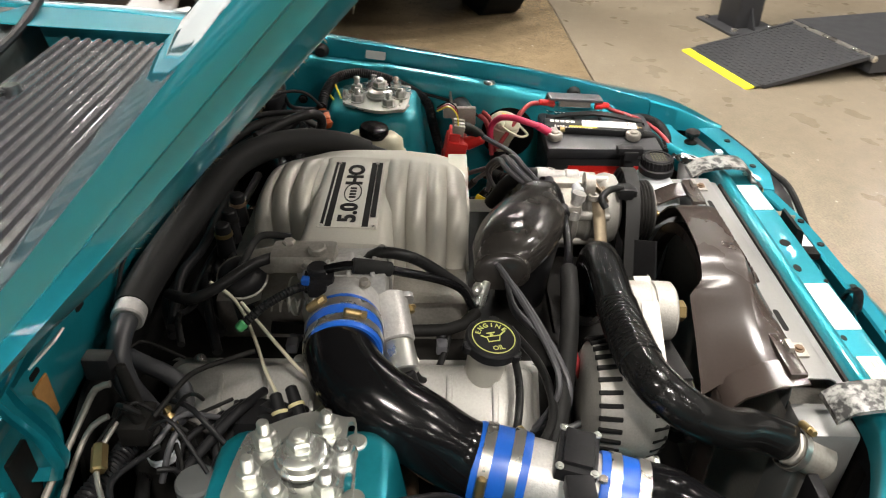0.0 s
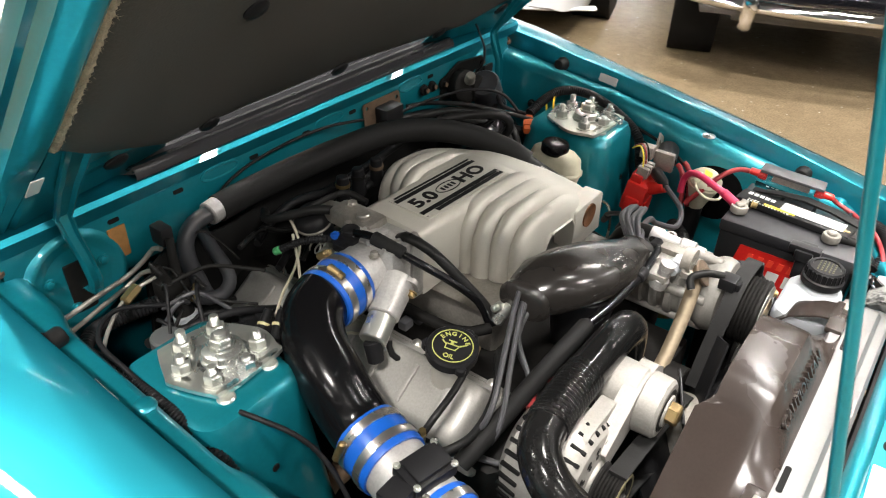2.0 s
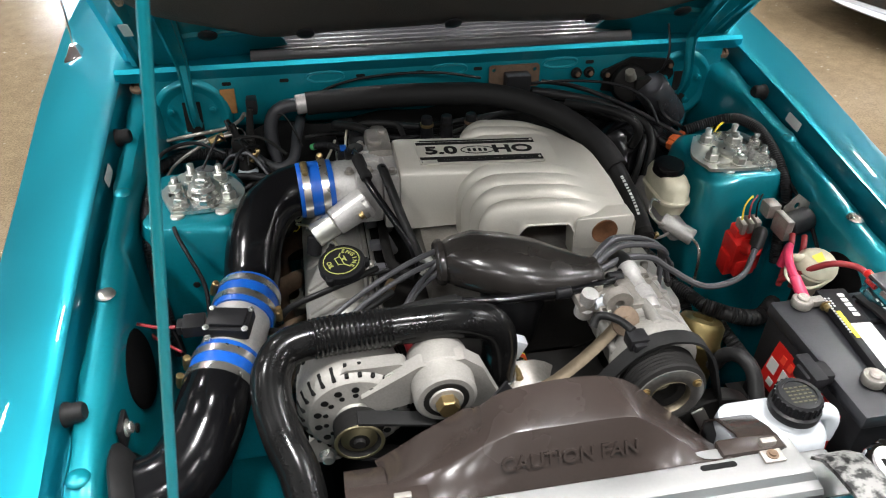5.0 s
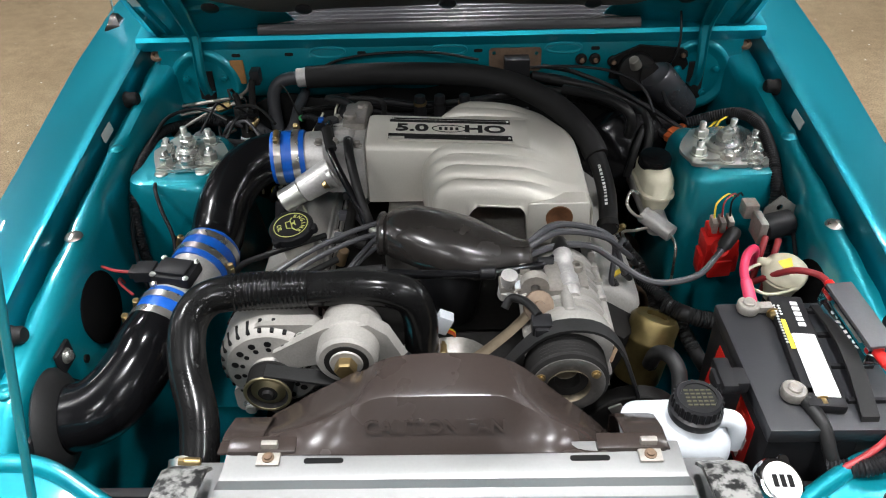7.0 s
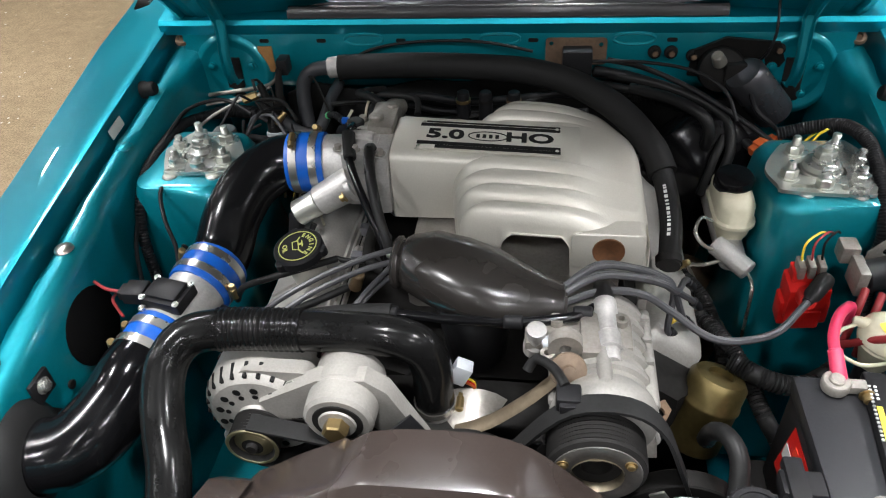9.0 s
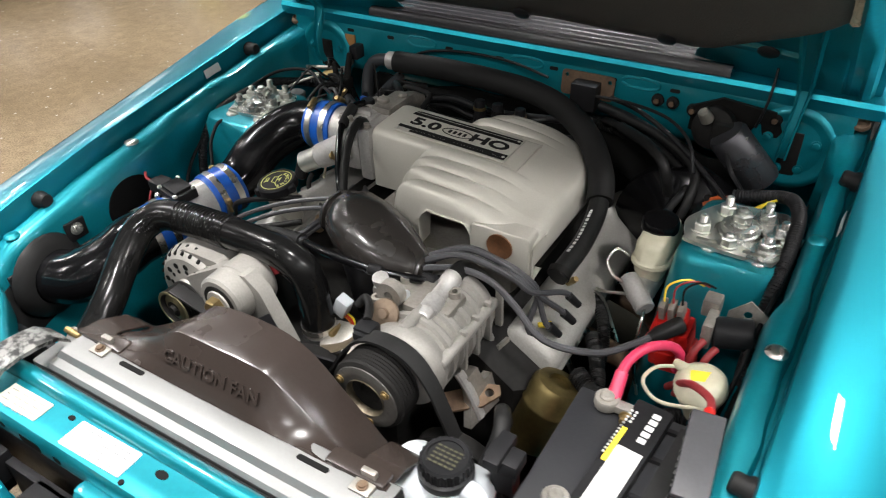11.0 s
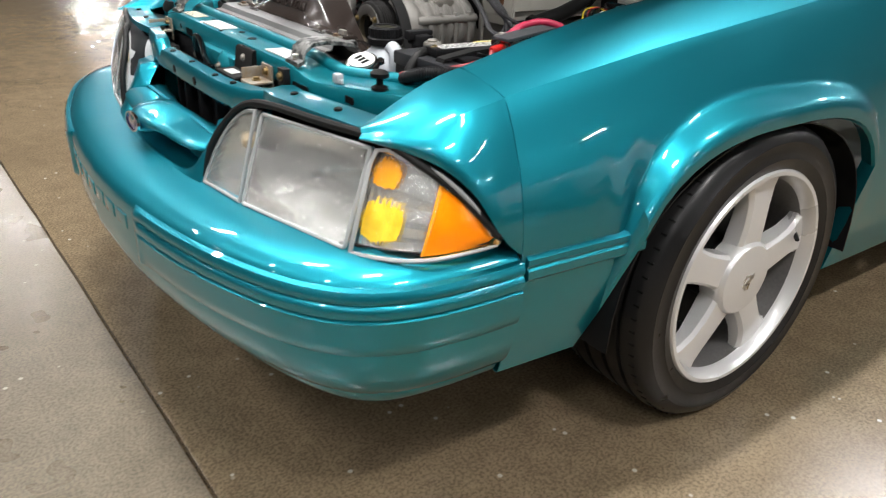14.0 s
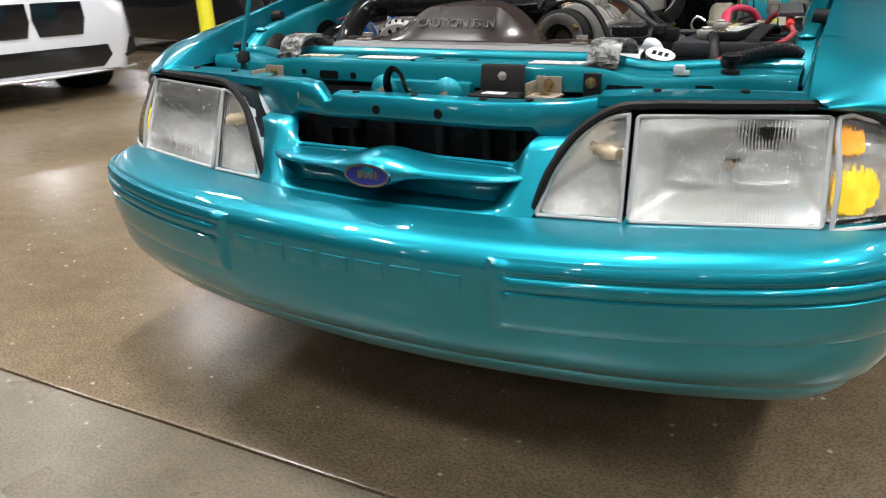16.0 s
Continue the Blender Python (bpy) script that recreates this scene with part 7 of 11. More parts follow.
def distributor_cover():
    t = thing("distributor_cover", (0, -0.24, 0.78), "gloss black plastic distributor cover", "cover")
    bm = bmesh.new()
    rings = []
    for u, cy, cz, hy, hz in ((-0.116, -0.206, 0.796, 0.037, 0.030), (-0.111, -0.206, 0.797, 0.042, 0.034), (-0.105, -0.207, 0.798, 0.042, 0.034), (-0.102, -0.208, 0.798, 0.037, 0.031), (-0.090, -0.213, 0.802, 0.046, 0.036), (-0.055, -0.226, 0.807, 0.061, 0.042), (-0.01, -0.242, 0.806, 0.066, 0.042), (0.035, -0.258, 0.804, 0.062, 0.040), (0.075, -0.270, 0.803, 0.046, 0.032), (0.10, -0.277, 0.806, 0.032, 0.024), (0.112, -0.281, 0.808, 0.028, 0.021), (0.117, -0.282, 0.808, 0.030, 0.023), (0.121, -0.283, 0.808, 0.027, 0.020)):
        ring = []
        for k in range(28):
            a = 2 * math.pi * k / 28
            ca, sa = math.cos(a), math.sin(a)
            ring.append(V((u, cy + hy * math.copysign(abs(ca) ** 0.85, ca), cz - 0.012 + hz * math.copysign(abs(sa) ** 0.85, sa) * (1.0 if sa > 0 else 0.75))))
        rings.append(ring)
    loft(bm, rings)
    part("cover", bm, material("gloss black moulded cover", (0.020, 0.018, 0.0165), 0.24, 0, 0.25, 10, 90, 0.08, 0.15, 0.16, rvar=0.35, spec=0.4), t, sharp=50)
    bm = bmesh.new()
    cyl(bm, (0.0, -0.25, 0.66), (0.0, -0.25, 0.775), 0.04, 0.055, 20)
    part("distributor", bm, BLACK, t)


def plug_leads():
    def lead(pts, r=0.0042, boot=True, label="dark grey spark plug lead"):
        t = thing("spark_plug_lead", pts[0], label, "ignition lead", "ignition leads")
        bm = bmesh.new()
        tube(bm, pts, r, 8, 0.012)
        part("lead", bm, GREYWIRE, t)
        if boot:
            bm = bmesh.new()
            d = V(pts[-1]) - V(pts[-2])
            cyl(bm, V(pts[-1]) - d.normalized() * 0.028, V(pts[-1]) + d.normalized() * 0.004, 0.0072, 0.006, 10)
            part("boot", bm, BLACK, t)

    # from the cover to the passenger's bank
    for k in range(4):
        s = V((-0.106, -0.196 - 0.007 * k, 0.806 - 0.012 * (k % 2) - 0.004 * k))
        if k < 2:
            pts = [s, (-0.16, -0.218 - 0.010 * k, 0.800 - 0.012 * k), (-0.225, -0.246 - 0.012 * k, 0.782 - 0.012 * k), (-0.285, -0.270 - 0.015 * k, 0.752 - 0.016 * k), (-0.305, -0.262 - 0.01 * k, 0.715 - 0.02 * k), (-0.312, -0.225 + 0.04 * k, 0.655)]
        else:
            pts = [s, (-0.150, -0.225, 0.775 - 0.01 * k), (-0.195, -0.262 - 0.008 * k, 0.742 - 0.010 * k), (-0.250, -0.300 - 0.006 * k, 0.705 - 0.010 * k), (-0.300, -0.290, 0.672), (-0.325, -0.20 + 0.08 * k, 0.635)]
        lead(pts)
    # bundle to the driver's bank
    ends = ((0.307, -0.142, 0.705), (0.312, -0.172, 0.695), (0.300, -0.196, 0.682), (0.278, -0.212, 0.675))
    for k in range(4):
        o = 0.0095 * (k - 1.5)
        s = V((0.114, -0.276 + 0.6 * o, 0.812 - 0.006 * (k % 2)))
        e = V(ends[k])
        pts = [s, (0.158, -0.246 + o, 0.823 - 0.005 * (k % 2)), (0.206, -0.238 + 0.9 * o, 0.816 - 0.006 * (k % 2)), (0.244, -0.228 + 0.8 * o, 0.793 - 0.2 * o), (0.266, -0.214 + 0.6 * o, 0.762 - 0.5 * o), e + V((-0.016, -0.016, 0.028)), e]
        lead(pts, 0.0048)
    # coil lead
    lead([(0.114, -0.290, 0.803), (0.165, -0.268, 0.806), (0.215, -0.262, 0.798), (0.254, -0.262, 0.770), (0.312, -0.281, 0.742), (0.384, -0.263, 0.737), (0.430, -0.218, 0.744), (0.462, -0.180, 0.752)], 0.0052, False, "grey ignition coil lead with a black boot")
    t = thing("coil_boot", (0.452, -0.19, 0.75), "thick black rubber boot on the coil lead", "boot")
    bm = bmesh.new()
    lathe(bm, [(0, 0), (0.0065, 0), (0.008, 0.006), (0.0115, 0.014), (0.0125, 0.046), (0.011, 0.052), (0, 0.052)], (0.438, -0.208, 0.746), (0.60, 0.72, 0.16), 14)
    part("boot", bm, RUBBER, t)
    # yellow tags on the leads
    for p in ((0.276, -0.196, 0.690), (0.268, -0.214, 0.672)):
        t = thing("lead_tag", p, "yellow plastic tag on an ignition lead", "tag")
        bm = bmesh.new()
        m = Matrix.Translation(p) @ Matrix.Rotation(0.7, 4, "Z") @ Matrix.Rotation(0.5, 4, "X")
        box(bm, -0.011, 0.011, -0.004, 0.004, -0.006, 0.006, 0.002, m)
        part("tag", bm, YELLOW, t)


def oil_cap():
    t = thing("oil_filler", (-0.258, -0.185, 0.74), "black oil filler cap with yellow print on its neck", "cap")
    ax = V((-0.10, -0.14, 0.98)).normalized()
    c = V((-0.258, -0.183, 0.776))
    bm = bmesh.new()
    cyl(bm, c - ax * 0.085, c, 0.024, 0.028, 22)
    part("neck", bm, SILVERCAST, t)
    bm = bmesh.new()
    prof = [(0, 0.0), (0.034, 0.0), (0.0365, 0.003), (0.0365, 0.016), (0.034, 0.019), (0.030, 0.019), (0.0295, 0.018), (0, 0.018)]
    lathe(bm, prof, c, ax, 36)
    for k in range(3):
        a = radians(70 + 120 * k)
        e1, e2 = axes(ax)
        q = c + (e1 * math.cos(a) + e2 * math.sin(a)) * 0.035 + ax * 0.008
        cyl(bm, q - ax * 0.006, q + ax * 0.008, 0.008, n=10)
    cap = part("cap", bm, BLACK, t)
    ex = (V((0.30, -0.95, 0)) - ax * V((0.30, -0.95, 0)).dot(ax)).normalized()
    m = frame_at(c + ax * 0.0184, ex, ax.cross(ex))
    bm = bmesh.new()
    plate(bm, circle(0, 0, 0.0285, 36), 0.0005, m, [circle(0, 0, 0.0272, 36)])
    part("ring_print", bm, CAPYELLOW, cap)
    bm = bmesh.new()
    for i, ch in enumerate("ENGINE"):
        a = radians(150 - i * 24)
        lettering(bm, ch, 0.0095, m @ Matrix.Rotation(a - math.pi / 2, 4, "Z") @ Matrix.Translation((0, 0.0205, 0.0003)), 0.0002, bold=0.0002)
    lettering(bm, "OIL", 0.010, m @ Matrix.Translation((0.0, -0.019, 0.0003)), 0.0002, bold=0.0002)
    part("print", bm, CAPYELLOW, cap)
    # picture of an oil can
    bm = bmesh.new()
    P = m @ Matrix.Translation((0, 0, 0.0003))
    plate(bm, [(-0.010, -0.008), (0.006, -0.008), (0.010, 0.002), (-0.010, 0.002)], 0.0003, P, [[(-0.0085, -0.0065), (0.005, -0.0065), (0.0083, 0.0005), (-0.0085, 0.0005)]])
    plate(bm, [(0.009, 0.000), (0.019, 0.007), (0.018, 0.0085), (0.008, 0.0018)], 0.0003, P)
    plate(bm, [(-0.004, 0.002), (0.0, 0.002), (0.0, 0.006), (0.004, 0.0065), (0.004, 0.008), (-0.008, 0.008), (-0.008, 0.0065), (-0.004, 0.006)], 0.0003, P)
    plate(bm, [(-0.017, 0.004), (-0.010, -0.001), (-0.010, 0.001), (-0.0155, 0.0055)], 0.0003, P)
    part("oil_can_print", bm, CAPYELLOW, cap)


def upper_hose():
    pts = [(-0.046, -0.352, 0.655), (-0.046, -0.352, 0.70), (-0.047, -0.353, 0.745), (-0.060, -0.354, 0.781), (-0.095, -0.355, 0.797), (-0.150, -0.355, 0.800), (-0.225, -0.355, 0.799), (-0.300, -0.360, 0.800), (-0.345, -0.372, 0.798), (-0.366, -0.398, 0.784), (-0.368, -0.430, 0.762), (-0.358, -0.468, 0.737), (-0.341, -0.508, 0.716), (-0.333, -0.545, 0.694), (-0.330, -0.585, 0.672)]
    rib = lambda s: 1.0 + (0.06 * abs(math.sin(s / 0.0068 * math.pi)) + 0.01 if 0.275 < s < 0.385 else 0.0)
    t = fat_hose("radiator_hose", pts, 0.0262, "thick black upper radiator hose with a ribbed middle", "hose", HOSEGLOSS, 24, rib, step=0.00085)
    clamp_ring(t, (-0.046, -0.352, 0.672), (0, 0, 1), 0.0268, 0.010, STEEL, (1, 0, 0))
    clamp_ring(t, (-0.341, -0.568, 0.682), (0, -0.85, -0.5), 0.0268, 0.010, STEEL, (0.3, 0, 1))
    bm = bmesh.new()
    cyl(bm, (-0.046, -0.350, 0.60), (-0.046, -0.352, 0.668), 0.034, 0.027, 20)
    part("thermostat_neck", bm, ALU, t)


def heater_hose():
    pts = [(-0.292, 0.2515, 0.8580), (-0.24, 0.2525, 0.8600), (-0.15, 0.242, 0.867), (-0.04, 0.226, 0.872), (0.06, 0.208, 0.872), (0.14, 0.176, 0.862), (0.208, 0.125, 0.842), (0.253, 0.065, 0.815), (0.270, 0.022, 0.792)]
    t = fat_hose("heater_hose", pts, 0.0225, "long black foam-sleeved heater hose over the engine", "hose", FOAM, 18)
    bm = bmesh.new()
    tube(bm, [(0.266, 0.034, 0.799), (0.274, -0.005, 0.780), (0.277, -0.060, 0.763), (0.273, -0.105, 0.752), (0.268, -0.140, 0.742)], 0.0165, 14, 0.01)
    inner = part("bare_hose", bm, HOSE, t, "bare black hose with white print")
    C = spline([(0.274, -0.005, 0.780), (0.277, -0.060, 0.763), (0.273, -0.105, 0.752)], 0.003)
    rnd = random.Random(3)
    i = 1
    while i < len(C) - 4:
        n = rnd.randint(1, 2)
        bm = bmesh.new()
        a, b = C[i], C[i + n]
        d = (b - a).normalized()
        up = V((-0.35, -0.45, 0.85))
        up = (up - d * up.dot(d)).normalized()
        side = d.cross(up)
        m = Matrix((d, side, up)).transposed().to_4x4()
        m.translation = (a + b) / 2 + up * 0.0163
        box(bm, -0.0014 * n, 0.0014 * n, -0.0024, 0.0024, -0.0004, 0.0006, 0, m)
        part("white_print", bm, LABEL, inner)
        i += n + 1
    clamp_ring(t, (0.2685, -0.132, 0.745), (0, -0.9, -0.4), 0.0172, 0.012, DARK, (0.9, 0.3, -0.6))
    # bright joint at the other end
    bm = bmesh.new()
    cyl(bm, (-0.276, 0.2522, 0.861), (-0.312, 0.2495, 0.858), 0.0192, 0.0192, 22)
    part("joint", bm, ALU, t, "bright metal joint sleeve")
    bm = bmesh.new()
    tube(bm, [(-0.305, 0.250, 0.8585), (-0.338, 0.249, 0.855), (-0.360, 0.246, 0.836), (-0.366, 0.240, 0.805), (-0.362, 0.228, 0.765), (-0.352, 0.215, 0.70), (-0.350, 0.21, 0.62)], 0.0135, 12, 0.012)
    part("lower_hose", bm, GREYHOSE, t)
    bm = bmesh.new()
    tube(bm, [(-0.306, 0.285, 0.812), (-0.316, 0.245, 0.796), (-0.321, 0.212, 0.780), (-0.330, 0.195, 0.764), (-0.350, 0.190, 0.755), (-0.374, 0.192, 0.760), (-0.398, 0.198, 0.776), (-0.412, 0.204, 0.790)], 0.0108, 12, 0.010)
    part("lower_loop", bm, GREYHOSE, t)
    clamp_ring(t, (-0.400, 0.199, 0.778), (-0.8, 0.3, 0.5), 0.0112, 0.009, DARK, (0.2, -0.9, 0.4))


def fan_shroud():
    t = thing("fan_shroud", (0, -0.54, 0.74), "brown-grey plastic fan shroud with raised warning letters", "fan shroud")
    bm = bmesh.new()

    # outlines across the car (x, z): foot, ridge over the letters, rear edge
    def evenly(pts, n=60):
        L = spline([(x, 0, z) for x, z in pts], 0.004)
        d = [0.0]
        for a, b in zip(L, L[1:]):
            d.append(d[-1] + (b - a).length)
        out, k = [], 0
        for i in range(n + 1):
            s = d[-1] * i / n
            while k < len(L) - 2 and d[k + 1] < s:
                k += 1
            out.append(L[k].lerp(L[k + 1], (s - d[k]) / max(1e-9, d[k + 1] - d[k])))
        return out

    FOOT = evenly([(-0.245, 0.741), (-0.215, 0.7415), (-0.10, 0.742), (0.07, 0.742), (0.175, 0.7415), (0.200, 0.741)])
    RIDGE = evenly([(-0.240, 0.730), (-0.205, 0.740), (-0.160, 0.760), (-0.118, 0.786), (-0.096, 0.799), (-0.082, 0.8035), (-0.05, 0.8045), (0.0, 0.805), (0.045, 0.8045), (0.062, 0.802), (0.076, 0.794), (0.098, 0.776), (0.132, 0.750), (0.170, 0.726), (0.205, 0.700)])
    REAR = evenly([(-0.245, 0.680), (-0.215, 0.700), (-0.185, 0.722), (-0.150, 0.744), (-0.118, 0.766), (-0.116, 0.774), (-0.110, 0.782), (-0.092, 0.797), (-0.075, 0.804), (-0.045, 0.809), (0.0, 0.811), (0.045, 0.807), (0.078, 0.793), (0.105, 0.770), (0.135, 0.738), (0.165, 0.708), (0.195, 0.676), (0.220, 0.645)])
    rows = []
    for y, k in ((-0.601, 0.0), (-0.600, 0.04), (-0.592, 0.25), (-0.582, 0.52), (-0.572, 0.79), (-0.5645, 0.985)):
        rows.append([V((lerp(a.x, b.x, k), y, lerp(a.z, b.z, k))) for a, b in zip(FOOT, RIDGE)])
    for y, k in ((-0.562, 0.0), (-0.548, 0.15), (-0.535, 0.40), (-0.520, 0.70), (-0.500, 1.0)):
        rows.append([V((lerp(a.x, b.x, k), y + (0.018 * smooth((-0.112 - b.x) / 0.01) if k > 0.6 else 0), lerp(a.z, b.z, k) + 0.002 * math.sin(math.pi * k))) for a, b in zip(RIDGE, REAR)])
    sheet(bm, rows)
    sh = part("shell", bm, SHROUD, t, sharp=33, solid=0.003)
    # skirts to both sides
    for sx in (-1, 1):
        bm = bmesh.new()
        rows = [[V((sx * x - 0.012, y, z)) for y, z in ((-0.598, 0.742), (-0.56, 0.735), (-0.52, 0.715), (-0.500, 0.69), (-0.498, 0.60), (-0.498, 0.50))] for x in (0.225, 0.25, 0.275)]
        sheet(bm, rows)
        part("skirt", bm, SHROUD, t, solid=0.003)
        bm = bmesh.new()
        box(bm, sx * 0.225 - 0.05, sx * 0.225 + 0.035, -0.600, -0.575, 0.736, 0.748, 0.005)
        part("ear", bm, SHROUD, t)
    # rear rim: dark ring inside the opening
    bm = bmesh.new()
    lathe(bm, [(0.168, 0), (0.186, 0), (0.186, 0.02), (0.168, 0.02)], (-0.012, -0.53, 0.60), (0, 1, 0), 48, closed=True)
    part("ring", bm, SHROUD, t)
    # raised letters on the sloping face
    m = frame_at((-0.020, -0.5835, 0.7765), (1, 0, 0), (0, 0.48, 0.88))
    bm = bmesh.new()
    lettering(bm, "CAUTION FAN", 0.024, m @ Matrix.Translation((0, -0.004, 0.0012)) @ Matrix.Diagonal((1.06, 1, 1, 1)), 0.0018, bold=0.0003)
    part("raised_letters", bm, SHROUD, sh)
    # clips to the radiator
    for x in (-0.222, 0.237):
        bm = bmesh.new()
        box(bm, x - 0.014, x + 0.014, -0.617, -0.590, 0.7415, 0.7455, 0.0015)
        box(bm, x - 0.010, x + 0.010, -0.596, -0.588, 0.735, 0.756, 0.0015)
        c = part("clip", bm, ALUDIRTY, t)
        bolt((x, -0.607, 0.7455), UP, 0.005, 0.003, RUST, c)
    # fan and its clutch in the dark
    f = thing("cooling_fan", (-0.012, -0.44, 0.60), "dark cooling fan inside the shroud", "fan")
    for k in range(6):
        a = 2 * math.pi * (k + 0.5) / 6
        bm = bmesh.new()
        m = Matrix.Translation((-0.012, -0.455, 0.60)) @ Matrix.Rotation(a, 4, "Y") @ Matrix.Rotation(radians(28), 4, "Z")
        box(bm, -0.040, 0.040, -0.002, 0.002, 0.05, 0.155, 0.0015, m)
        part("blade", bm, BLACK, f)
    bm = bmesh.new()
    cyl(bm, (-0.012, -0.48, 0.60), (-0.012, -0.40, 0.60), 0.06, 0.05, 24)
    part("hub", bm, ALUDIRTY, f)


def radiator():
    t = thing("radiator", (0, -0.62, 0.40), "aluminium radiator with a flat top and a side filler", "radiator")
    bm = bmesh.new()
    rings = []
    for y, z, e in ((-0.656, 0.690, 0.0), (-0.656, 0.722, 0.0), (-0.652, 0.727, 0.0), (-0.640, 0.729, 0.0), (-0.634, 0.7385, 0.006), (-0.628, 0.7405, 0.008), (-0.585, 0.7405, 0.008), (-0.582, 0.737, 0.008), (-0.582, 0.690, 0.004)):
        rings.append([V((-0.283 + e, y, z)), V((0.283 - e, y, z))])
    sheet(bm, rings)
    part("top_plate", bm, ALUBRIGHT, t, sharp=30, solid=0.002)
    for x in (-0.155, 0.165):
        bm = bmesh.new()
        plate(bm, rounded(x - 0.024, x + 0.024, -0.613, -0.605, 0.0038, 4), 0.0008, Matrix.Translation((0, 0, 0.7413)))
        part("slot", bm, INK, t)
    bm = bmesh.new()
    box(bm, -0.28, 0.28, -0.650, -0.586, 0.30, 0.700, 0.003)
    part("core", bm, ALUDIRTY, t)
    for sx in (-1, 1):
        bm = bmesh.new()
        box(bm, sx * 0.312 - 0.030, sx * 0.312 + 0.030, -0.652, -0.580, 0.30, 0.706, 0.008)
        part("side_tank", bm, ALUBRIGHT, t)
    bm = bmesh.new()
    cyl(bm, (-0.340, -0.560, 0.688), (-0.336, -0.615, 0.655), 0.0235, 0.026, 20)
    part("hose_neck", bm, ALUDIRTY, t)
    # filler on the driver's side with its pressure cap
    ax = V((0.22, -0.30, 0.92)).normalized()
    c = V((0.383, -0.632, 0.716))
    bm = bmesh.new()
    cyl(bm, (0.335, -0.62, 0.68), c, 0.020, 0.022, 18)
    part("filler_neck", bm, ALUBRIGHT, t)
    bm = bmesh.new()
    lathe(bm, [(0, 0), (0.028, 0), (0.031, 0.003), (0.031, 0.010), (0.028, 0.014), (0.010, 0.016), (0, 0.016)], c, ax, 28)
    for a in (0, 180):
        e1, e2 = axes(ax)
        q = c + (e1 * math.cos(radians(a + 30)) + e2 * math.sin(radians(a + 30))) * 0.032 + ax * 0.006
        cyl(bm, q - ax * 0.005, q + ax * 0.005, 0.008, n=10)
    cap = part("pressure_cap", bm, CHROME, t)
    m = frame_at(c + ax * 0.0162, (0.97, 0.1, -0.2), (-0.1, 0.95, 0.3))
    bm = bmesh.new()
    plate(bm, circle(0, 0, 0.024, 28), 0.0008, m)
    lb = part("cap_label", bm, LABEL, cap)
    bm = bmesh.new()
    for x, w in ((-0.010, 0.0065), (0.0, 0.0065), (0.010, 0.0065)):
        plate(bm, [(x - w / 2, -0.007), (x + w / 2, -0.007), (x + w / 2, 0.008), (x - w / 2, 0.008)], 0.0004, m @ Matrix.Translation((0, 0, 0.0009)))
    part("cap_bars", bm, INK, lb)
    # black foam strip along the front of the top plate
    bm = bmesh.new()
    box(bm, -0.29, 0.29, -0.676, -0.660, 0.690, 0.724, 0.005)
    part("foam_strip", bm, FOAM, t)


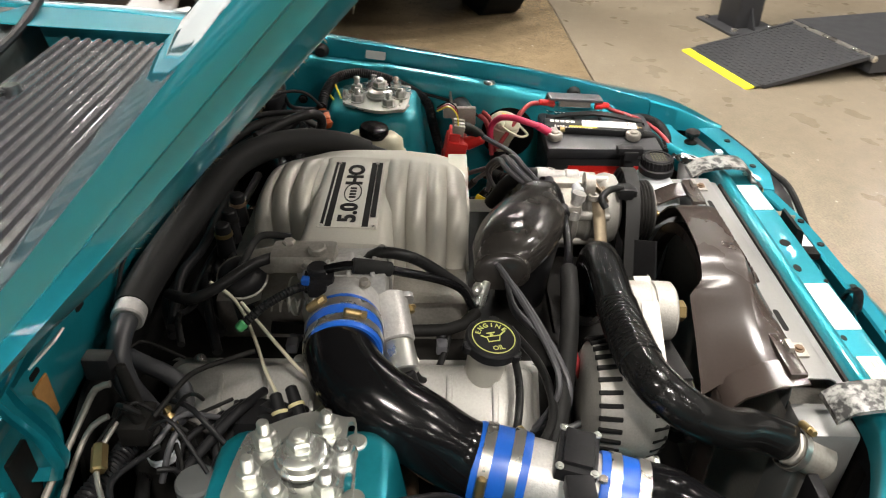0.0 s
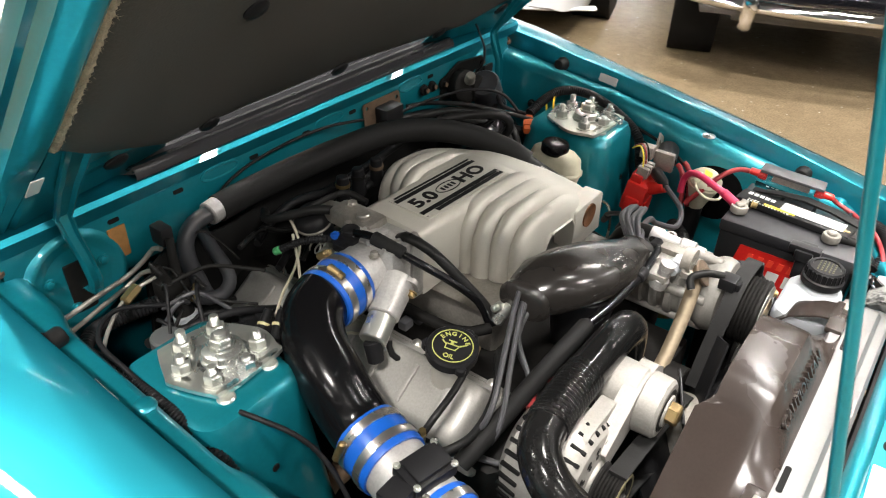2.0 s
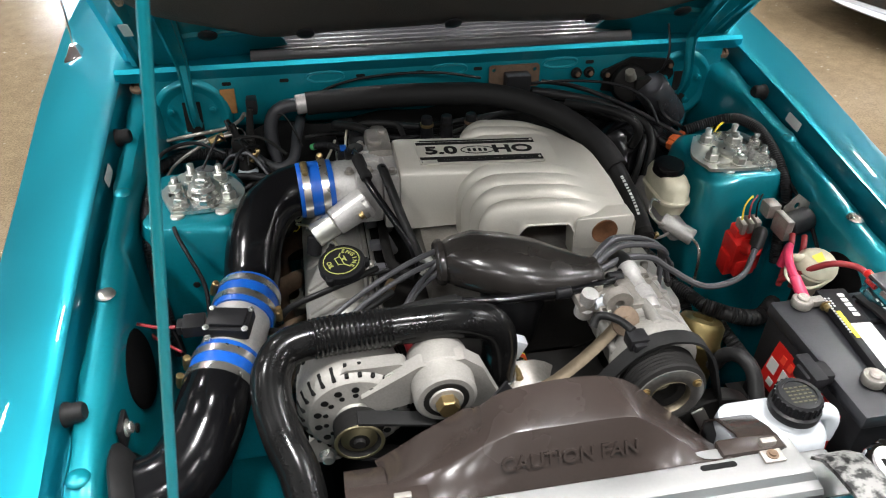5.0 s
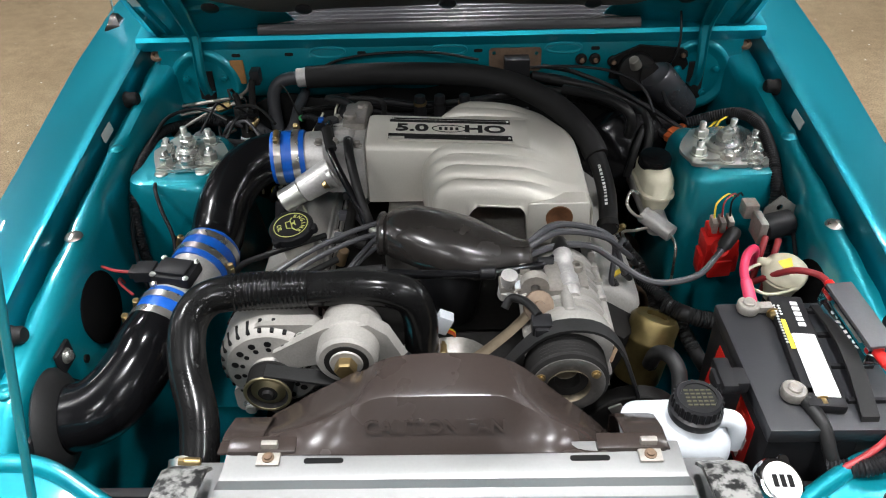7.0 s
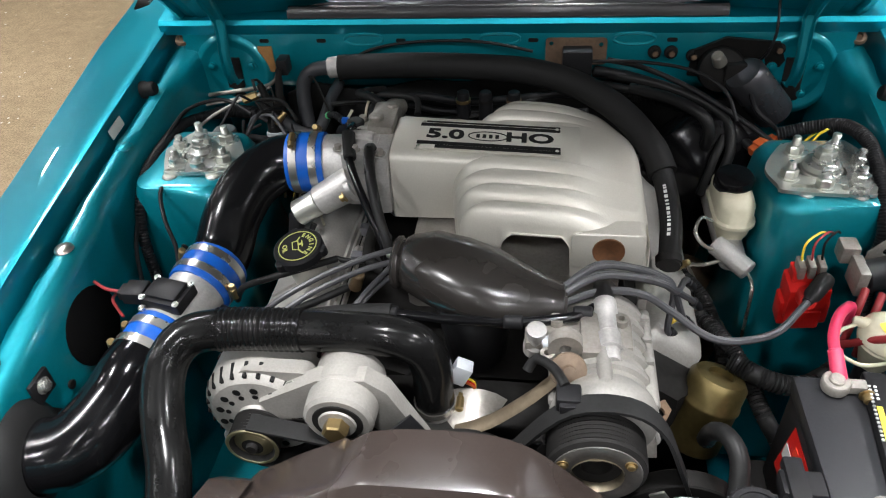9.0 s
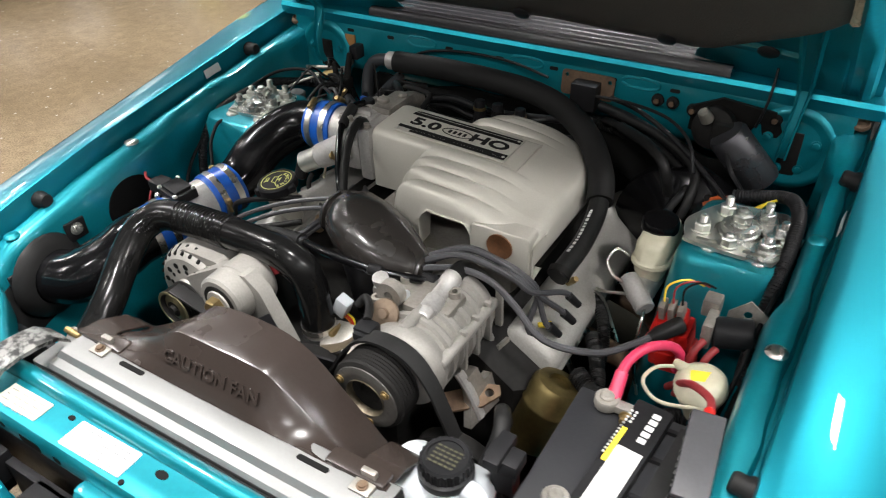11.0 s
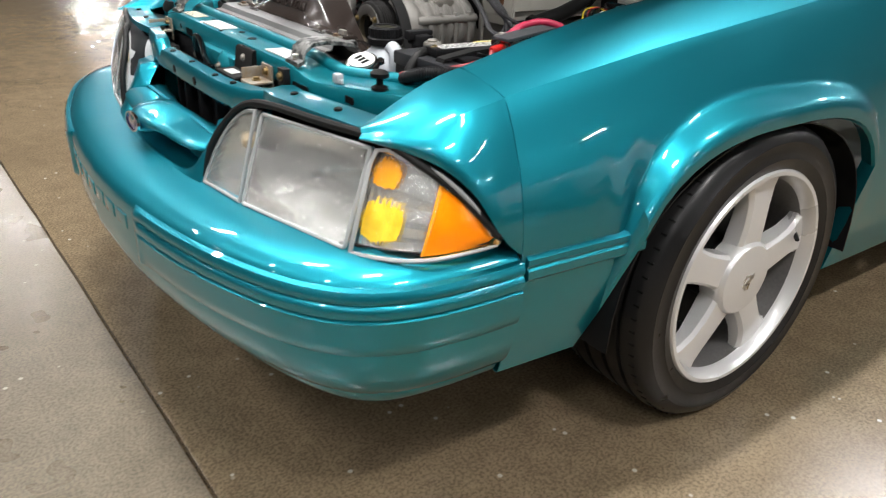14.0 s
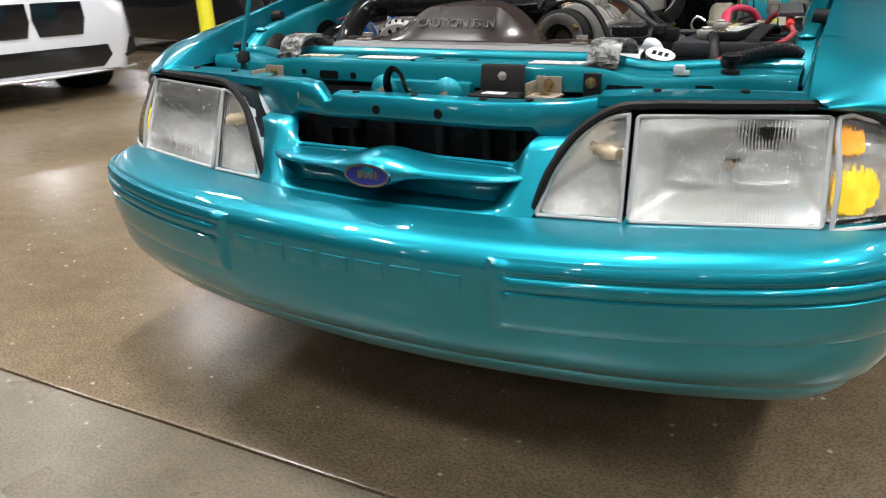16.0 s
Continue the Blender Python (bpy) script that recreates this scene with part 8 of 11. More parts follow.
def alternator():
    c = V((-0.262, -0.375, 0.693))
    f = V((0, -1, 0))
    t = thing("alternator", c, "pale cast alternator with vent slots and a brass-toned pulley", "alternator")
    bm = bmesh.new()
    lathe(bm, [(0, 0.045), (0.028, 0.045), (0.030, 0.040), (0.066, 0.036), (0.077, 0.026), (0.081, 0.014), (0.081, -0.030), (0.076, -0.055), (0.056, -0.068), (0, -0.07)], c, f, 40)
    part("case", bm, DULLCAST, t, sharp=35)
    # vent slots round the shoulder and holes in the face
    for k in range(26):
        a = 2 * math.pi * k / 26
        d = V((math.cos(a), 0, math.sin(a)))
        bm = bmesh.new()
        m = frame_at(c + d * 0.0755 + f * 0.022, V((-math.sin(a), 0, math.cos(a))), d * 0.4 - f)
        box(bm, -0.0028, 0.0028, -0.011, 0.011, -0.003, 0.0028, 0.001, m, 1)
        part("vent_slot", bm, INK, t)
    for k in range(14):
        a = 2 * math.pi * k / 14 + 0.2
        d = V((math.cos(a), 0, math.sin(a)))
        for r, s in ((0.054, 0.0056), (0.043, 0.0042)):
            bm = bmesh.new()
            lathe(bm, [(0, 0.0005), (s * 0.9, 0.0005), (s, 0)], c + d * r + f * 0.0385, f, 10)
            part("vent_hole", bm, INK, t)
    for k in range(30):
        a = 2 * math.pi * k / 30
        d = V((math.cos(a), 0, math.sin(a)))
        bm = bmesh.new()
        m = frame_at(c + d * 0.0790 - f * 0.043, V((-math.sin(a), 0, math.cos(a))), f + d * 0.15)
        box(bm, -0.0030, 0.0030, -0.015, 0.015, -0.003, 0.0028, 0.001, m, 1)
        part("vent_slot", bm, INK, t)
    # mounting ears and bolts
    bm = bmesh.new()
    plate(bm, rounded(-0.020, 0.075, 0.030, 0.080, 0.014), 0.022, frame_at(c + V((0, -0.005, 0)), (1, 0, 0), (0, 0, 1)))
    part("ear", bm, DULLCAST, t)
    bm = bmesh.new()
    plate(bm, rounded(-0.070, -0.020, -0.098, -0.045, 0.014), 0.022, frame_at(c + V((0, -0.005, 0)), (1, 0, 0), (0, 0, 1)))
    part("ear", bm, DULLCAST, t)
    bolt(c + V((0.052, -0.030, 0.058)), f, 0.008, 0.008, ZINC, t)
    bolt(c + V((-0.045, -0.030, -0.080)), f, 0.009, 0.010, ZINC, t)
    bm = bmesh.new()
    prof = [(0, 0.084), (0.007, 0.084), (0.008, 0.078), (0.014, 0.078), (0.024, 0.072), (0.026, 0.076), (0.029, 0.080), (0.033, 0.080), (0.0345, 0.078)]
    for k in range(6):
        prof += [(0.0335, 0.076 - k * 0.0045), (0.031, 0.0738 - k * 0.0045)]
    prof += [(0.034, 0.049), (0.034, 0.046), (0, 0.046)]
    lathe(bm, prof, c + V((0, 0, -0.004)), f, 36)
    pu = part("pulley", bm, DARK, t, "dark grooved pulley")
    bm = bmesh.new()
    lathe(bm, [(0.014, 0.0786), (0.025, 0.0735), (0.027, 0.077), (0.0295, 0.0806), (0.033, 0.0806), (0.0345, 0.079)], c + V((0, 0, -0.004)), f, 36)
    part("pulley_face", bm, material("brass toned pulley", (0.30, 0.27, 0.16), 0.35, 0.9, 0.2, 20, 200, 0.1), pu, "brassy zinc pulley face")
    bm = bmesh.new()
    lathe(bm, [(0.045, -0.038), (0.0780, -0.038), (0.0780, -0.030), (0.045, -0.030)], c, f, 30, closed=True)
    part("winding", bm, COPPER, t)

    # round can with a hex bolt beside it
    b = V((-0.144, -0.452, 0.748))
    s = thing("idler_can", b, "grey cast tensioner can with a bronze hex bolt", "tensioner")
    bm = bmesh.new()
    lathe(bm, [(0, 0.004), (0.022, 0.004), (0.024, 0.0), (0.038, 0.0), (0.0425, -0.004), (0.0435, -0.030), (0.0415, -0.032), (0.0415, -0.036), (0.0435, -0.038), (0.0435, -0.080), (0.03, -0.088), (0, -0.088)], b, f, 36)
    part("can", bm, DULLCAST, s)
    bm = bmesh.new()
    lathe(bm, [(0, 0.001), (0.030, 0.001), (0.031, 0.0)], b + f * 0.0005, f, 30)
    part("face", bm, DARK, s)
    bm = bmesh.new()
    nut(bm, b + f * 0.003, f, 0.0155, 0.016)
    part("hex_bolt", bm, BRASS, s)
    bm = bmesh.new()
    plate(bm, [(-0.11, -0.012), (-0.03, 0.035), (0.03, 0.04), (0.055, 0.02), (0.098, -0.075), (0.070, -0.082), (0.02, -0.035), (-0.03, -0.03), (-0.095, -0.045)], 0.024, frame_at(b + V((0, 0.055, 0)), (1, 0, 0), (0, 0, 1)))
    part("bracket", bm, DULLCAST, s)
    # ribbed belt between the pulleys
    bt = thing("drive_belt", (-0.1, -0.44, 0.66), "black ribbed drive belt round the pulleys", "belt")
    for pts in ([(-0.262, -0.443, 0.725), (-0.20, -0.443, 0.712), (-0.12, -0.443, 0.694), (-0.03, -0.443, 0.672), (0.02, -0.443, 0.64)], [(-0.262, -0.443, 0.654), (-0.20, -0.443, 0.64), (-0.12, -0.443, 0.60), (-0.05, -0.443, 0.54)], [(0.03, -0.443, 0.650), (0.07, -0.444, 0.722), (0.100, -0.446, 0.770), (0.126, -0.447, 0.797), (0.16, -0.449, 0.809), (0.20, -0.449, 0.800), (0.23, -0.448, 0.765), (0.255, -0.446, 0.70), (0.29, -0.444, 0.60)]):
        C = spline(pts, 0.02)
        bm = bmesh.new()
        rings = []
        for i, p in enumerate(C):
            d = (C[min(i + 1, len(C) - 1)] - C[max(0, i - 1)]).normalized()
            n = d.cross(V((0, 1, 0))).normalized()
            rings.append([p + V((0, y, 0)) + n * h for y, h in ((-0.012, 0.002), (-0.012, -0.002), (-0.008, -0.0035), (-0.004, -0.002), (0, -0.0035), (0.004, -0.002), (0.008, -0.0035), (0.012, -0.002), (0.012, 0.002))])
        loft(bm, rings)
        part("run", bm, RUBBER, bt)


def compressor():
    c = V((0.165, -0.44, 0.738))
    f = V((0.0, -1, 0))
    t = thing("ac_compressor", c, "ribbed aluminium air conditioning compressor with a black clutch pulley", "compressor")
    bm = bmesh.new()
    prof = [(0, -0.19), (0.05, -0.19), (0.057, -0.183)]
    for k in range(5):
        y = -0.175 + k * 0.026
        prof += [(0.057, y), (0.060, y + 0.003), (0.060, y + 0.012), (0.055, y + 0.015), (0.055, y + 0.022)]
    prof += [(0.062, -0.038), (0.064, -0.028), (0.060, -0.014), (0.045, -0.006), (0, 0.0)]
    lathe(bm, prof, c, f, 40)
    part("body", bm, DULLCAST, t, sharp=30)
    for k in range(5):
        a = radians(20 + 72 * k)
        p = c + V((math.cos(a) * 0.058, 0.03, math.sin(a) * 0.058))
        bm = bmesh.new()
        cyl(bm, p, p + V((0, 0.155, 0)), 0.009, 0.009, 10)
        part("through_bolt", bm, DULLCAST, t)
    # manifold block with its fittings on top
    bm = bmesh.new()
    box(bm, 0.070, 0.200, -0.352, -0.300, c.z + 0.040, c.z + 0.056, 0.006)
    box(bm, 0.136, 0.170, -0.372, -0.296, c.z + 0.050, c.z + 0.066, 0.006)
    part("manifold_block", bm, ALUDIRTY, t)
    bm = bmesh.new()
    lathe(bm, [(0, 0), (0.010, 0.0), (0.0115, 0.004), (0.0115, 0.016), (0.0145, 0.018), (0.0145, 0.040), (0.0120, 0.043), (0.0120, 0.070), (0.0150, 0.074), (0.0150, 0.092), (0, 0.092)], (0.172, -0.376, 0.794), (-0.06, 1, 0.08), 18)
    part("fitting", bm, ALU, t, "bright machined hose fitting")
    bm = bmesh.new()
    tube(bm, [(0.168, -0.288, 0.801), (0.166, -0.262, 0.800), (0.172, -0.235, 0.780), (0.190, -0.21, 0.73)], 0.0135, 12, 0.01)
    part("hose_end", bm, HOSE, t)
    bm = bmesh.new()
    lathe(bm, [(0, 0), (0.008, 0), (0.009, 0.012), (0.012, 0.013), (0.012, 0.024), (0.008, 0.028), (0.008, 0.040), (0, 0.040)], (0.092, -0.352, 0.795), (1, 0.05, 0.12), 14)
    part("service_port", bm, WHITEPLASTIC, t, "pale plastic service cap")
    bm = bmesh.new()
    lathe(bm, [(0, 0), (0.014, 0), (0.014, 0.016), (0.010, 0.020), (0.010, 0.034), (0.012, 0.036), (0.012, 0.046), (0, 0.047)], (0.082, -0.338, 0.768), (0.05, -0.2, 1), 14)
    part("valve_stem", bm, ALU, t)
    for x, y in ((0.148, -0.327), (0.150, -0.355), (0.186, -0.312), (0.108, -0.316), (0.098, -0.374)):
        bm = bmesh.new()
        lathe(bm, [(0.0045, 0.001), (0.0045, 0.009), (0.009, 0.009), (0.0095, 0.006), (0.0095, 0)], (x, y, c.z + 0.056), UP, 12)
        part("bolt", bm, ALUDIRTY, t)
    bm = bmesh.new()
    lathe(bm, [(0, 0.010), (0.007, 0.010), (0.008, 0.004), (0.021, 0.003), (0.022, 0)], (0.122, -0.392, 0.794), (0.1, -0.8, 0.55), 20)
    part("washer", bm, material("rusty grey washer", (0.20, 0.15, 0.11), 0.5, 0.7, 0.3, 30, 200, 0.3), t)
    bm = bmesh.new()
    tube(bm, [(0.075, -0.392, 0.790), (0.085, -0.385, 0.803), (0.105, -0.402, 0.808), (0.118, -0.425, 0.806)], 0.006, 10, 0.006)
    part("clutch_lead", bm, HOSE, t)
    bm = bmesh.new()
    box(bm, 0.108, 0.136, -0.446, -0.420, 0.786, 0.806, 0.004)
    box(bm, 0.112, 0.130, -0.452, -0.444, 0.790, 0.802, 0.002)
    part("clutch_connector", bm, BLACK, t)
    for k in range(4):
        y = -0.352 + 0.036 * k
        bm = bmesh.new()
        box(bm, 0.214, 0.226, y, y + 0.008, 0.700, 0.772, 0.003)
        part("rib", bm, DULLCAST, t)
    bm = bmesh.new()
    plate(bm, [(-0.045, -0.010), (-0.030, -0.022), (0.020, -0.020), (0.050, -0.006), (0.052, 0.010), (0.030, 0.016), (-0.020, 0.010), (-0.042, 0.008)], 0.006, frame_at((0.222, -0.345, 0.640), (0.75, 0.6, 0), (-0.6, 0.75, 0.3)), [circle(0.034, 0.0, 0.007, 12)])
    part("foot_bracket", bm, RUST, t, "rust-brown foot bracket")
    # clutch pulley with grooves and a hollow face
    k0 = 0.82
    bm = bmesh.new()
    prof = [(0.020, 0.012), (0.022, 0.030), (0.034, 0.034), (0.036, 0.041), (0.046, 0.042), (0.048, 0.038), (0.052, 0.040), (0.060, 0.041), (0.0665, 0.038)]
    for k in range(6):
        prof += [(0.068, 0.034 - k * 0.0055), (0.065, 0.031 - k * 0.0055)]
    prof += [(0.068, 0.0), (0.050, -0.004), (0.020, 0.0)]
    c2 = c + V((-0.010, 0.0, 0.0))
    lathe(bm, [(r * k0, h) for r, h in prof], c2 + f * 0.008, f, 48, closed=True)
    pu = part("clutch_pulley", bm, DARK, t, "black grooved clutch pulley", sharp=28)
    bm = bmesh.new()
    lathe(bm, [(r * k0, h) for r, h in ((0, 0.010), (0.020, 0.012), (0.028, 0.020), (0.0335, 0.022), (0.0335, 0.028), (0.034, 0.036), (0.036, 0.0425), (0.0365, 0.036))], c2 + f * 0.010, f, 32)
    fc = bmesh.new()
    lathe(fc, [(r * k0, h) for r, h in ((0.0365, 0.0428), (0.044, 0.0440), (0.056, 0.0438), (0.0600, 0.0425), (0.0605, 0.038))], c2 + f * 0.008, f, 44)
    part("clutch_plate", fc, material("dull clutch steel", (0.16, 0.155, 0.145), 0.45, 0.8, 0.3, 20, 200, 0.2), pu, "worn steel clutch plate")
    for k in range(3):
        a = radians(35 + 120 * k)
        bolt(c2 + V((math.cos(a) * 0.051 * k0, -0.0520, math.sin(a) * 0.051 * k0)), f, 0.0045, 0.003, BRASS, pu, "rivet")
    part("hub", bm, material("bronzed hub", (0.20, 0.17, 0.12), 0.4, 0.8, 0.3, 20, 160, 0.2), pu)
    # slanted brace to the left and bracket ear
    bm = bmesh.new()
    tube(bm, [(0.128, -0.385, 0.800), (0.085, -0.390, 0.745), (0.030, -0.392, 0.690), (-0.015, -0.392, 0.664)], 0.011, 8, 0.03, flat=0.35)
    part("brace", bm, material("tan steel brace", (0.20, 0.16, 0.11), 0.5, 0.7, 0.25, 18, 160, 0.2), t)
    bm = bmesh.new()
    plate(bm, circle(0.0, 0.0, 0.020, 20) , 0.016, frame_at((0.118, -0.36, 0.812), (1, 0, 0), (0, 0, 1)), [circle(0, 0, 0.007, 12)])
    part("brace_eye", bm, ALUDIRTY, t)
    # rear bracket and power steering pump behind it
    bm = bmesh.new()
    plate(bm, [(-0.080, -0.050), (0.060, -0.055), (0.075, -0.020), (0.040, 0.000), (0.048, 0.028), (0.020, 0.030), (0.008, 0.002), (-0.030, 0.004), (-0.036, 0.032), (-0.062, 0.030), (-0.066, -0.010)], 0.014, frame_at((0.228, -0.290, 0.655), (0.10, 1, 0), (-0.25, 0, 1)), [circle(0.045, -0.032, 0.008, 12), circle(-0.045, -0.030, 0.008, 12)])
    part("rear_bracket", bm, ALUDIRTY, t, "grey cast bracket with bolt holes", sharp=30)
    for y, z in ((-0.355, 0.676), (-0.265, 0.674)):
        bm = bmesh.new()
        tube(bm, [(0.214, y, z + 0.022), (0.232, y + 0.004, z - 0.014), (0.246, y + 0.010, z - 0.062)], 0.0095, 10, 0.012, flat=0.7)
        part("leg", bm, ALU, t)
    # golden reservoir of the steering pump
    p = V((0.305, -0.300, 0.55))
    r = thing("steering_reservoir", p, "brassy steel power steering reservoir", "reservoir")
    bm = bmesh.new()
    d = V((0.26, 0.30, 0.92)).normalized()
    lathe(bm, [(0, 0), (0.036, 0), (0.040, 0.006), (0.040, 0.070), (0.042, 0.073), (0.042, 0.078), (0.040, 0.081), (0.040, 0.108), (0.034, 0.116), (0.022, 0.118), (0.018, 0.118), (0.018, 0.110), (0, 0.110)], p, d, 28)
    part("can", bm, material("brassy zinc can", (0.15, 0.115, 0.045), 0.42, 0.8, 0.4, 12, 120, 0.1), r)
    bm = bmesh.new()
    cyl(bm, (0.265, -0.43, 0.60), (0.265, -0.455, 0.60), 0.075, 0.075, 36)
    part("pulley", bm, DARK, r)
    for k in range(3):
        bm = bmesh.new()
        a = radians(90 + 120 * k)
        m = Matrix.Translation((0.265, -0.4565, 0.60)) @ Matrix.Rotation(a, 4, "Y")
        box(bm, -0.010, 0.010, -0.002, 0.002, 0.01, 0.068, 0.002, m)
        part("spoke", bm, STEEL, r)


block()
intake()
throttle()
inlet()
distributor_cover()
plug_leads()
oil_cap()
upper_hose()
heater_hose()
fan_shroud()
radiator()
alternator()
compressor()
# ---- driver's side of the bay ----
def battery():
    x0, x1, y0, y1, z0, z1 = 0.391, 0.575, -0.575, -0.337, 0.555, 0.745
    t = thing("battery", (0.48, -0.45, z0), "black car battery with a white label and a red side panel", "battery")
    bm = bmesh.new()
    box(bm, x0 + 0.003, x1 - 0.003, y0 + 0.003, y1 - 0.003, z0, z1 - 0.022, 0.004)
    part("case", bm, BLACK, t)
    bm = bmesh.new()
    box(bm, x0, x1, y0, y1, z1 - 0.024, z1, 0.005)
    lid = part("lid", bm, material("grey black battery lid", (0.018, 0.0185, 0.021), 0.4, 0, 0.15, 10, 260, 0.12), t)
    # raised vent strip with its printed label
    bm = bmesh.new()
    m = frame_at((0.478, -0.45, z1 + 0.001), (0.10, 1, 0), (-1, 0.10, 0))
    box(bm, -0.100, 0.112, -0.024, 0.024, 0, 0.014, 0.004, m)
    vs = part("vent_strip", bm, BLACK, t)
    bm = bmesh.new()
    plate(bm, rounded(-0.085, 0.030, -0.019, 0.012, 0.002), 0.0008, m @ Matrix.Translation((0, 0, 0.0142)))
    lb = part("label", bm, LABEL, vs, "white label with dark print")
    bm = bmesh.new()
    plate(bm, [(0.0, 0.013), (0.058, 0.013), (0.058, 0.019), (0.0, 0.019)], 0.0008, m @ Matrix.Translation((0, 0, 0.0142)))
    part("yellow_bar", bm, LABELYELLOW, vs)
    rnd = random.Random(2)
    for r in range(10):
        u = -0.080
        while u < 0.022:
            L = rnd.uniform(0.002, 0.010)
            bm = bmesh.new()
            y = 0.010 - r * 0.0029
            plate(bm, [(u, y), (u + L, y), (u + L, y - 0.0010), (u, y - 0.0010)], 0.0003, m @ Matrix.Translation((0, 0, 0.0151)))
            part("print", bm, DARKGREY, lb)
            u += L + rnd.uniform(0.002, 0.008)
    # pale blocks that stand for the maker's word, and rows of dots
    for k in range(5):
        bm = bmesh.new()
        plate(bm, rounded(0.046 + k * 0.011, 0.054 + k * 0.011, -0.013, -0.003, 0.001), 0.0006, m @ Matrix.Translation((0, 0, 0.0142)))
        part("pale_mark", bm, LABEL, vs)
    for i in range(14):
        for j in range(2):
            bm = bmesh.new()
            lathe(bm, [(0, 0.001), (0.0017, 0.0008), (0.002, 0)], m @ V((0.012 + i * 0.0058, 0.015 + 0.006 * j if i > 9 else 0.0215, 0.0142)), UP, 8)
            part("dot", bm, LABEL, vs)
    # side panel towards the engine: red field and pale bars in place of the maker's words
    S = frame_at((x0 + 0.0025, -0.452, 0.655), (0, -1, 0), (0, 0, 1))
    bm = bmesh.new()
    plate(bm, [(-0.085, -0.045), (0.085, -0.045), (0.085, 0.050), (-0.068, 0.050)], 0.001, S)
    rp = part("red_panel", bm, RED, t, "red and black side label")
    for y, h, w, mat in ((0.030, 0.016, 0.056, RED), (0.002, 0.026, 0.080, LABEL), (-0.028, 0.014, 0.070, LABEL)):
        n = 5 if h > 0.02 else 6
        for k in range(n):
            u = lerp(-w, w, (k + 0.5) / n)
            bm = bmesh.new()
            e = w / n * 0.82
            plate(bm, [(u - e + 0.002, y - h / 2), (u + e - 0.003, y - h / 2), (u + e, y + h / 2), (u - e + 0.005, y + h / 2)], 0.0006, S @ Matrix.Translation((0, 0, 0.0011)))
            part("bar_mark", bm, mat if mat is LABEL else material("bright red print", (0.75, 0.06, 0.03), 0.4), rp)
    # posts and clamps
    for px, py in ((0.432, -0.356), (0.436, -0.521)):
        bm = bmesh.new()
        cyl(bm, (px, py, z1 - 0.002), (px, py, z1 + 0.022), 0.010, 0.009, 16)
        part("post", bm, ALUDIRTY, t)
        bm = bmesh.new()
        lathe(bm, [(0.009, 0), (0.0150, 0.0), (0.0160, 0.003), (0.0160, 0.012), (0.0145, 0.014), (0.009, 0.014)], (px, py, z1 + 0.003), UP, 20, closed=True)
        box(bm, px + 0.010, px + 0.034, py - 0.009, py + 0.006, z1 + 0.003, z1 + 0.015, 0.003)
        part("clamp", bm, ALUDIRTY, t, "corroded lead clamp")
        bolt((px + 0.030, py - 0.014, z1 + 0.010), (0, -1, 0), 0.006, 0.008, BRASS, t)
    # hold-down strap
    bm = bmesh.new()
    rows = []
    for y in (-0.575, -0.560, -0.50, -0.45, -0.40, -0.352, -0.340):
        z = z1 + 0.003 if -0.57 < y < -0.345 else z1 - 0.04
        z += 0.014 * math.sin(math.pi * max(0, min(1, (y + 0.56) / 0.21)))
        x = 0.515 + 0.02 * math.sin((y + 0.575) * 7)
        rows.append([V((x - 0.011, y, z)), V((x - 0.011, y, z + 0.004)), V((x + 0.011, y, z + 0.004)), V((x + 0.011, y, z))])
    loft(bm, rows)
    part("strap", bm, RUBBER, t)
    for y in (-0.53, -0.47, -0.41, -0.36):
        bm = bmesh.new()
        box(bm, 0.502, 0.562, y - 0.003, y + 0.003, z1 - 0.002, z1 + 0.006, 0.001)
        part("rib", bm, BLACK, lid)
    bm = bmesh.new()
    box(bm, 0.37, 0.585, -0.59, -0.325, 0.535, 0.556, 0.004)
    box(bm, 0.40, 0.56, -0.586, -0.577, 0.55, 0.600, 0.003)
    part("tray", bm, DARK, t)
    bm = bmesh.new()
    box(bm, 0.42, 0.54, -0.57, -0.34, 0.225, 0.54, 0.01)
    part("tray_stand", bm, DARK, t)


def cable(name, pts, r, mat, label, category="cable", n=10, radius=None, step=0.012):
    t = thing(name, pts[0], label, category)
    bm = bmesh.new()
    tube(bm, pts, r, n, step, radius)
    part("sheath", bm, mat, t)
    return t


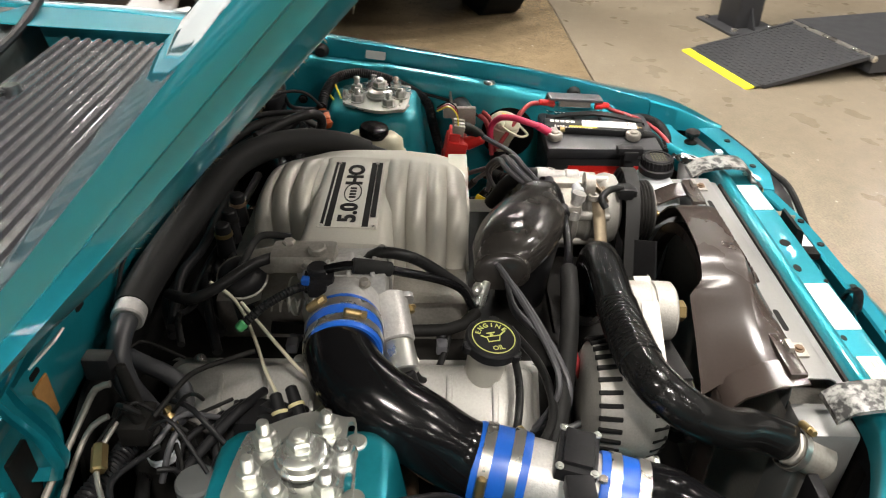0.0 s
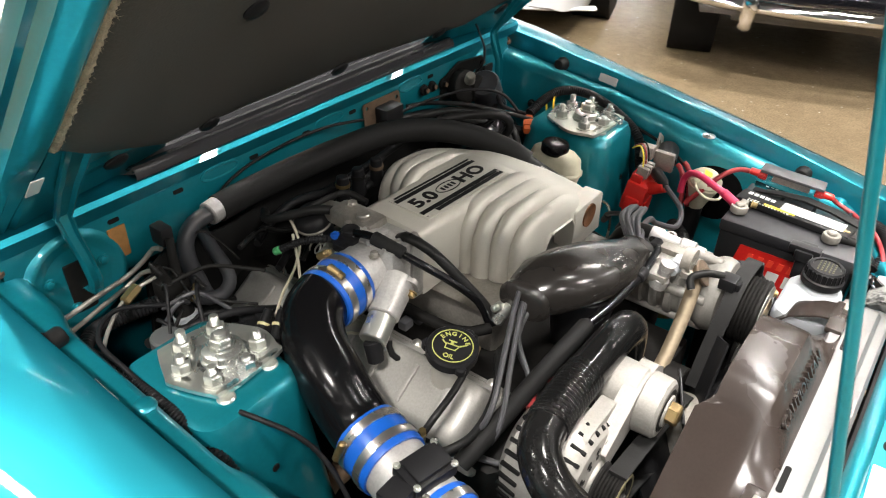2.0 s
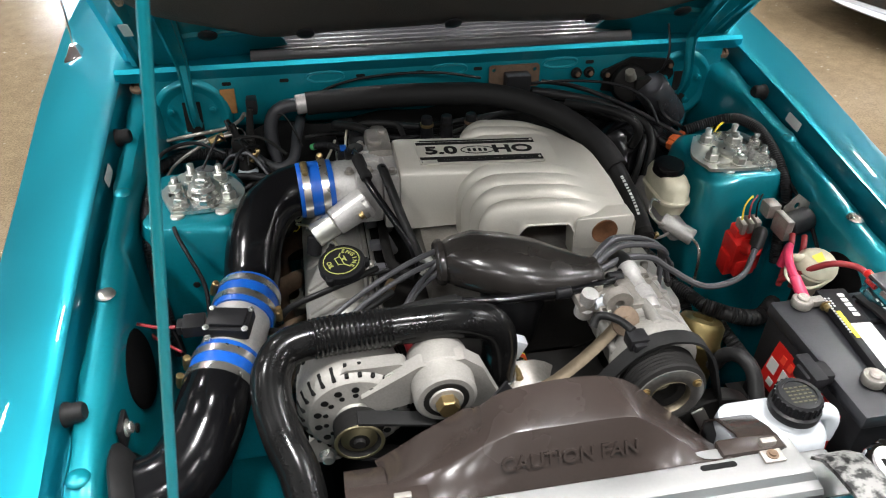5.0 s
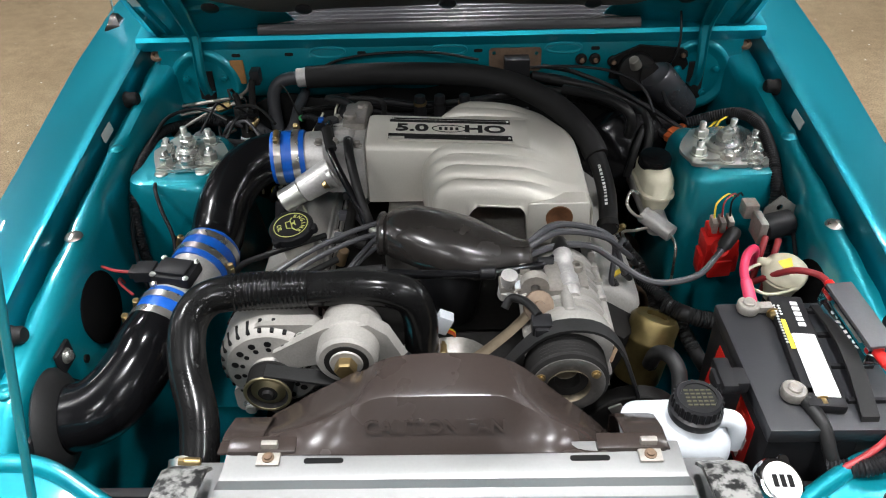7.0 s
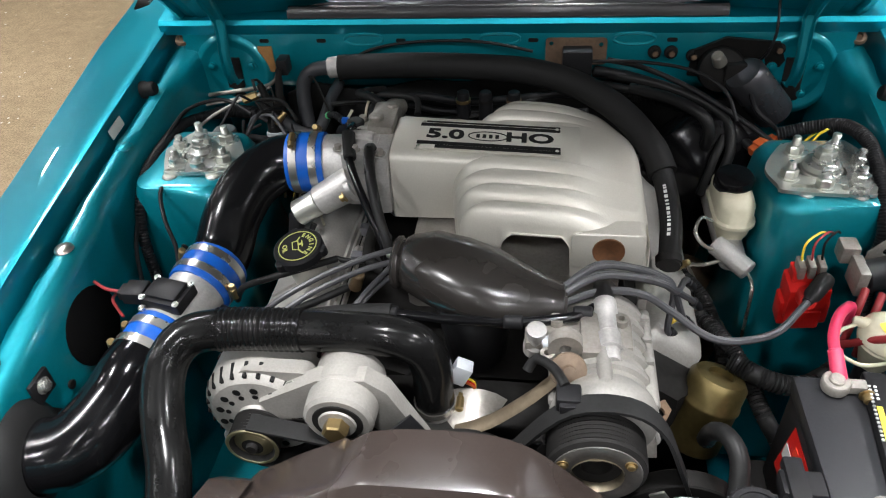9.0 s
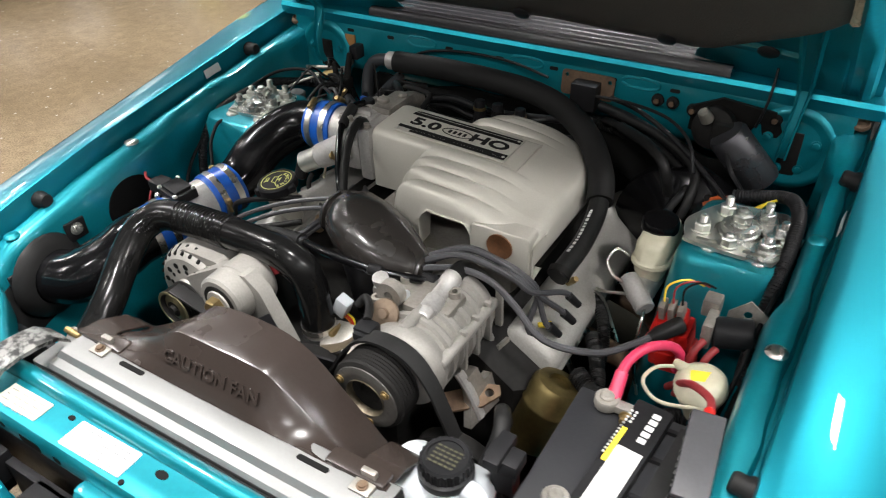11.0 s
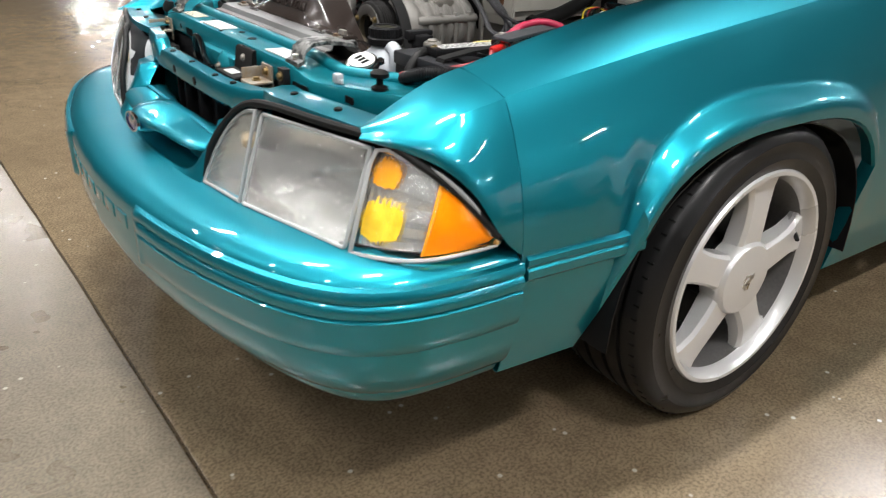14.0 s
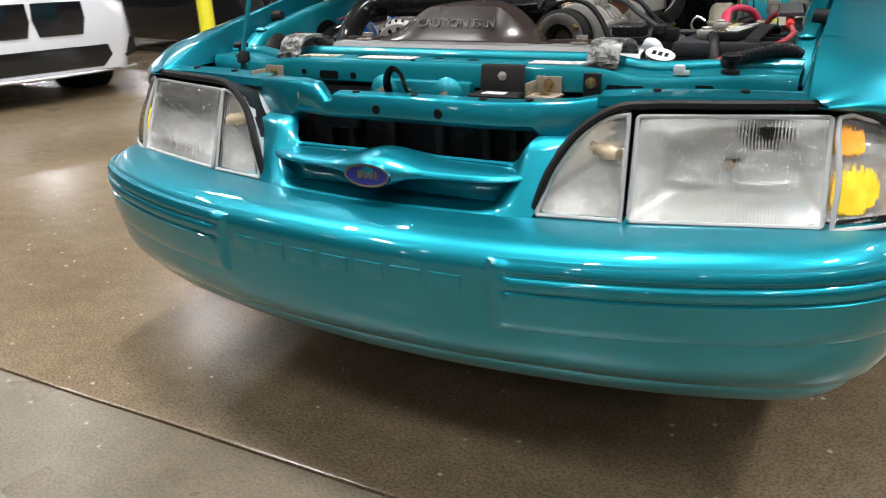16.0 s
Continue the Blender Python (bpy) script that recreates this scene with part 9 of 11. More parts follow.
def driver_side():
    battery()
    c = cable("battery_cable", [(0.438, -0.345, 0.760), (0.436, -0.325, 0.772), (0.438, -0.300, 0.780), (0.452, -0.270, 0.784), (0.474, -0.242, 0.774), (0.486, -0.226, 0.750), (0.484, -0.225, 0.72)], 0.0068, PINKWIRE, "thick pink-red positive battery cable")
    bm = bmesh.new()
    cyl(bm, (0.438, -0.352, 0.755), (0.436, -0.318, 0.775), 0.0092, 0.0085, 12)
    part("boot", bm, PINKWIRE, c)
    c = cable("battery_cable", [(0.448, -0.532, 0.752), (0.458, -0.565, 0.745), (0.466, -0.592, 0.715), (0.490, -0.612, 0.66), (0.52, -0.61, 0.60)], 0.0088, HOSE, "thick black negative battery cable")
    # fuse holder under a clear cover
    t = thing("fuse_holder", (0.556, -0.41, 0.77), "large fuse under a smoky clear cover", "fuse holder")
    m = frame_at((0.557, -0.412, 0.772), (0.10, -0.99, -0.08), (-1, -0.1, 0))
    bm = bmesh.new()
    box(bm, -0.062, 0.062, -0.021, 0.021, -0.014, 0.018, 0.004, m)
    cv = part("cover", bm, CLEARBOX, t)
    cv.visible_shadow = False
    bm = bmesh.new()
    box(bm, -0.060, 0.060, -0.019, 0.019, -0.020, -0.014, 0.002, m)
    part("base", bm, GREYWIRE, t)
    bm = bmesh.new()
    box(bm, -0.035, 0.035, -0.006, 0.006, -0.012, 0.002, 0.002, m)
    part("fuse", bm, ALUDIRTY, t)
    for s in (-1, 1):
        bm = bmesh.new()
        cyl(bm, m @ V((s * 0.045, 0, -0.002)), m @ V((s * 0.080, 0, -0.002)), 0.0075, 0.0068, 12)
        part("boot", bm, RED, t)
    bm = bmesh.new()
    for k in range(8):
        box(bm, -0.040 + k * 0.009, -0.034 + k * 0.009, -0.012, -0.004, 0.018, 0.0186, 0, m)
    tagged(part("embossed_mark", bm, LABEL, cv), kind="stuff")
    cable("power_cable", [m @ V((-0.08, 0, 0)), (0.545, -0.315, 0.778), (0.52, -0.295, 0.772), (0.498, -0.270, 0.742), (0.480, -0.240, 0.70)], 0.0052, REDWIRE, "red power cable to the fuse")
    cable("power_cable", [m @ V((0.08, 0, 0)), (0.572, -0.500, 0.756), (0.562, -0.540, 0.746), (0.540, -0.575, 0.738), (0.505, -0.598, 0.730), (0.470, -0.612, 0.718), (0.45, -0.615, 0.69)], 0.0045, REDWIRE, "red power cable along the fender")
    cable("loom", [(0.46, -0.60, 0.705), (0.50, -0.612, 0.722), (0.54, -0.600, 0.735), (0.572, -0.57, 0.735), (0.59, -0.53, 0.72)], 0.011, BLACK, "black corrugated wiring loom", radius=lambda s: 1 + 0.10 * math.sin(s / 0.0045 * 2 * math.pi), step=0.0015)
    # white washer and overflow tank with its black cap
    t = thing("overflow_tank", (0.29, -0.54, 0.60), "white plastic overflow tank with a black ribbed cap", "tank")
    bm = bmesh.new()
    rings = []
    for z, x0, x1, y0, y1, r in ((0.50, 0.245, 0.350, -0.575, -0.495, 0.02), (0.66, 0.235, 0.355, -0.578, -0.490, 0.024), (0.690, 0.222, 0.358, -0.580, -0.488, 0.026), (0.708, 0.224, 0.356, -0.578, -0.490, 0.026), (0.720, 0.270, 0.350, -0.574, -0.500, 0.026), (0.730, 0.280, 0.342, -0.568, -0.510, 0.026), (0.738, 0.285, 0.336, -0.563, -0.514, 0.023)):
        rings.append([V((a, b, z)) for a, b in rounded(x0, x1, y0, y1, r, 5)])
    loft(bm, rings)
    part("tank", bm, WHITEPLASTIC, t, sharp=60)
    bm = bmesh.new()
    tube(bm, [(0.335, -0.545, 0.735), (0.352, -0.548, 0.737), (0.362, -0.55, 0.722), (0.362, -0.55, 0.69)], 0.012, 12, 0.008)
    part("handle", bm, WHITEPLASTIC, t)
    c0 = V((0.308, -0.540, 0.738))
    bm = bmesh.new()
    prof = [(0, 0), (0.0325, 0), (0.0335, 0.003), (0.0335, 0.012), (0.0295, 0.014), (0.0295, 0.030), (0.027, 0.033), (0.022, 0.033), (0.0215, 0.031), (0, 0.031)]
    lathe(bm, prof, c0, UP, 40)
    cp = part("cap", bm, BLACK, t)
    for k in range(24):
        a = 2 * math.pi * k / 24
        bm = bmesh.new()
        p = c0 + V((math.cos(a) * 0.0298, math.sin(a) * 0.0298, 0.022))
        cyl(bm, p - V((0, 0, 0.007)), p + V((0, 0, 0.008)), 0.0018, n=6, bev=0.0005)
        part("grip", bm, BLACK, cp)
    bm = bmesh.new()
    for k in range(5):
        for j in range(5):
            box(bm, c0.x - 0.016 + 0.007 * k, c0.x - 0.011 + 0.007 * k, c0.y - 0.014 + 0.006 * j, c0.y - 0.0115 + 0.006 * j, c0.z + 0.031, c0.z + 0.0318, 0)
    tagged(part("worn_print", bm, material("worn yellow print", (0.05, 0.048, 0.022), 0.6), cp), kind="stuff")
    bm = bmesh.new()
    box(bm, 0.340, 0.384, -0.512, -0.482, 0.742, 0.762, 0.004)
    box(bm, 0.345, 0.365, -0.522, -0.470, 0.752, 0.768, 0.003)
    box(bm, 0.348, 0.378, -0.508, -0.486, 0.70, 0.744, 0.003)
    part("level_plug", bm, BLACK, t)
    cable("overflow_hose", [(0.300, -0.372, 0.655), (0.302, -0.385, 0.690), (0.312, -0.405, 0.708), (0.322, -0.432, 0.700), (0.318, -0.470, 0.665), (0.312, -0.50, 0.63)], 0.0115, HOSE, "dusty black hose loop", "hose", 12)
    # brake master cylinder, reservoir and booster
    t = thing("brake_master_cylinder", (0.378, 0.02, 0.70), "aluminium brake cylinder with a cream fluid reservoir and a black cap", "brake cylinder")
    bm = bmesh.new()
    rings = []
    for z, x0, x1, y0, y1, r in ((0.700, 0.360, 0.398, -0.030, 0.060, 0.016), (0.716, 0.354, 0.403, -0.038, 0.066, 0.020), (0.732, 0.351, 0.406, -0.042, 0.070, 0.024), (0.735, 0.347, 0.410, -0.046, 0.074, 0.027), (0.740, 0.347, 0.410, -0.046, 0.074, 0.027), (0.743, 0.351, 0.406, -0.042, 0.070, 0.024), (0.766, 0.351, 0.406, -0.040, 0.070, 0.024), (0.777, 0.355, 0.402, -0.028, 0.066, 0.022), (0.781, 0.360, 0.397, -0.016, 0.060, 0.018)):
        rings.append([V((a, b, z)) for a, b in rounded(x0, x1, y0, y1, r, 6)])
    loft(bm, rings)
    part("reservoir", bm, CREAM, t, sharp=50)
    bm = bmesh.new()
    lathe(bm, [(0, 0), (0.0275, 0), (0.0295, 0.002), (0.0295, 0.016), (0.027, 0.020), (0.022, 0.021), (0, 0.0205)], (0.376, 0.018, 0.776), (0, -0.1, 1), 32)
    part("cap", bm, GLOSSBLACK, t)
    bm = bmesh.new()
    cyl(bm, (0.378, -0.062, 0.690), (0.378, 0.115, 0.690), 0.021, 0.024, 20)
    box(bm, 0.362, 0.394, -0.02, 0.05, 0.69, 0.710, 0.006)
    part("cylinder", bm, ALU, t)
    bm = bmesh.new()
    cyl(bm, (0.352, -0.040, 0.706), (0.398, -0.085, 0.690), 0.016, 0.016, 18)
    part("valve", bm, ALU, t)
    bm = bmesh.new()
    lathe(bm, [(0, 0.0), (0.03, 0.0), (0.05, 0.012), (0.105, 0.03), (0.118, 0.045), (0.118, 0.07), (0.10, 0.12), (0.06, 0.17), (0, 0.18)], (0.372, 0.115, 0.69), (0, 1, 0.0), 40)
    part("booster", bm, GLOSSBLACK, t, "large black brake booster")
    for k, pts in enumerate(([(0.362, -0.05, 0.70), (0.335, -0.06, 0.715), (0.318, -0.052, 0.735), (0.326, -0.035, 0.752), (0.345, -0.03, 0.742)], [(0.36, -0.062, 0.690), (0.33, -0.085, 0.700), (0.312, -0.075, 0.690), (0.325, -0.06, 0.655), (0.36, -0.08, 0.60)], [(0.395, -0.08, 0.69), (0.40, -0.11, 0.68), (0.40, -0.12, 0.62), (0.41, -0.10, 0.52)])):
        bm = bmesh.new()
        tube(bm, pts, 0.0028, 8, 0.008)
        part("brake_line", bm, STEEL, t)
    cable("vacuum_hose", [(0.352, 0.135, 0.775), (0.350, 0.115, 0.812), (0.335, 0.125, 0.838), (0.290, 0.165, 0.845), (0.230, 0.215, 0.838)], 0.0095, HOSE, "black vacuum hose to the booster", "hose", 12)
    # red ignition coil
    t = thing("ignition_coil", (0.448, -0.168, 0.67), "bright red square ignition coil", "ignition coil")
    m = Matrix.Translation((0.457, -0.150, 0.716)) @ Matrix.Rotation(radians(-6), 4, "Y") @ Matrix.Rotation(radians(8), 4, "X")
    bm = bmesh.new()
    box(bm, -0.028, 0.028, -0.022, 0.024, -0.045, 0.022, 0.006, m)
    box(bm, -0.034, 0.034, -0.014, 0.016, -0.062, -0.012, 0.005, m)
    box(bm, -0.020, 0.020, -0.026, 0.028, -0.058, -0.020, 0.005, m)
    cyl(bm, m @ V((-0.005, -0.020, 0.012)), m @ V((-0.014, -0.052, 0.036)), 0.015, 0.011, 16)
    part("body", bm, RED, t)
    bm = bmesh.new()
    box(bm, -0.022, 0.020, -0.004, 0.020, 0.020, 0.040, 0.003, m)
    part("connector_block", bm, RED, t)
    for k in range(3):
        bm = bmesh.new()
        box(bm, -0.018 + k * 0.013, -0.009 + k * 0.013, -0.010, 0.014, 0.034, 0.058, 0.002, m)
        part("grey_connector", bm, ALUDIRTY, t)
    for k, mt in enumerate((LABELYELLOW, REDWIRE, INK)):
        bm = bmesh.new()
        tube(bm, [m @ V((-0.013 + k * 0.013, 0.004, 0.054)), m @ V((-0.010 + k * 0.012, 0.012, 0.082)), m @ V((0.012 + k * 0.01, 0.03, 0.084)), m @ V((0.03 + k * 0.008, 0.05, 0.06))], 0.0016, 6, 0.006)
        part("wire", bm, mt, t)
    # starter relay cluster beside it
    t = thing("starter_relay", (0.525, -0.165, 0.74), "dark starter relay with red boots and a grey connector", "relay")
    bm = bmesh.new()
    cyl(bm, (0.512, -0.172, 0.762), (0.562, -0.158, 0.765), 0.022, 0.022, 22)
    part("can", bm, BLACK, t)
    bm = bmesh.new()
    box(bm, 0.500, 0.514, -0.192, -0.150, 0.744, 0.784, 0.003)
    part("flange", bm, ALUDIRTY, t)
    bm = bmesh.new()
    box(bm, 0.488, 0.512, -0.150, -0.122, 0.765, 0.792, 0.004)
    part("grey_plug", bm, ALUDIRTY, t)
    for dx, dy in ((0.0, -0.03), (0.018, -0.038)):
        bm = bmesh.new()
        tube(bm, [(0.508 + dx, -0.170 + dy, 0.765), (0.500 + dx, -0.185 + dy, 0.755), (0.494 + dx, -0.195 + dy, 0.72), (0.49 + dx, -0.20 + dy, 0.68)], 0.0052, 10, 0.01)
        part("red_boot", bm, REDWIRE, t)
    bm = bmesh.new()
    plate(bm, [(-0.03, -0.03), (0.035, -0.03), (0.03, 0.02), (0.0, 0.042), (-0.025, 0.02)], 0.003, frame_at((0.548, -0.140, 0.762), (1, 0.1, 0), (0, 0.1, 1)), [circle(0.0, 0.02, 0.006, 12)])
    part("bracket", bm, ALUDIRTY, t)
    # washer filler with tethered cap
    t = thing("washer_filler", (0.522, -0.262, 0.70), "cream washer filler neck with its tethered cap", "filler")
    ax = V((-0.05, -0.18, 1)).normalized()
    p = V((0.524, -0.258, 0.738))
    bm = bmesh.new()
    lathe(bm, [(0.018, -0.06), (0.024, -0.035), (0.032, -0.010), (0.034, -0.004), (0.031, 0.0), (0, 0)], p, ax, 28)
    part("neck", bm, CREAM, t)
    bm = bmesh.new()
    lathe(bm, [(0.033, 0.0), (0.0345, 0.003), (0.033, 0.010), (0.024, 0.020), (0.018, 0.022), (0, 0.022)], p, ax, 28)
    cyl(bm, p + ax * 0.012 + V((-0.020, 0.01, 0)), p + ax * 0.016 + V((-0.040, 0.016, 0.0)), 0.009, 0.006, 10)
    cap = part("cap", bm, CREAM, t)
    bm = bmesh.new()
    plate(bm, rounded(-0.014, 0.014, -0.008, 0.008, 0.003), 0.0006, frame_at(p + ax * 0.0222, (0.9, 0.3, 0), (-0.3, 0.9, 0.2)))
    part("yellow_print", bm, LABELYELLOW, cap)
    bm = bmesh.new()
    tube(bm, [p + ax * 0.012 + V((-0.034, 0.012, 0)), p + V((-0.060, -0.004, 0.010)), p + V((-0.068, -0.028, 0.002)), p + V((-0.045, -0.046, -0.004)), p + V((-0.012, -0.040, -0.006)), p + V((0.010, -0.030, -0.004))], 0.0026, 8, 0.006)
    part("tether", bm, CREAM, t)
    bm = bmesh.new()
    tube(bm, [p - ax * 0.055, p + V((0.004, 0.012, -0.12)), p + V((0.010, 0.02, -0.20))], 0.018, 14, 0.02)
    part("filler_pipe", bm, BLACK, t)
    # wiper motor on the firewall
    t = thing("wiper_motor", (0.42, 0.26, 0.84), "black wiper motor with a can and a grey plug", "wiper motor")
    bm = bmesh.new()
    a, b = V((0.412, 0.226, 0.862)), V((0.486, 0.246, 0.774))
    lathe(bm, [(0, 0), (0.030, 0), (0.034, 0.006), (0.0345, 0.104), (0.033, 0.112), (0.018, 0.116), (0, 0.116)], a, b - a, 28)
    part("can", bm, material("satin black can", (0.075, 0.075, 0.082), 0.30, 0.7, 0.15, 12, 160, 0.05), t)
    bm = bmesh.new()
    lathe(bm, [(0, 0.0), (0.037, 0.0), (0.040, 0.006), (0.037, 0.022), (0.026, 0.030), (0, 0.032)], (0.385, 0.272, 0.848), (-0.1, -1, 0.25), 24)
    box(bm, 0.385, 0.440, 0.232, 0.268, 0.822, 0.872, 0.008)
    part("gearbox", bm, DARK, t)
    bm = bmesh.new()
    cyl(bm, (0.376, 0.240, 0.872), (0.366, 0.230, 0.892), 0.012, 0.010, 14)
    part("cap", bm, TARNISH, t)
    bm = bmesh.new()
    box(bm, 0.422, 0.450, 0.212, 0.230, 0.850, 0.868, 0.002, None)
    part("plug", bm, ALUDIRTY, t)
    bm = bmesh.new()
    plate(bm, [(-0.075, -0.03), (0.06, -0.05), (0.085, 0.0), (0.07, 0.035), (-0.02, 0.045), (-0.07, 0.02)], 0.006, frame_at((0.408, 0.288, 0.858), (1, 0, 0), (0, -0.15, 1)))
    part("mount_plate", bm, DARK, t)
    for x, z in ((0.338, 0.866), (0.478, 0.878), (0.300, 0.872), (0.272, 0.872)):
        bm = bmesh.new()
        lathe(bm, [(0, 0.012), (0.006, 0.012), (0.006, 0.006), (0.011, 0.005), (0.012, 0)], (x, 0.285, z), (0, -1, 0.1), 14)
        part("rubber_mount", bm, DARK, t)
        bm = bmesh.new()
        lathe(bm, [(0, 0.0145), (0.0045, 0.0140), (0.0055, 0.012)], (x, 0.285, z), (0, -1, 0.1), 12)
        part("mount_bolt", bm, RUST, t)
    bm = bmesh.new()
    tube(bm, [(0.430, 0.214, 0.856), (0.424, 0.200, 0.840), (0.438, 0.192, 0.810), (0.462, 0.170, 0.795), (0.475, 0.14, 0.79)], 0.0042, 8, 0.01)
    part("lead", bm, BLACK, t)
    # rusty plate with a black box
    t = thing("relay_bracket", (0.135, 0.285, 0.87), "rusty bracket with a black relay on the firewall", "bracket")
    bm = bmesh.new()
    plate(bm, rounded(-0.055, 0.052, -0.026, 0.022, 0.007), 0.003, frame_at((0.137, 0.2815, 0.878), (1, 0, 0), (0, 0.12, 1)), [circle(-0.045, 0.012, 0.004, 10), circle(0.042, 0.010, 0.004, 10)])
    part("plate", bm, RUST, t)
    bm = bmesh.new()
    box(bm, 0.112, 0.164, 0.248, 0.280, 0.835, 0.888, 0.005)
    part("relay", bm, BLACK, t)
    # orange connector on its loom
    t = thing("connector", (0.438, 0.122, 0.775), "orange connector on the engine loom", "connector")
    m = Matrix.Translation((0.440, 0.122, 0.784)) @ Matrix.Rotation(radians(28), 4, "Z") @ Matrix.Rotation(radians(-18), 4, "Y")
    bm = bmesh.new()
    box(bm, -0.024, 0.024, -0.008, 0.008, -0.008, 0.008, 0.003, m)
    box(bm, -0.012, 0.008, -0.011, 0.011, -0.011, 0.011, 0.003, m)
    box(bm, 0.012, 0.030, -0.010, 0.002, -0.006, 0.004, 0.002, m)
    part("shell", bm, ORANGE, t)
    # yellow dipstick ring
    t = thing("dipstick", (0.276, -0.128, 0.60), "yellow ring handle of the oil dipstick", "dipstick")
    bm = bmesh.new()
    ring = [(0.276 + 0.004 * math.sin(a), -0.128 + 0.010 * math.cos(a), 0.643 + 0.019 * math.sin(a)) for a in [2 * math.pi * k / 14 for k in range(15)]]
    tube(bm, ring, 0.0048, 8, 0.004)
    part("ring", bm, YELLOW, t)
    bm = bmesh.new()
    tube(bm, [(0.276, -0.128, 0.626), (0.285, -0.122, 0.58), (0.30, -0.10, 0.50)], 0.005, 8, 0.02)
    part("tube", bm, STEEL, t)
    # corrugated loom round the tower
    rib = lambda s: 1 + 0.09 * math.sin(s / 0.0048 * 2 * math.pi)
    cable("loom", [(0.46, 0.132, 0.800), (0.505, 0.128, 0.815), (0.545, 0.108, 0.832), (0.565, 0.062, 0.836), (0.570, 0.010, 0.824), (0.569, -0.045, 0.800), (0.565, -0.085, 0.770), (0.560, -0.10, 0.72), (0.56, -0.12, 0.64)], 0.0105, BLACK, "black corrugated loom round the strut tower", radius=rib, step=0.0016)
    cable("wire", [(0.572, -0.02, 0.80), (0.571, -0.09, 0.785), (0.564, -0.16, 0.765), (0.560, -0.21, 0.735), (0.552, -0.26, 0.70)], 0.0035, BLACK, "thin black wire along the fender")
    cable("loom", [(0.475, 0.10, 0.77), (0.43, 0.135, 0.77), (0.38, 0.185, 0.80), (0.31, 0.225, 0.825), (0.235, 0.25, 0.842), (0.17, 0.262, 0.848)], 0.0085, BLACK, "black loom across the firewall")
    cable("loom", [(0.46, 0.12, 0.755), (0.40, 0.185, 0.775), (0.32, 0.235, 0.795), (0.22, 0.27, 0.80), (0.12, 0.285, 0.81)], 0.011, HOSE, "dusty black loom across the firewall", radius=rib, step=0.0016)
    cable("wire", [(0.19, 0.262, 0.868), (0.25, 0.245, 0.862), (0.33, 0.205, 0.842), (0.41, 0.155, 0.810), (0.455, 0.118, 0.790)], 0.0048, BLACK, "black wire across the firewall")
    cable("wire", [(0.49, 0.105, 0.795), (0.52, 0.125, 0.812), (0.535, 0.115, 0.825), (0.515, 0.105, 0.818), (0.50, 0.095, 0.800)], 0.0022, LABELYELLOW, "thin yellow wires by the strut plate")
    cable("hood_wire", [(0.46, 0.30, 0.985), (0.463, 0.283, 0.955), (0.462, 0.262, 0.915), (0.455, 0.262, 0.88), (0.45, 0.275, 0.862)], 0.0024, BLACK, "thin black wire hanging from the hood")
    # grey hoses, lumps and looms low beside the engine, seen in the shade
    for k, pts in enumerate(([(0.30, -0.05, 0.66), (0.34, -0.10, 0.64), (0.36, -0.18, 0.60), (0.34, -0.26, 0.56)], [(0.33, -0.12, 0.63), (0.37, -0.20, 0.63), (0.40, -0.29, 0.60), (0.43, -0.32, 0.56)], [(0.35, -0.24, 0.66), (0.40, -0.27, 0.655), (0.45, -0.26, 0.64), (0.50, -0.22, 0.63)])):
        cable("loom", pts, 0.010 + 0.002 * k, HOSE, "black loom in the shade beside the engine", radius=rib, step=0.002)


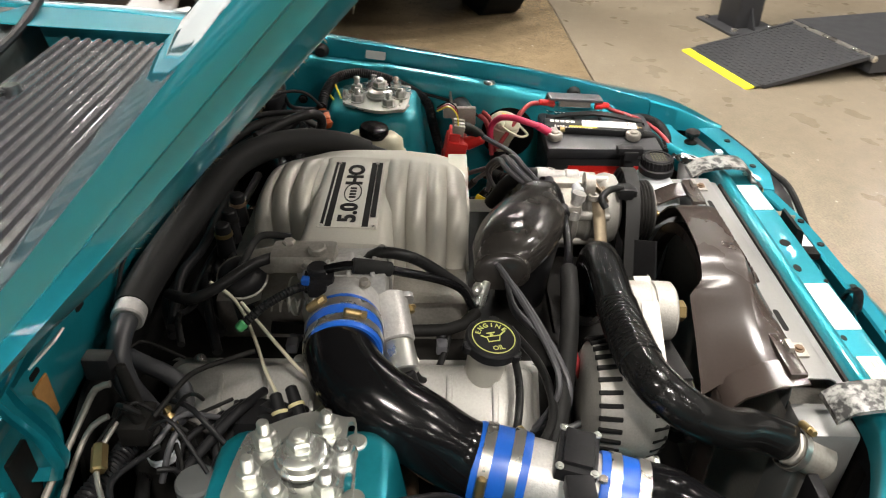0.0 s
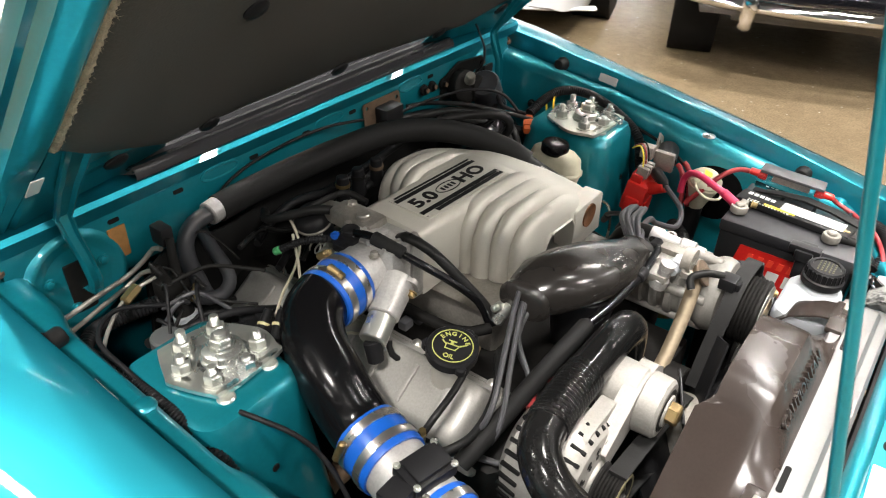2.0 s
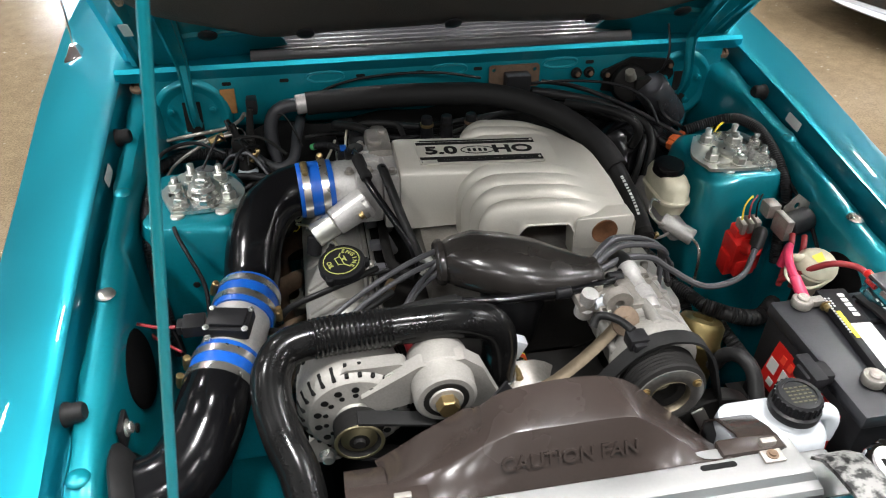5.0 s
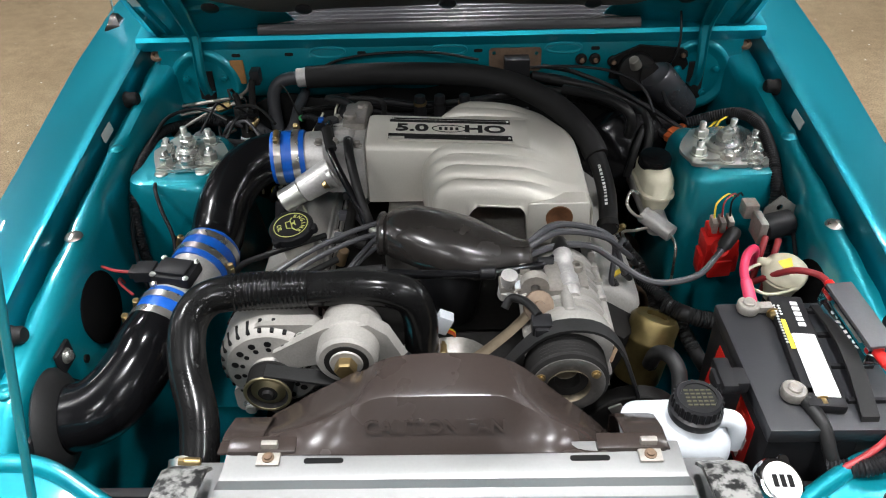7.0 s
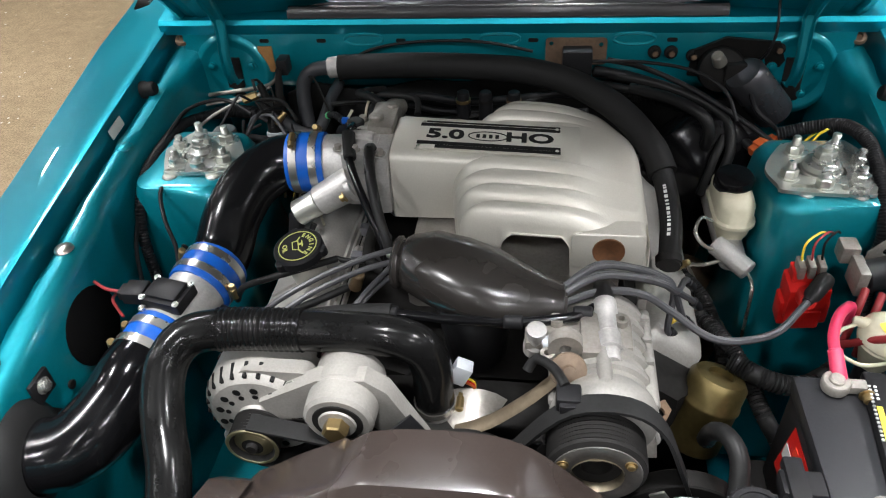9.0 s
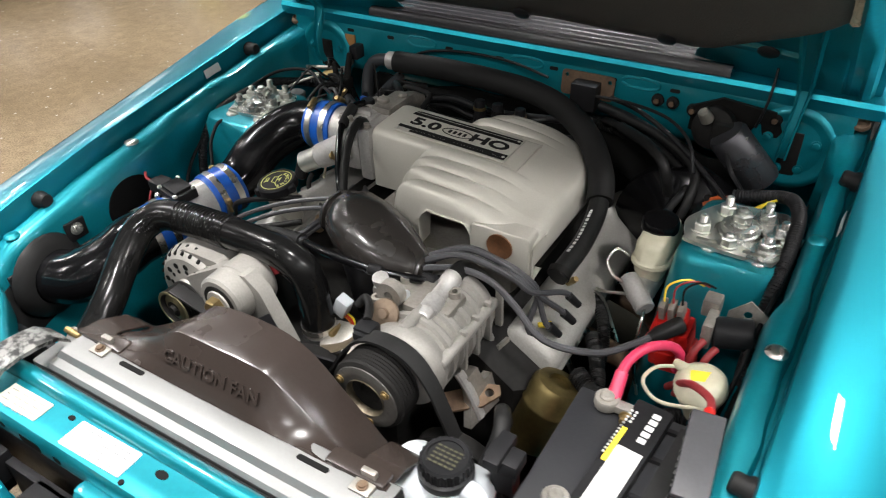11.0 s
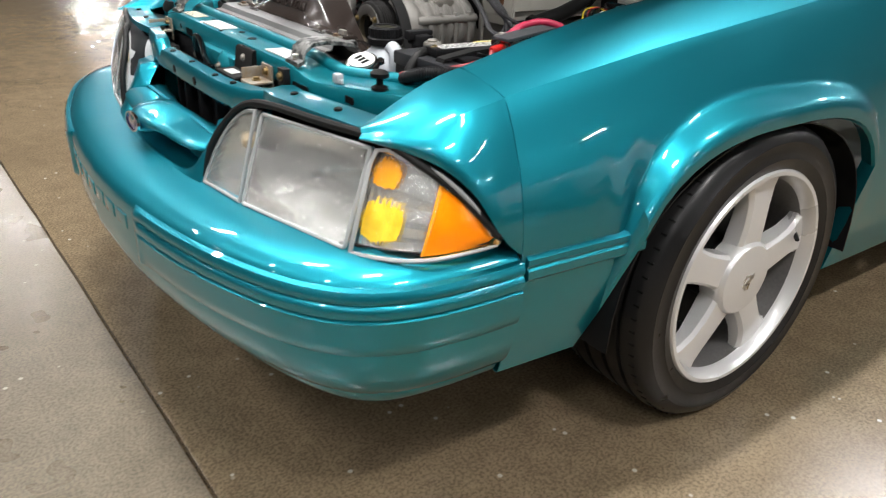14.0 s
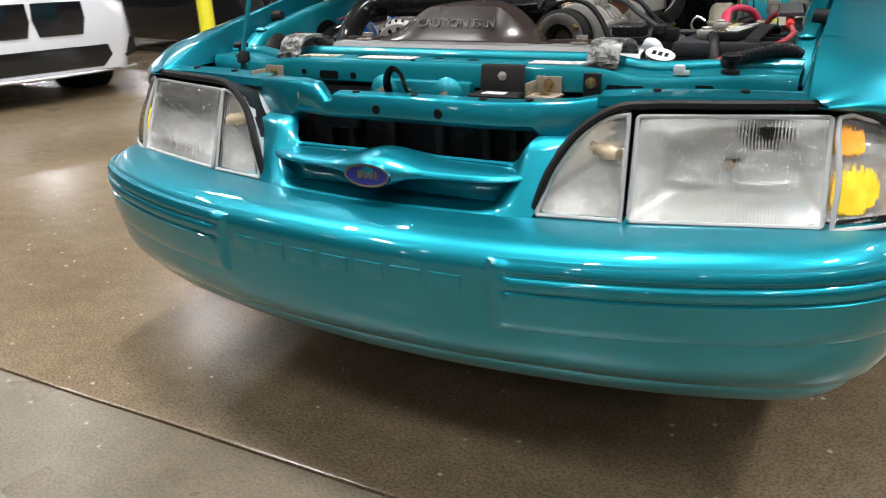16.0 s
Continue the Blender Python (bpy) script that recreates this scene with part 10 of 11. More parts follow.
# ---- passenger's side of the bay ----
def passenger_side():
    rib = lambda s: 1 + 0.09 * math.sin(s / 0.0048 * 2 * math.pi)
    t = thing("valve_cluster", (-0.418, 0.21, 0.79), "grimy dark refrigerant valve with fittings", "valve")
    bm = bmesh.new()
    cyl(bm, (-0.415, 0.190, 0.735), (-0.418, 0.205, 0.79), 0.017, 0.014, 16)
    part("stem", bm, DARK, t)
    bm = bmesh.new()
    lathe(bm, [(0.015, 0), (0.019, 0.002), (0.019, 0.010), (0.015, 0.012)], (-0.4155, 0.193, 0.745), (0, 0.2, 1), 16)
    part("white_ring", bm, WHITEPLASTIC, t)
    bm = bmesh.new()
    box(bm, -0.440, -0.396, 0.195, 0.228, 0.786, 0.815, 0.006)
    cyl(bm, (-0.425, 0.205, 0.81), (-0.435, 0.212, 0.845), 0.007, 0.006, 10)
    cyl(bm, (-0.405, 0.215, 0.81), (-0.398, 0.225, 0.868), 0.008, 0.006, 10)
    part("body", bm, DARK, t)
    bm = bmesh.new()
    box(bm, -0.405, -0.385, 0.232, 0.262, 0.850, 0.880, 0.004)
    part("switch", bm, BLACK, t)
    t = thing("rust_bracket", (-0.439, 0.29, 0.83), "orange-brown rusty bracket on the firewall", "bracket")
    bm = bmesh.new()
    box(bm, -0.455, -0.427, 0.284, 0.2875, 0.832, 0.884, 0.002)
    part("plate", bm, material("orange brown rust", (0.32, 0.16, 0.05), 0.7, 0.2, 0.3, 25, 160, 0.2), t)
    for k, pts in enumerate(([(-0.60, 0.225, 0.778), (-0.585, 0.262, 0.789), (-0.52, 0.272, 0.797), (-0.455, 0.270, 0.808), (-0.425, 0.262, 0.826), (-0.412, 0.250, 0.846), (-0.408, 0.235, 0.850)], [(-0.575, 0.13, 0.755), (-0.550, 0.185, 0.778), (-0.505, 0.222, 0.795), (-0.467, 0.236, 0.805), (-0.430, 0.228, 0.815)])):
        c = cable("refrigerant_line", pts, 0.0038 - 0.0008 * k, ALUDIRTY, "thin bent aluminium refrigerant line", "pipe", 8)
        if k:
            bm = bmesh.new()
            cyl(bm, (-0.484, 0.230, 0.801), (-0.455, 0.238, 0.808), 0.0085, 0.0085, 6)
            part("brass_fitting", bm, BRASS, c)
    cable("refrigerant_line", [(-0.600, 0.190, 0.775), (-0.580, 0.240, 0.780), (-0.520, 0.258, 0.786), (-0.460, 0.262, 0.798), (-0.436, 0.252, 0.815), (-0.428, 0.236, 0.822)], 0.0034, ALUDIRTY, "bent aluminium refrigerant line beside its twin", "pipe", 8)
    t = thing("grey_cap", (-0.488, 0.135, 0.76), "grey round plastic cap beside the strut plate", "cap")
    bm = bmesh.new()
    lathe(bm, [(0.016, -0.05), (0.020, 0.0), (0.0215, 0.003), (0.0215, 0.020), (0.019, 0.023), (0, 0.023)], (-0.487, 0.132, 0.772), UP, 24)
    part("cap", bm, material("grey plastic", (0.075, 0.078, 0.078), 0.5), t)
    cable("loom", [(-0.400, 0.222, 0.770), (-0.450, 0.236, 0.768), (-0.515, 0.250, 0.766), (-0.560, 0.212, 0.776), (-0.570, 0.130, 0.800), (-0.571, 0.040, 0.802), (-0.569, -0.030, 0.790), (-0.560, -0.090, 0.742), (-0.552, -0.112, 0.66), (-0.545, -0.12, 0.58)], 0.0090, BLACK, "black corrugated loom past the strut tower", radius=lambda q: rib(q) * (1.35 - 0.35 * smooth((q - 0.14) / 0.04)), step=0.0017)
    cable("wire", [(-0.45, 0.18, 0.80), (-0.51, 0.205, 0.815), (-0.560, 0.165, 0.818), (-0.568, 0.09, 0.812), (-0.570, 0.03, 0.80)], 0.0036, BLACK, "thin black wire by the fender")
    cable("wire", [(-0.566, -0.06, 0.77), (-0.558, -0.12, 0.735), (-0.540, -0.165, 0.70), (-0.520, -0.20, 0.65), (-0.515, -0.24, 0.55)], 0.0036, BLACK, "thin black wire down the apron")
    cable("wire", [(-0.50, -0.285, 0.735), (-0.535, -0.25, 0.730), (-0.552, -0.215, 0.712), (-0.556, -0.20, 0.69)], 0.0022, REDWIRE, "red wire of the air meter")
    # dark lumps: canister, connectors
    t = thing("vacuum_canister", (-0.40, 0.10, 0.60), "dark canister in the rear corner", "canister")
    bm = bmesh.new()
    cyl(bm, (-0.385, 0.20, 0.62), (-0.385, 0.205, 0.735), 0.045, 0.042, 24, 0.008)
    part("can", bm, DARK, t)
    bm = bmesh.new()
    box(bm, -0.375, -0.33, 0.090, 0.130, 0.72, 0.755, 0.008)
    part("connector", bm, BLACK, t)
    for k, (p, s) in enumerate((((-0.46, 0.10, 0.765), 0.020), ((-0.43, 0.085, 0.75), 0.018), ((-0.365, 0.075, 0.755), 0.020))):
        t = thing("connector", p, "dirty black loom connector", "connector")
        bm = bmesh.new()
        m = Matrix.Translation(p) @ Matrix.Rotation(0.6 * k, 4, "Z") @ Matrix.Rotation(0.4, 4, "X")
        box(bm, -s, s, -s * 0.7, s * 0.7, -s * 0.8, s * 0.8, 0.004, m)
        box(bm, -s * 0.6, s * 0.6, s * 0.6, s * 1.5, -s * 0.5, s * 0.5, 0.003, m)
        part("shell", bm, BLACK, t)
    # pale wires with a joint at the valve cover
    for k, pts in enumerate(([(-0.335, 0.05, 0.72), (-0.318, 0.02, 0.745), (-0.300, 0.06, 0.775), (-0.262, 0.11, 0.812), (-0.245, 0.135, 0.835)], [(-0.338, 0.045, 0.718), (-0.315, 0.01, 0.735), (-0.285, -0.02, 0.745), (-0.262, -0.06, 0.735)], [(-0.37, 0.06, 0.70), (-0.375, 0.10, 0.725), (-0.362, 0.13, 0.74)])):
        cable("wire", pts, 0.0024, CREAM, "pale insulated sensor wire")
    t = thing("wire_joint", (-0.335, 0.03, 0.70), "taped wire joint with a yellow tie", "connector")
    bm = bmesh.new()
    cyl(bm, (-0.352, 0.055, 0.690), (-0.330, 0.035, 0.728), 0.009, 0.008, 10)
    cyl(bm, (-0.345, 0.070, 0.692), (-0.322, 0.052, 0.730), 0.008, 0.007, 10)
    part("sleeve", bm, DARK, t)
    bm = bmesh.new()
    lathe(bm, [(0.012, 0), (0.0135, 0), (0.0135, 0.004), (0.012, 0.004)], (-0.338, 0.052, 0.708), (0.4, -0.35, 0.8), 14, closed=True)
    part("tie", bm, LABELYELLOW, t)
    # long pale wire up to the throttle, dark leads by the oil cap
    cable("wire", [(-0.217, 0.180, 0.845), (-0.224, 0.155, 0.830), (-0.231, 0.138, 0.803), (-0.265, 0.118, 0.785), (-0.308, 0.098, 0.775), (-0.345, 0.075, 0.765)], 0.0023, CREAM, "long pale wire up to the throttle")
    cable("wire", [(-0.205, -0.185, 0.772), (-0.245, -0.207, 0.772), (-0.299, -0.217, 0.758), (-0.345, -0.214, 0.735), (-0.366, -0.205, 0.700)], 0.0052, HOSE, "black plug lead over the valve cover")
    cable("wire", [(-0.185, -0.215, 0.745), (-0.25, -0.252, 0.735), (-0.318, -0.262, 0.720), (-0.372, -0.238, 0.712), (-0.395, -0.20, 0.68)], 0.0058, HOSE, "black plug lead round the valve cover")
    cable("wire", [(-0.520, -0.060, 0.800), (-0.513, -0.083, 0.798), (-0.493, -0.122, 0.780), (-0.475, -0.147, 0.742), (-0.473, -0.180, 0.700), (-0.48, -0.22, 0.64)], 0.0034, BLACK, "thin black wire down from the loom")
    for k, (p, q) in enumerate((((-0.390, 0.062, 0.757), (-0.352, 0.078, 0.782)), ((-0.376, 0.044, 0.757), (-0.340, 0.062, 0.782)))):
        t = thing("plug", p, "black inline plug in the wiring", "connector")
        bm = bmesh.new()
        cyl(bm, p, q, 0.0088, 0.0074, 10)
        part("shell", bm, BLACK, t)
        bm = bmesh.new()
        c = V(p).lerp(V(q), 0.45)
        lathe(bm, [(0.0085, 0), (0.0100, 0), (0.0100, 0.004), (0.0085, 0.004)], c, V(q) - V(p), 12, closed=True)
        part("ring", bm, LABELCREAM, t)
    # corroded wires and fittings in the rear corner
    rnd = random.Random(31)
    for k in range(14):
        a = V((rnd.uniform(-0.47, -0.36), rnd.uniform(0.17, 0.25), rnd.uniform(0.75, 0.84)))
        b = a + V((rnd.uniform(-0.10, 0.10), rnd.uniform(-0.09, 0.03), rnd.uniform(-0.06, 0.03)))
        mid = (a + b) / 2 + V((rnd.uniform(-0.02, 0.02), rnd.uniform(-0.02, 0.02), rnd.uniform(0.0, 0.035)))
        cable("wire", [a, a.lerp(mid, 0.6) + V((0, 0, 0.008)), mid, b], rnd.uniform(0.0016, 0.0036), (BLACK, HOSE, GREYWIRE, DARK, BLACK, DARK, HOSE)[k % 7], "thin wire in the crowded rear corner")
    # hoses arching past the driver's end of the manifold
    cable("vacuum_hose", [(0.17, 0.275, 0.838), (0.202, 0.257, 0.842), (0.295, 0.226, 0.834), (0.376, 0.178, 0.812), (0.391, 0.127, 0.780), (0.375, 0.10, 0.72)], 0.0085, HOSE, "black hose arching behind the manifold", "hose")
    cable("vacuum_hose", [(0.18, 0.270, 0.815), (0.212, 0.250, 0.822), (0.313, 0.208, 0.812), (0.377, 0.155, 0.790), (0.365, 0.115, 0.760), (0.35, 0.10, 0.70)], 0.0072, HOSE, "black hose low behind the manifold", "hose")
    cable("wire", [(0.16, 0.255, 0.868), (0.24, 0.225, 0.882), (0.32, 0.19, 0.884), (0.37, 0.15, 0.868), (0.39, 0.12, 0.83)], 0.0030, BLACK, "thin black wire under the cowl")
    # hoses and leads over the throttle
    cable("vacuum_hose", [(-0.216, 0.030, 0.866), (-0.214, -0.010, 0.872), (-0.200, -0.065, 0.852), (-0.168, -0.120, 0.815), (-0.145, -0.150, 0.780), (-0.135, -0.165, 0.74)], 0.0062, GLOSSBLACK, "black vacuum hose over the throttle", "hose")
    cable("vacuum_hose", [(-0.176, -0.020, 0.852), (-0.176, -0.036, 0.866), (-0.168, -0.080, 0.852), (-0.152, -0.125, 0.810), (-0.135, -0.155, 0.770), (-0.125, -0.165, 0.735)], 0.0082, HOSE, "black breather hose over the plenum", "hose")
    cable("vacuum_hose", [(-0.178, 0.105, 0.858), (-0.205, 0.130, 0.862), (-0.235, 0.165, 0.850), (-0.240, 0.20, 0.835), (-0.21, 0.24, 0.82)], 0.0075, HOSE, "black hose behind the throttle", "hose")
    cable("vacuum_hose", [(-0.27, -0.080, 0.752), (-0.275, -0.090, 0.735), (-0.255, -0.105, 0.715), (-0.215, -0.120, 0.712), (-0.175, -0.130, 0.725)], 0.0048, HOSE, "thin black lead from the idle valve")
    cable("cable", [(-0.300, 0.270, 0.822), (-0.262, 0.276, 0.868), (-0.200, 0.280, 0.888), (-0.110, 0.278, 0.897), (-0.02, 0.272, 0.896), (0.06, 0.262, 0.884)], 0.0028, BLACK, "black throttle cable arching along the firewall")
    # crossing pipe ahead of the distributor cover
    t = cable("crossing_hose", [(0.155, -0.292, 0.800), (0.128, -0.312, 0.801), (0.06, -0.318, 0.795), (-0.03, -0.314, 0.790), (-0.11, -0.304, 0.787)], 0.0068, GLOSSBLACK, "thin black pipe in front of the distributor cover", "pipe")
    cable("crossing_hose", [(-0.10, -0.305, 0.787), (-0.16, -0.300, 0.777), (-0.23, -0.290, 0.752), (-0.30, -0.275, 0.715), (-0.34, -0.262, 0.685)], 0.0130, FOAM, "black sleeved pipe beside the hose", "pipe", 12)
    for x, y, z in ((0.055, -0.318, 0.795), (-0.105, -0.305, 0.787), (0.14, -0.304, 0.800)):
        bm = bmesh.new()
        cyl(bm, (x - 0.012, y, z), (x + 0.012, y, z), 0.0098, n=12)
        part("joint", bm, BLACK, t)
    cable("alternator_cable", [(-0.245, -0.315, 0.70), (-0.235, -0.300, 0.735), (-0.215, -0.295, 0.755), (-0.185, -0.30, 0.745), (-0.17, -0.31, 0.70)], 0.0062, REDWIRE, "red alternator cable loop")
    # fuel rail, injectors and their plugs in the valley
    t = thing("fuel_rail", (-0.17, -0.05, 0.72), "dark fuel rail with grey injector plugs", "fuel rail")
    bm = bmesh.new()
    tube(bm, [(-0.175, 0.12, 0.735), (-0.178, 0.0, 0.735), (-0.175, -0.13, 0.735), (-0.14, -0.17, 0.738)], 0.009, 10, 0.02)
    part("rail", bm, DARK, t)
    for y in (-0.12, -0.05, 0.02, 0.09):
        bm = bmesh.new()
        cyl(bm, (-0.178, y, 0.735), (-0.160, y, 0.70), 0.009, 0.007, 10)
        box(bm, -0.205, -0.185, y - 0.008, y + 0.008, 0.712, 0.728, 0.003)
        part("injector", bm, material("grey nylon", (0.10, 0.10, 0.11), 0.5), t)
    bm = bmesh.new()
    cyl(bm, (-0.128, -0.172, 0.742), (-0.110, -0.185, 0.775), 0.010, 0.008, 12)
    part("regulator", bm, ZINC, t)
    bm = bmesh.new()
    cyl(bm, (-0.135, -0.168, 0.770), (-0.095, -0.178, 0.765), 0.0055, 0.0055, 12)
    lathe(bm, [(0.0055, 0), (0.008, 0), (0.008, 0.008), (0.0055, 0.008)], (-0.125, -0.171, 0.769), (0.97, -0.24, 0), 6)
    part("fuel_fitting", bm, ZINC, t, "bright fuel line fitting")
    bm = bmesh.new()
    cyl(bm, (-0.192, -0.168, 0.700), (-0.180, -0.172, 0.732), 0.010, 0.009, 12)
    part("plug", bm, material("tan plastic plug", (0.20, 0.135, 0.075), 0.5), t, "tan plastic plug")
    # plug with bright wires beside the thermostat
    t = thing("connector", (-0.012, -0.33, 0.69), "white connector with orange and black wires", "connector")
    bm = bmesh.new()
    m = Matrix.Translation((-0.014, -0.326, 0.704)) @ Matrix.Rotation(radians(25), 4, "Y")
    box(bm, -0.012, 0.012, -0.010, 0.010, -0.016, 0.018, 0.003, m)
    part("shell", bm, WHITEPLASTIC, t)
    for k in range(4):
        bm = bmesh.new()
        tube(bm, [m @ V((0.010, -0.006 + 0.004 * k, -0.010)), m @ V((0.025, -0.006 + 0.004 * k, -0.012)), m @ V((0.034, -0.004 + 0.003 * k, -0.03))], 0.0017, 6, 0.006)
        part("wire", bm, (ORANGE, RED, LABELYELLOW, INK)[k], t)
    # water pump and pulleys at the front of the engine
    t = thing("water_pump", (0, -0.39, 0.60), "dark water pump with its pulley", "pump")
    bm = bmesh.new()
    cyl(bm, (0.0, -0.33, 0.61), (0.0, -0.40, 0.61), 0.07, 0.05, 24)
    part("housing", bm, ALUDIRTY, t)
    bm = bmesh.new()
    cyl(bm, (0.0, -0.40, 0.61), (0.0, -0.43, 0.61), 0.075, 0.075, 36)
    part("pulley", bm, DARK, t)
    # black tabs with bright bolts on the inner fender
    for p in ((-0.563, -0.405, 0.722), (-0.556, -0.530, 0.690)):
        t = thing("fender_tab", p, "small black tab with a bright bolt on the inner fender", "bracket")
        bm = bmesh.new()
        box(bm, p[0] - 0.004, p[0] + 0.003, p[1] - 0.020, p[1] + 0.020, p[2] - 0.022, p[2] + 0.016, 0.003)
        part("tab", bm, BLACK, t)
        bolt((p[0] + 0.003, p[1], p[2]), (1, 0, 0.1), 0.008, 0.006, ZINC, t)
    # small dark looms round the rear of the engine
    rnd = random.Random(9)
    for k in range(7):
        a = V((rnd.uniform(-0.32, -0.16), rnd.uniform(0.14, 0.24), rnd.uniform(0.74, 0.82)))
        b = V((rnd.uniform(-0.10, 0.20), rnd.uniform(0.20, 0.28), rnd.uniform(0.76, 0.84)))
        mid = (a + b) / 2 + V((0, rnd.uniform(0, 0.05), rnd.uniform(-0.02, 0.03)))
        cable("loom", [a, a.lerp(mid, 0.5) + V((0, 0.01, 0.012)), mid, b], rnd.uniform(0.004, 0.009), HOSE if k % 2 else BLACK, "dark loom behind the engine")
    for k in range(6):
        a = V((rnd.uniform(-0.36, -0.30), rnd.uniform(0.10, 0.22), rnd.uniform(0.70, 0.76)))
        b = V((rnd.uniform(-0.50, -0.44), rnd.uniform(0.10, 0.22), rnd.uniform(0.70, 0.79)))
        mid = (a + b) / 2 + V((0, rnd.uniform(-0.02, 0.03), rnd.uniform(-0.02, 0.03)))
        cable("loom", [a, mid, b], rnd.uniform(0.004, 0.009), HOSE if k % 2 else BLACK, "dark loom in the rear corner of the bay")
    for k, x in enumerate((-0.06, -0.02, 0.03)):
        t = thing("coolant_plug", (x, 0.20, 0.80), "dark sensor plug behind the manifold", "connector")
        bm = bmesh.new()
        cyl(bm, (x, 0.205, 0.78), (x, 0.205, 0.835), 0.014, 0.011, 12)
        part("shell", bm, BLACK, t)
        bm = bmesh.new()
        lathe(bm, [(0.0115, 0), (0.0135, 0), (0.0135, 0.006), (0.0115, 0.006)], (x, 0.205, 0.815), UP, 12, closed=True)
        part("seal", bm, (BRASS, DARK, RUST)[k], t)


driver_side()
passenger_side()
# ---- what stands around in the workshop ----
def tyre_wheel(parent, c, ax, R=0.33, W=0.11, rimr=0.20, rim_mat=None):
    bm = bmesh.new()
    lathe(bm, [(rimr, -W), (R - 0.03, -W), (R - 0.008, -W + 0.015), (R, -W + 0.04), (R, W - 0.04), (R - 0.008, W - 0.015), (R - 0.03, W), (rimr, W), (rimr - 0.01, W - 0.03), (rimr - 0.01, -W + 0.03)], c, ax, 48, closed=True)
    w = part("wheel", bm, TYRE, parent)
    bm = bmesh.new()
    lathe(bm, [(0, 0.04), (0.05, 0.045), (0.06, 0.03), (rimr - 0.03, 0.02), (rimr, 0.06), (rimr, -0.06), (0, -0.05)], c, ax, 32)
    part("rim", bm, rim_mat or CHROME, w)


def parked(name, mid, heading, label, paint, kind):
    """A car that faces the eye: mid is the point on the floor under its front axle."""
    h = V((heading[0], heading[1], 0)).normalized()
    s = V((-h.y, h.x, 0))
    o = V((mid[0], mid[1], 0))
    t = thing(name, o, label, "car", "parked cars")

    def P(f, l, z):
        return o + h * f + s * l + V((0, 0, z))

    hw = 0.80 if kind == "classic" else 0.92
    tr = 0.69 if kind == "classic" else 0.80
    for l in (-tr, tr):
        tyre_wheel(t, P(0, l, 0.31), s, 0.31, 0.10, 0.19, STEEL)
        tyre_wheel(t, P(-2.6, l, 0.31), s, 0.31, 0.10, 0.19, STEEL)
    # body: rings from the nose to the tail
    nose = 0.62 if kind == "classic" else 0.86
    bm = bmesh.new()
    rings = []
    if kind == "classic":
        secs = ((nose, 0.62, 0.42, 0.80, 0.70), (nose - 0.05, 0.74, 0.34, 0.86, 0.78), (0.3, hw, 0.32, 0.92, 0.80), (-0.4, hw, 0.32, 0.98, 0.80), (-0.9, hw, 0.30, 1.0, 0.80), (-3.0, hw, 0.32, 0.98, 0.8), (-3.5, hw * 0.9, 0.4, 0.85, 0.75))
    else:
        secs = ((nose, 0.70, 0.22, 0.72, 0.64), (nose - 0.03, 0.78, 0.20, 0.77, 0.69), (nose - 0.12, 0.87, 0.19, 0.80, 0.71), (nose - 0.28, 0.91, 0.18, 0.82, 0.72), (0.0, hw, 0.18, 0.90, 0.78), (-0.9, hw, 0.18, 0.98, 0.82), (-3.0, hw, 0.20, 1.0, 0.85), (-3.6, hw * 0.9, 0.3, 0.85, 0.75))
    for f, w, z0, z1, zs in secs:
        rings.append([P(f, l, z) for l, z in ((-w * 0.9, z0), (w * 0.9, z0), (w, (z0 + zs) / 2), (w * 0.97, zs), (w * 0.75, z1), (0, z1 + 0.03), (-w * 0.75, z1), (-w * 0.97, zs), (-w, (z0 + zs) / 2))])
    loft(bm, rings)
    part("body", bm, paint, t, sharp=50)
    bm = bmesh.new()
    rings = []
    for f, w, z in ((-0.75, 0.66, 0.97), (-1.5, 0.56, 1.38), (-2.6, 0.54, 1.40), (-3.2, 0.60, 0.98)):
        rings.append([P(f, l, zz) for l, zz in ((-w, z - 0.02), (w, z - 0.02), (w * 0.98, z), (-w * 0.98, z))])
    loft(bm, rings)
    part("cabin", bm, BLACKCAR, t)
    # dark wheel openings
    for l in (-1, 1):
        bm = bmesh.new()
        cyl(bm, P(0, l * (hw - 0.25), 0.33), P(0, l * (hw + 0.004), 0.33), 0.37, 0.37, 32)
        part("wheel_arch", bm, INK, t)
    if kind == "classic":
        # chrome bumper with a rounded section and two overriders
        bm = bmesh.new()
        line = [P(nose + 0.10 - 0.22 * (abs(l) / 0.86) ** 2.2, l, 0.43) for l in [lerp(-0.86, 0.86, k / 24) for k in range(25)]]
        tube(bm, line, 0.062, 14, 0.06, flat=0.62)
        part("bumper", bm, CHROME, t, "bright chrome bumper")
        for l in (-0.44, 0.44):
            bm = bmesh.new()
            pts = [P(nose + 0.13, l, 0.34), P(nose + 0.175, l, 0.40), P(nose + 0.18, l, 0.48), P(nose + 0.14, l, 0.54)]
            tube(bm, pts, 0.036, 12, 0.02, flat=0.7)
            part("overrider", bm, CHROME, t)
        for l in (-0.68, 0.68):
            bm = bmesh.new()
            lathe(bm, [(0, 0.03), (0.05, 0.028), (0.062, 0.012), (0.066, 0)], P(nose - 0.05, l, 0.60), h, 20)
            part("turn_lamp", bm, AMBER, t, "amber turn lamp")
            bm = bmesh.new()
            lathe(bm, [(0, 0.03), (0.08, 0.02), (0.095, 0.03), (0.10, 0)], P(nose - 0.03, l * 0.8, 0.75), h, 24)
            part("headlamp", bm, CHROME, t)
        bm = bmesh.new()
